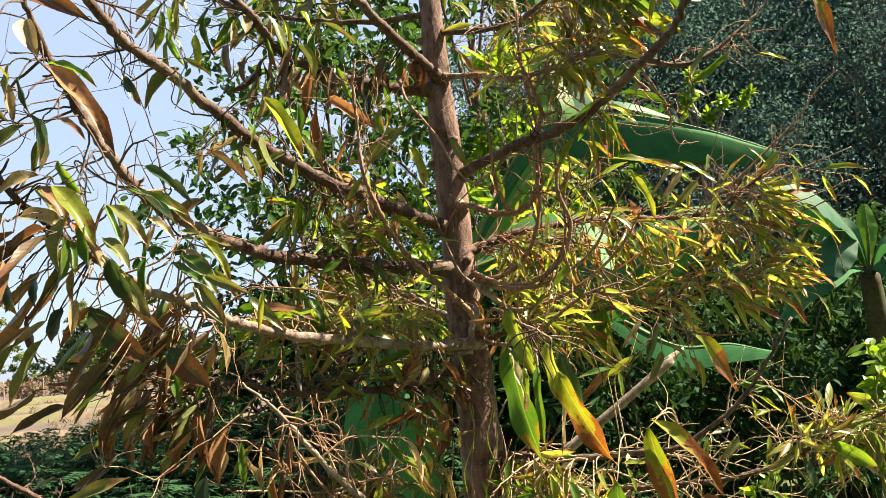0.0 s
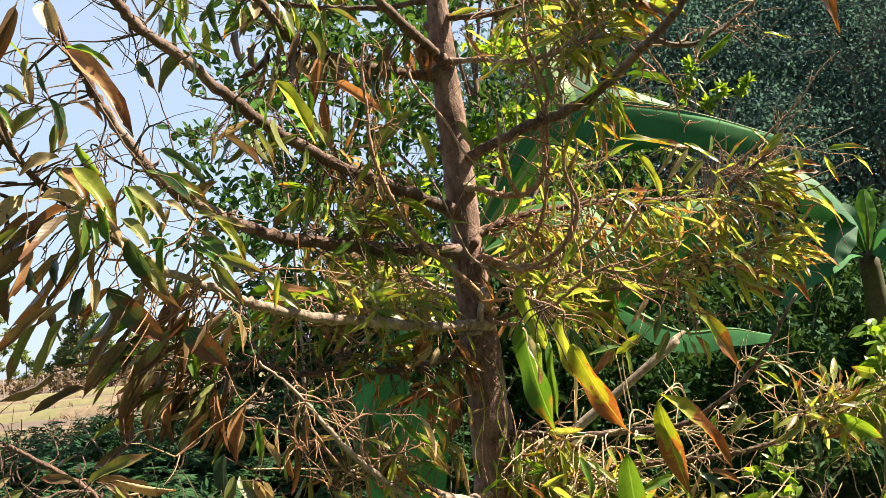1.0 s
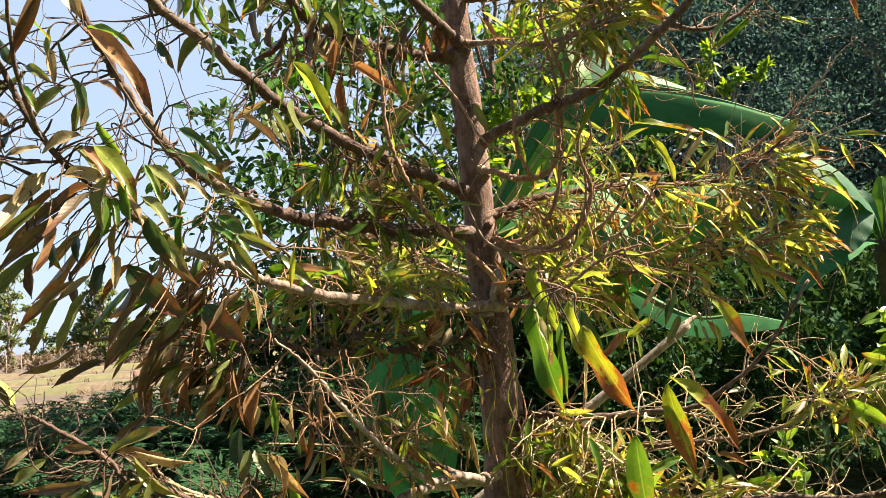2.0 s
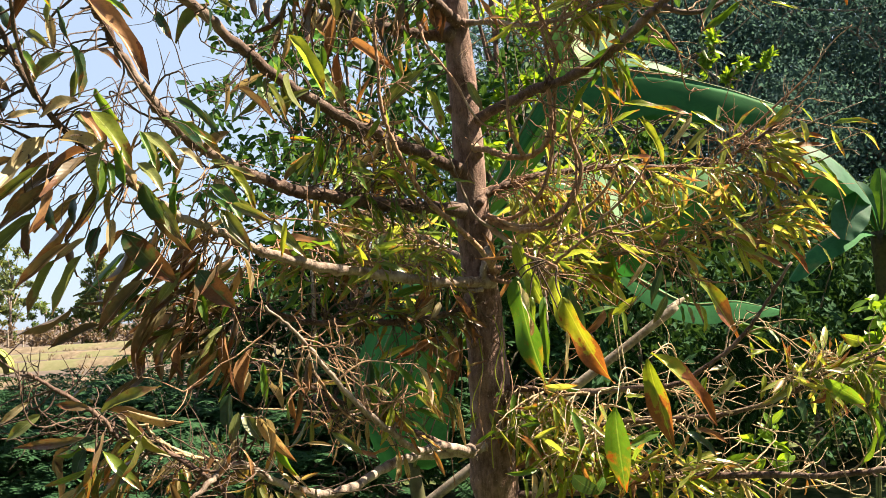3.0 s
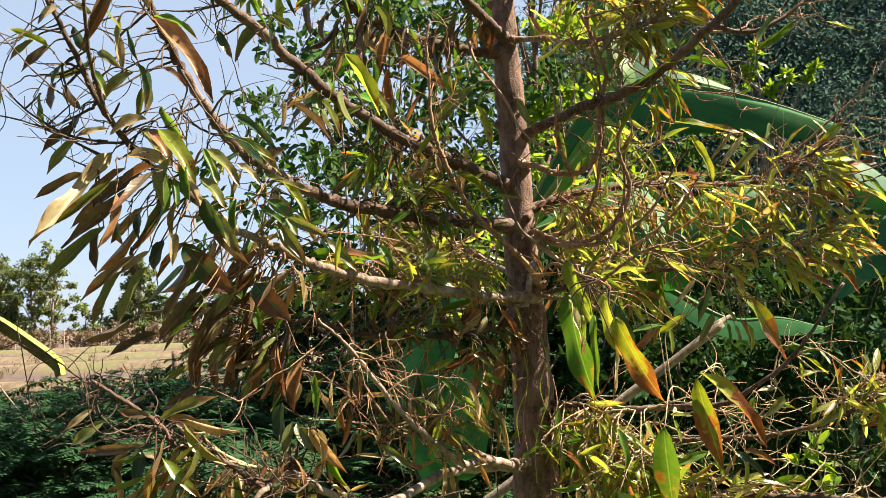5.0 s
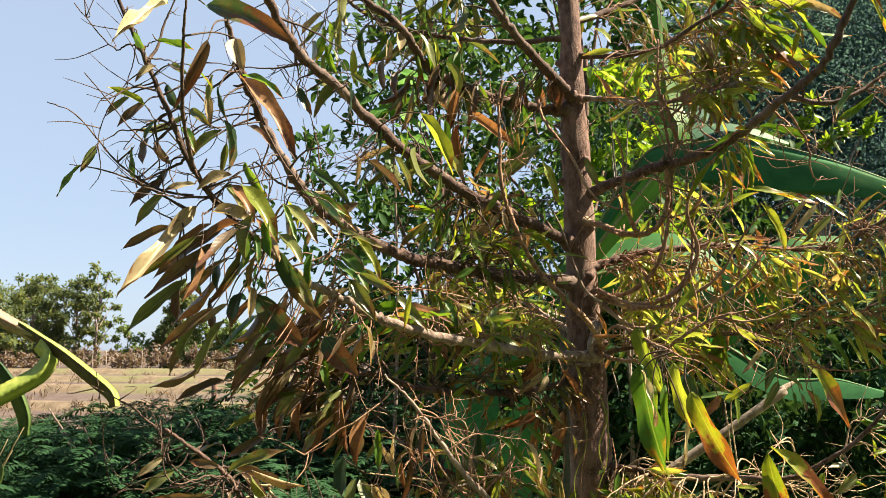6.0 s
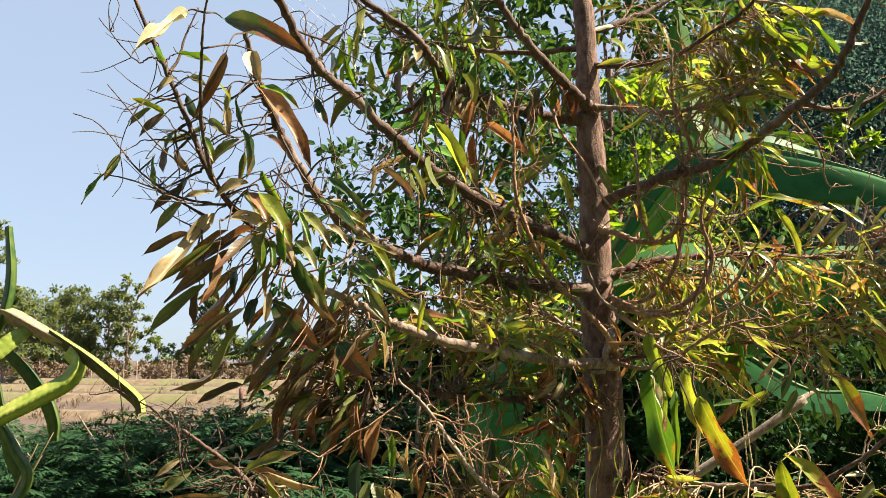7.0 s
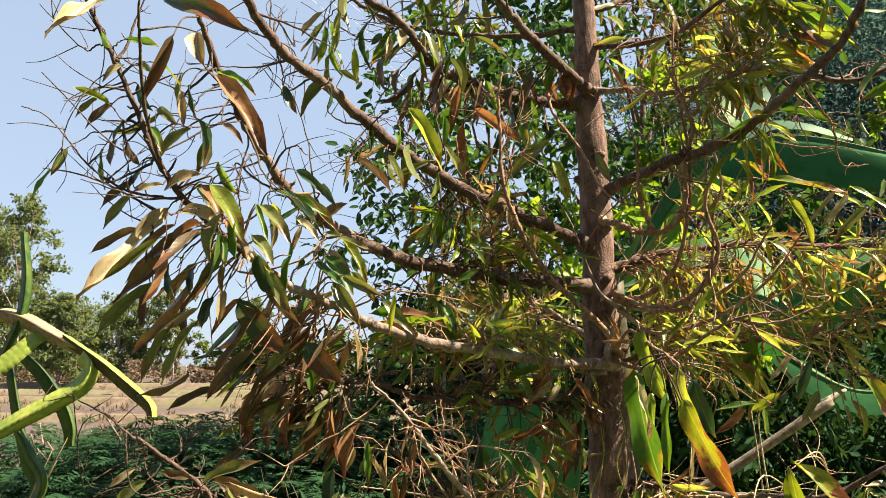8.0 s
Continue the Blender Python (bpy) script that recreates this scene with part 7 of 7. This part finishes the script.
def feathery_bush(x, y, high, wide, fronds, seed, label, mat=HEDGE_GREEN, group="hedge bushes"):
    r = np.random.default_rng(seed)
    ob = thing("hedge_bush", label, "bush", (x, y, 0), group)
    leaves = Soup()
    for i in range(9):
        a = r.uniform(0, 6.28)
        tip = vec((x + wide * 0.6 * math.cos(a), y + wide * 0.6 * math.sin(a), high * r.uniform(0.6, 0.95)))
        wood = Soup()
        tube(wood, spline([(x, y, -0.05), ((x + tip[0]) / 2, (y + tip[1]) / 2, tip[2] * 0.6), tip], 5), np.linspace(0.022, 0.005, 11), 6)
        part("stem", wood, PALE_BARK, ob)
    for i in range(fronds):
        a, e = r.uniform(0, 6.28), r.random() ** 0.7
        rad = wide * math.sqrt(r.random())
        z = high * (0.25 + 0.72 * e) * math.sqrt(max(0.2, 1 - 0.55 * (rad / wide) ** 2))
        frond(leaves, (x + rad * math.cos(a), y + rad * math.sin(a), z), (math.cos(a), math.sin(a) - 0.25, r.uniform(-0.1, 0.7)), r.uniform(0.13, 0.27), seed * 1000 + i)
    for k in range(5):
        leaf_cloud(leaves, (x + r.uniform(-0.5, 0.5) * wide, y + r.uniform(-0.4, 0.4) * wide, high * r.uniform(0.35, 0.6)), (wide * 0.5, wide * 0.5, high * 0.3), 420, 0.1, slim=0.3, seed=seed * 77 + k)
    part("foliage", leaves, mat, ob)
    return ob


for i, (x, y, h, w) in enumerate(((-3.9, 5.6, 1.05, 0.9), (-3.0, 5.2, 1.22, 0.9), (-2.1, 5.3, 1.32, 0.9), (-1.4, 5.6, 1.3, 0.9), (-4.9, 6.2, 1.05, 0.9), (-2.6, 6.6, 1.15, 1.0), (-3.8, 7.2, 1.1, 1.0), (-0.7, 5.4, 1.4, 0.9), (-1.6, 4.4, 0.95, 0.7))):
    feathery_bush(x, y, h, w, 620, 40 + i, "dark green feathery hedge bush in the shade")

broad_tree("leafy_tree", "green broad-leaved tree with sky showing between its leaves", -0.95, 6.0, 4.2, 1.45, 6500, 0.09, BACK_GREEN, 24, 0.045, 0.18, 5, slim=0.45, shape=SMALL_SHAPES[0], bark=BARK, bunch=16, loose=0.09)
broad_tree("leafy_tree", "green broad-leaved tree behind the trunk", 0.4, 7.5, 6.4, 2.0, 8000, 0.12, BACK_GREEN, 20, 0.06, 0.25, 6, slim=0.45, shape=SMALL_SHAPES[1], bark=BARK, bunch=18, loose=0.09)
dark = "tall dense dark green tree, blue haze put in its leaf colour"
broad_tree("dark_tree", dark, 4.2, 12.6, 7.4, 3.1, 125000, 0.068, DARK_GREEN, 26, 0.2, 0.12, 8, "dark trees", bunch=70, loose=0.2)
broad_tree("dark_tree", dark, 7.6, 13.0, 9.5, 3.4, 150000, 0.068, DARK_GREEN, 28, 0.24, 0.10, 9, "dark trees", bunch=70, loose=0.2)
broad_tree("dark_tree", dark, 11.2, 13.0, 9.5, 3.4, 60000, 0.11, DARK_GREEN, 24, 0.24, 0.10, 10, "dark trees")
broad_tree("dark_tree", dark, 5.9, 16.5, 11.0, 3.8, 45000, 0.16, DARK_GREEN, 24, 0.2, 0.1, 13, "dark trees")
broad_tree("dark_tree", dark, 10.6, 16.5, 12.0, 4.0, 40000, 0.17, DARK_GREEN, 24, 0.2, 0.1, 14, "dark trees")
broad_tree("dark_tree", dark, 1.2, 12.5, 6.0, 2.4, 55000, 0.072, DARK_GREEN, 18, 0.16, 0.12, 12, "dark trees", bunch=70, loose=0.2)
for i, (x, y, h, c) in enumerate(((0.2, 5.6, 1.9, 0.9), (1.3, 6.0, 1.9, 1.0), (2.5, 5.8, 1.8, 1.0), (3.6, 6.2, 1.9, 1.1), (4.7, 6.6, 2.0, 1.1), (5.8, 6.6, 2.0, 1.1), (0.8, 7.4, 2.2, 1.1), (2.2, 7.6, 2.3, 1.2), (3.9, 7.8, 2.3, 1.2), (-1.65, 7.0, 2.05, 0.8), (-0.6, 7.0, 2.2, 0.9))):
    broad_tree("shaded_shrub", "dense dark green shrub in the shade", x, y, h, c, 7000, 0.10, HEDGE_GREEN, 12, 0.03, 0.15, 60 + i, "shaded shrubs", slim=0.4, category="shrub")

# unseen trees added behind the camera to block sky light and close the place
for i, (x, y, h) in enumerate(((-8.0, -4.5, 7.5), (-4.0, -5.5, 8.5), (0.5, -6.0, 9.0), (5.0, -5.0, 8.5), (9.0, -3.5, 7.0))):
    broad_tree("sky_block_tree", "unseen leafy tree added behind the camera to block sky light", x, y, h, 3.3, 9000, 0.28, DARK_GREEN, 20, 0.14, 0.06, 80 + i, "orchard trees")

# a bright young shoot in front of the dark trees
shoot = thing("young_shoot_tree", "slender young tree with bright yellow-green shoots", "tree", (2.219, 6.5, 0))
wood, leaves = Soup(), Soup()
for tip in ((2.224, 6.500, 3.699), (2.127, 6.500, 3.496), (2.715, 6.500, 3.468), (2.482, 6.500, 3.433), (2.328, 6.500, 3.309)):
    line = spline([(2.219, 6.5, 0), (2.219, 6.5, 2.1), vec(tip) * 0.5 + vec((2.219, 6.5, 2.65)) * 0.5, vec(tip)], 7)
    tube(wood, line, np.linspace(0.016, 0.003, len(line)), 6)
    for q in range(46):
        at = line[int(rng.uniform(0.89, 1.0) * (len(line) - 1))]
        d = unit(rng.normal(size=3) + (0, 0, 0.5))
        add_leaf(leaves, SMALL_SHAPES[q % 4], at, at + d * rng.uniform(0.055, 0.11), rng.normal(size=3) + (0, -0.6, 0.6), 0.035)
part("stem", wood, PALE_BARK, shoot)
part("foliage", leaves, FRESH, shoot)

for x, y, h, c, n in ((0.494, 5.2, 3.637, 0.6, 1000), (-0.38, 5.0, 2.589, 0.4, 500)):
    broad_tree("sapling", "young sapling with bright green sunlit leaves", x, y, h, c, n, 0.11, FRESH, 9, 0.02, 0.45, int(y * 40 + n), "saplings", slim=0.35, shape=SMALL_SHAPES[0])

# a young broad-leaved tree whose lit leaves stand against the sky
broad = thing("broad_leaved_sapling", "slender sapling with large bright green leaves against the sky", "sapling", (-1.044, 4.8, 0))
wood = Soup()
tube(wood, spline([(-1.044, 4.8, -0.05), (-0.994, 4.82, 1.704), (-1.044, 4.8, 3.409)], 8), np.linspace(0.018, 0.004, 17), 7)
part("stem", wood, PALE_BARK, broad)
blades = np.random.default_rng(61)
for q in range(16):
    a = q * 2.4
    at = vec((-1.044, 4.8, 3.409 - 0.035 * q))
    d = unit((math.cos(a), 0.6 * math.sin(a), blades.uniform(-0.5, 0.3)))
    sp = Soup()
    tube(sp, [at, at + d * 0.06], [0.003, 0.002], 5)
    add_leaf(sp, SHAPES[q % 4], at + d * 0.05, at + d * blades.uniform(0.20, 0.30), (0.3 * math.cos(a), -0.6, 0.7), 0.12)
    part("leaf", sp, BANANA_YOUNG, broad)

# ---- banana plants ----
def banana_leaf(plant, mat, width, hang, *points, tear=0, seed=1, roll=(0, 0, 1), stalk=0.0):
    """One banana leaf: a midrib through the points and a ribbed blade whose halves hang at an angle from it."""
    r = np.random.default_rng(seed)
    line = spline(points, 8)
    k = len(line)
    tan = np.gradient(line, axis=0)
    sp = Soup()
    v, uv = [], []
    cols = 5
    for i in range(k):
        s = i / (k - 1)
        w = width * 0.5 * max(0.01, math.sin(math.pi * (0.06 + 0.915 * s) ** 0.8)) ** 0.5 * (min(1.0, 0.08 + s / stalk) if stalk else 1.0)
        t = unit(tan[i])
        side = unit(np.cross(t, roll))
        up = np.cross(side, t)
        for j in range(-cols, cols + 1):
            q = j / cols
            a = radians(hang) * (0.86 + 0.14 * abs(q))
            drop = abs(q) * w
            rip = 0.012 * width * math.sin(i * 0.9 + seed + q) * abs(q)
            v.append(line[i] + side * math.copysign(drop * math.cos(a), q) - up * (drop * math.sin(a)) + up * rip)
            uv.append((s, (q + 1) / 2))
    c = 2 * cols + 1
    torn = set(int(a) for a in r.integers(2, k - 2, tear)) if tear else set()
    faces = []
    for i in range(k - 1):
        for j in range(c - 1):
            if i in torn and (j < 3 or j > c - 5):
                continue
            a = i * c + j
            faces.append((a, a + 1, a + c + 1, a + c))
    sp.add(v, faces, uv)
    leaf = part("leaf", sp, mat, plant)
    rib = Soup()
    tube(rib, line - (0, 0, 0.004), np.linspace(0.009, 0.002, k), 6)
    part("midrib", rib, STALK, leaf)
    return leaf


def banana_plant(x, y, crown, r, label):
    plant = thing("banana_plant", label, "banana plant", (x, y, 0), "banana plants")
    sp = Soup()
    line = spline([(x, y, -0.05), (x + 0.03, y, crown * 0.5), (x, y, crown)], 8)
    tube(sp, line, np.linspace(r, r * 0.6, len(line)), 12, 0.04)
    part("pseudostem", sp, BANANA_STEM, plant)
    return plant


xb = 0.07
banana = banana_plant(xb, 4.0, 1.95, 0.085, "banana plant with broad dark green arching leaves")
crown_at = (xb, 4.0, 1.9)
banana_leaf(banana, BANANA, 0.52, 82, crown_at, (0.452, 3.9, 2.529), (0.707, 3.8, 2.581), (0.953, 3.75, 2.578), (1.289, 3.7, 2.465), (1.641, 3.7, 2.318), seed=2, stalk=0.6)
banana_leaf(banana, BANANA_MID, 0.44, 34, crown_at, (0.631, 4.1, 2.036), (0.79, 3.9, 1.763), (1.004, 3.85, 1.868), (1.248, 3.9, 2.005), (1.48, 4.0, 2.088), seed=4, roll=(0.0, -1, 0.1))
banana_leaf(banana, BANANA_PALE, 0.20, 30, crown_at, (0.607, 4.4, 2.68), (0.909, 4.5, 2.871), (1.145, 4.5, 2.858), (1.386, 4.5, 2.751), seed=5, roll=(0, -0.3, 1))
banana_leaf(banana, BANANA, 0.24, 30, (0.852, 4.1, 1.592), (1.131, 4.0, 1.414), (1.372, 3.95, 1.404), (1.566, 3.9, 1.348), seed=6, roll=(0, -0.6, 1))
banana_leaf(banana, BANANA_YOUNG, 0.20, 14, crown_at, (0.648, 4.1, 2.627), (0.652, 4.15, 2.899), (0.63, 4.2, 3.251), (0.613, 4.2, 3.557), seed=7, roll=(0.3, -1, 0.1), tear=3)
banana_leaf(banana, BANANA_PALE, 0.26, 25, crown_at, (0.689, 4.400, 2.673), (0.790, 4.500, 2.865), (0.880, 4.600, 3.031), (1.009, 4.700, 3.163), seed=9, roll=(-0.4, -0.7, 0.4), stalk=0.4)
xs = -0.305
sucker = banana_plant(xs, 3.6, 0.75, 0.05, "young banana sucker with upright dark leaves")
low_at = (xs, 3.6, 0.72)
banana_leaf(sucker, BANANA, 0.26, 12, low_at, (-0.265, 3.5, 0.826), (-0.199, 3.45, 1.072), (-0.104, 3.4, 1.336), seed=12, roll=(0.1, -1, 0.1))
banana_leaf(sucker, BANANA, 0.30, 18, low_at, (-0.363, 3.6, 0.813), (-0.439, 3.6, 1.173), (-0.31, 3.6, 1.471), (-0.197, 3.6, 1.566), seed=13, roll=(-0.3, -1, 0.2))
second = banana_plant(2.675, 5.0, 1.778, 0.10, "banana plant with a brown stem and rounded paddle leaves")
tuft = (2.675, 5.0, 1.728)
banana_leaf(second, BANANA_YOUNG, 0.185, 8, tuft, (2.676, 4.960, 1.868), (2.677, 4.940, 1.968), (2.674, 4.930, 2.054), (2.678, 4.930, 2.175), seed=14, roll=(0.1, -1, 0.1), stalk=0.75)
banana_leaf(second, BANANA_PALE, 0.27, 20, tuft, (2.581, 4.900, 1.920), (2.478, 4.800, 2.017), (2.380, 4.700, 1.921), (2.314, 4.660, 1.812), (2.277, 4.640, 1.718), seed=16, roll=(-0.3, -1, 0.15), stalk=0.75)
banana_leaf(second, BANANA_PALE, 0.42, 64, tuft, (2.582, 4.900, 1.927), (2.484, 4.800, 2.031), (2.343, 4.700, 2.155), (2.181, 4.600, 2.249), (2.018, 4.550, 2.316), (1.868, 4.500, 2.340), seed=15, stalk=0.6)
banana_leaf(second, BANANA, 0.30, 42, tuft, (2.497, 4.900, 1.791), (2.286, 4.800, 1.758), (2.072, 4.700, 1.655), (1.907, 4.600, 1.497), seed=18, stalk=0.6)
banana_leaf(second, BANANA_PALE, 0.30, 40, tuft, (2.716, 4.900, 1.915), (2.774, 4.800, 1.986), (2.866, 4.700, 1.945), (2.915, 4.600, 1.791), seed=17, tear=2, stalk=0.5)
banana_leaf(second, BANANA, 0.34, 38, tuft, (2.685, 4.850, 1.797), (2.761, 4.750, 1.752), (2.815, 4.650, 1.602), (2.818, 4.600, 1.399), seed=19, tear=2, stalk=0.5)

# ---- climbing cactus, prop and shrubs near the tree ----
def cactus_stem(plant, mat, r, *points, turn=0.3, label="", under=None):
    """A three-ribbed stem with scalloped, wavy ribs."""
    line = spline(points, 44)
    k = len(line)
    tan = np.gradient(line, axis=0)
    side = unit(np.cross(unit(tan[0]), (0.1, 1, 0.2)))
    v, f = [], []
    run = np.concatenate([[0], np.cumsum(np.linalg.norm(np.diff(line, axis=0), axis=1))])
    for i in range(k):
        t = unit(tan[i])
        side = unit(side - t * side.dot(t))
        up = np.cross(t, side)
        taper = 0.35 + 0.65 * math.sin(math.pi * min(0.93, max(0.12, i / (k - 1)))) ** 0.4
        scallop = 0.98 + 0.05 * abs(math.sin(run[i] * math.pi / 0.028)) ** 0.7
        for j in range(9):
            a = turn + j * 2 * math.pi / 9
            rr = r * taper * (scallop * 1.08 if j % 3 == 0 else 0.50 * (1 + 0.05 * (scallop - 1)))
            v.append(line[i] + side * rr * math.cos(a) + up * rr * math.sin(a))
    for i in range(k - 1):
        for j in range(9):
            a, b = i * 9 + j, i * 9 + (j + 1) % 9
            f.append((a, b, b + 9, a + 9))
    f.append(tuple(range(9))[::-1])
    f.append(tuple(range((k - 1) * 9, k * 9)))
    sp = Soup()
    sp.add(v, f)
    ob = part("stem", sp, mat, plant, label)
    if under:   # shade of the underside, put in as a darker skin between two ribs
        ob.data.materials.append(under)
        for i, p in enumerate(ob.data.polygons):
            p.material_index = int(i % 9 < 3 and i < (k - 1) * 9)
    return ob


cx = (-2.58, 3.0, 0.96)
cactus = thing("climbing_cactus", "climbing cactus with arching yellow-green three-ribbed stems", "cactus", (cx[0], 3.0, 0))
cactus_stem(cactus, CACTUS_WOODY, 0.040, (cx[0] - 0.05, 3.05, 0.0), (cx[0] - 0.06, 3.05, 0.7), (-2.829, 3.05, 1.379), (-2.764, 3.03, 1.737), (-2.567, 3.0, 1.745), (-2.377, 2.98, 1.67), (-2.233, 2.98, 1.603), turn=1.1, label="grey-brown woody main stem")
cactus_stem(cactus, CACTUS, 0.030, (-2.306, 2.98, 1.653), (-2.1, 2.95, 1.545), (-1.935, 2.93, 1.441), (-1.839, 2.93, 1.368), (-1.818, 2.93, 1.314), turn=0.75, under=CACTUS_SHADE)
cactus_stem(cactus, CACTUS, 0.043, (-2.196, 2.970, 1.573), (-2.140, 2.950, 1.519), (-2.169, 2.930, 1.443), (-2.274, 2.900, 1.375), (-2.383, 2.870, 1.314), (-2.504, 2.840, 1.247), (-2.663, 2.820, 1.183), turn=0.52)
cactus_stem(cactus, CACTUS, 0.042, (-2.424, 3.000, 1.665), (-2.459, 2.960, 1.622), (-2.520, 2.920, 1.550), (-2.607, 2.880, 1.472), (-2.683, 2.860, 1.405), turn=0.52)
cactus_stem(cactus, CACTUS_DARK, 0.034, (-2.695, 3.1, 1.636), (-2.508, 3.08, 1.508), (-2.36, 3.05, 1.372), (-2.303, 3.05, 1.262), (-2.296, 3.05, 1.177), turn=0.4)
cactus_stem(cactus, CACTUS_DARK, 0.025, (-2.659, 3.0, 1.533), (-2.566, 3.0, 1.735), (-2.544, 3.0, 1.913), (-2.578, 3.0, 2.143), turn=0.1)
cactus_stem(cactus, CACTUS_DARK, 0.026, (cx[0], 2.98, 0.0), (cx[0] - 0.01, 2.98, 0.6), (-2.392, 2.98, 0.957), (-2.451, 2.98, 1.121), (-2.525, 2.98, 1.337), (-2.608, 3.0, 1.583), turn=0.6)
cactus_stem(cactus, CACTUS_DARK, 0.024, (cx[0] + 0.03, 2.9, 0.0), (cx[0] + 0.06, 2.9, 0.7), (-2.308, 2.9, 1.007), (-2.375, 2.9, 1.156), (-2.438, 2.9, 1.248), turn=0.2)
sp = Soup()
for tip in ((-2.278, 2.95, 1.129), (-2.233, 2.95, 1.224), (-2.303, 2.95, 1.175), (-2.354, 2.95, 1.08)):
    tube(sp, spline([(cx[0], 2.95, 0.0), (cx[0] + 0.03, 2.95, 0.6), tip], 6), np.linspace(0.004, 0.0015, 13), 5)
tagged(part("dry_stalks", sp, LEAF_DRY), "thin dry grass stalks beside the cactus", "grass", kind="stuff")

# the wooden prop that leans behind the tree
sp = Soup()
line = spline([(-1.484, 2.200, -0.020), (-0.438, 2.200, 0.707), (0.52, 2.200, 1.366), (0.60, 2.21, 1.428), (0.66, 2.23, 1.462)], 8)
tube(sp, line, np.interp(np.linspace(0, 1, len(line)), [0, 0.72, 1], [0.0165, 0.0115, 0.004]) * (1 + 0.05 * np.sin(np.arange(len(line)) * 1.9)), 10, 0.06)
tagged(part("wooden_prop", sp, OLD_WOOD), "weathered grey-brown stick leaning behind the tree", "stick")


def citrus_shrub(x, y, tips, label, count=20, leaf=0.08):
    ob = thing("citrus_shrub", label, "shrub", (x, y, 0), "citrus shrubs")
    leaves = Soup()
    for tip in tips:
        t = vec(tip)
        line = spline([(x, y, 0), (x * 0.8 + t[0] * 0.2 + rng.uniform(-0.04, 0.04), y + rng.uniform(-0.05, 0.05), t[2] * 0.5), t - (rng.uniform(-0.06, 0.06), 0, 0.16), t], 7)
        wood = Soup()
        tube(wood, line, np.linspace(0.006, 0.0018, len(line)), 6)
        part("stem", wood, STALK, ob)
        for q in range(count):
            at = line[int(rng.uniform(0.62, 1.0) * (len(line) - 1))]
            d = unit(rng.normal(size=3) * (1, 1, 0.7) + (0, 0, 0.45))
            add_leaf(leaves, SMALL_SHAPES[q % 4], at, at + d * leaf * rng.uniform(0.6, 1.2), rng.normal(size=3) * 0.7 + (0, -0.6, 0.7), leaf * 0.42)
    part("foliage", leaves, FRESH, ob)
    return ob


citrus_shrub(1.41, 2.7, ((1.402, 2.7, 1.423), (1.422, 2.7, 1.306), (1.481, 2.7, 1.377), (1.502, 2.7, 1.26), (1.459, 2.75, 1.184)), "citrus shrub with glossy bright green leaves")
citrus_shrub(1.083, 2.8, ((1.078, 2.8, 1.036), (1.018, 2.8, 0.964), (1.135, 2.8, 0.954)), "small citrus shrub with fresh green leaves", 14, 0.065)

# small white leaf-shaped flecks on the branches
for at, size in (((0.249, 1.79, 1.235), 0.020), ((0.341, 1.95, 1.713), 0.016)):
    sp = Soup()
    add_leaf(sp, SHAPES[2], vec(at) - (size, 0, 0), vec(at) + (size, 0, 0.004), (0.1, -0.8, 0.6), size * 0.9)
    tagged(part("white_petal", sp, WHITE_FLECK), "small pale fleck on a twig", "petal", "petals")
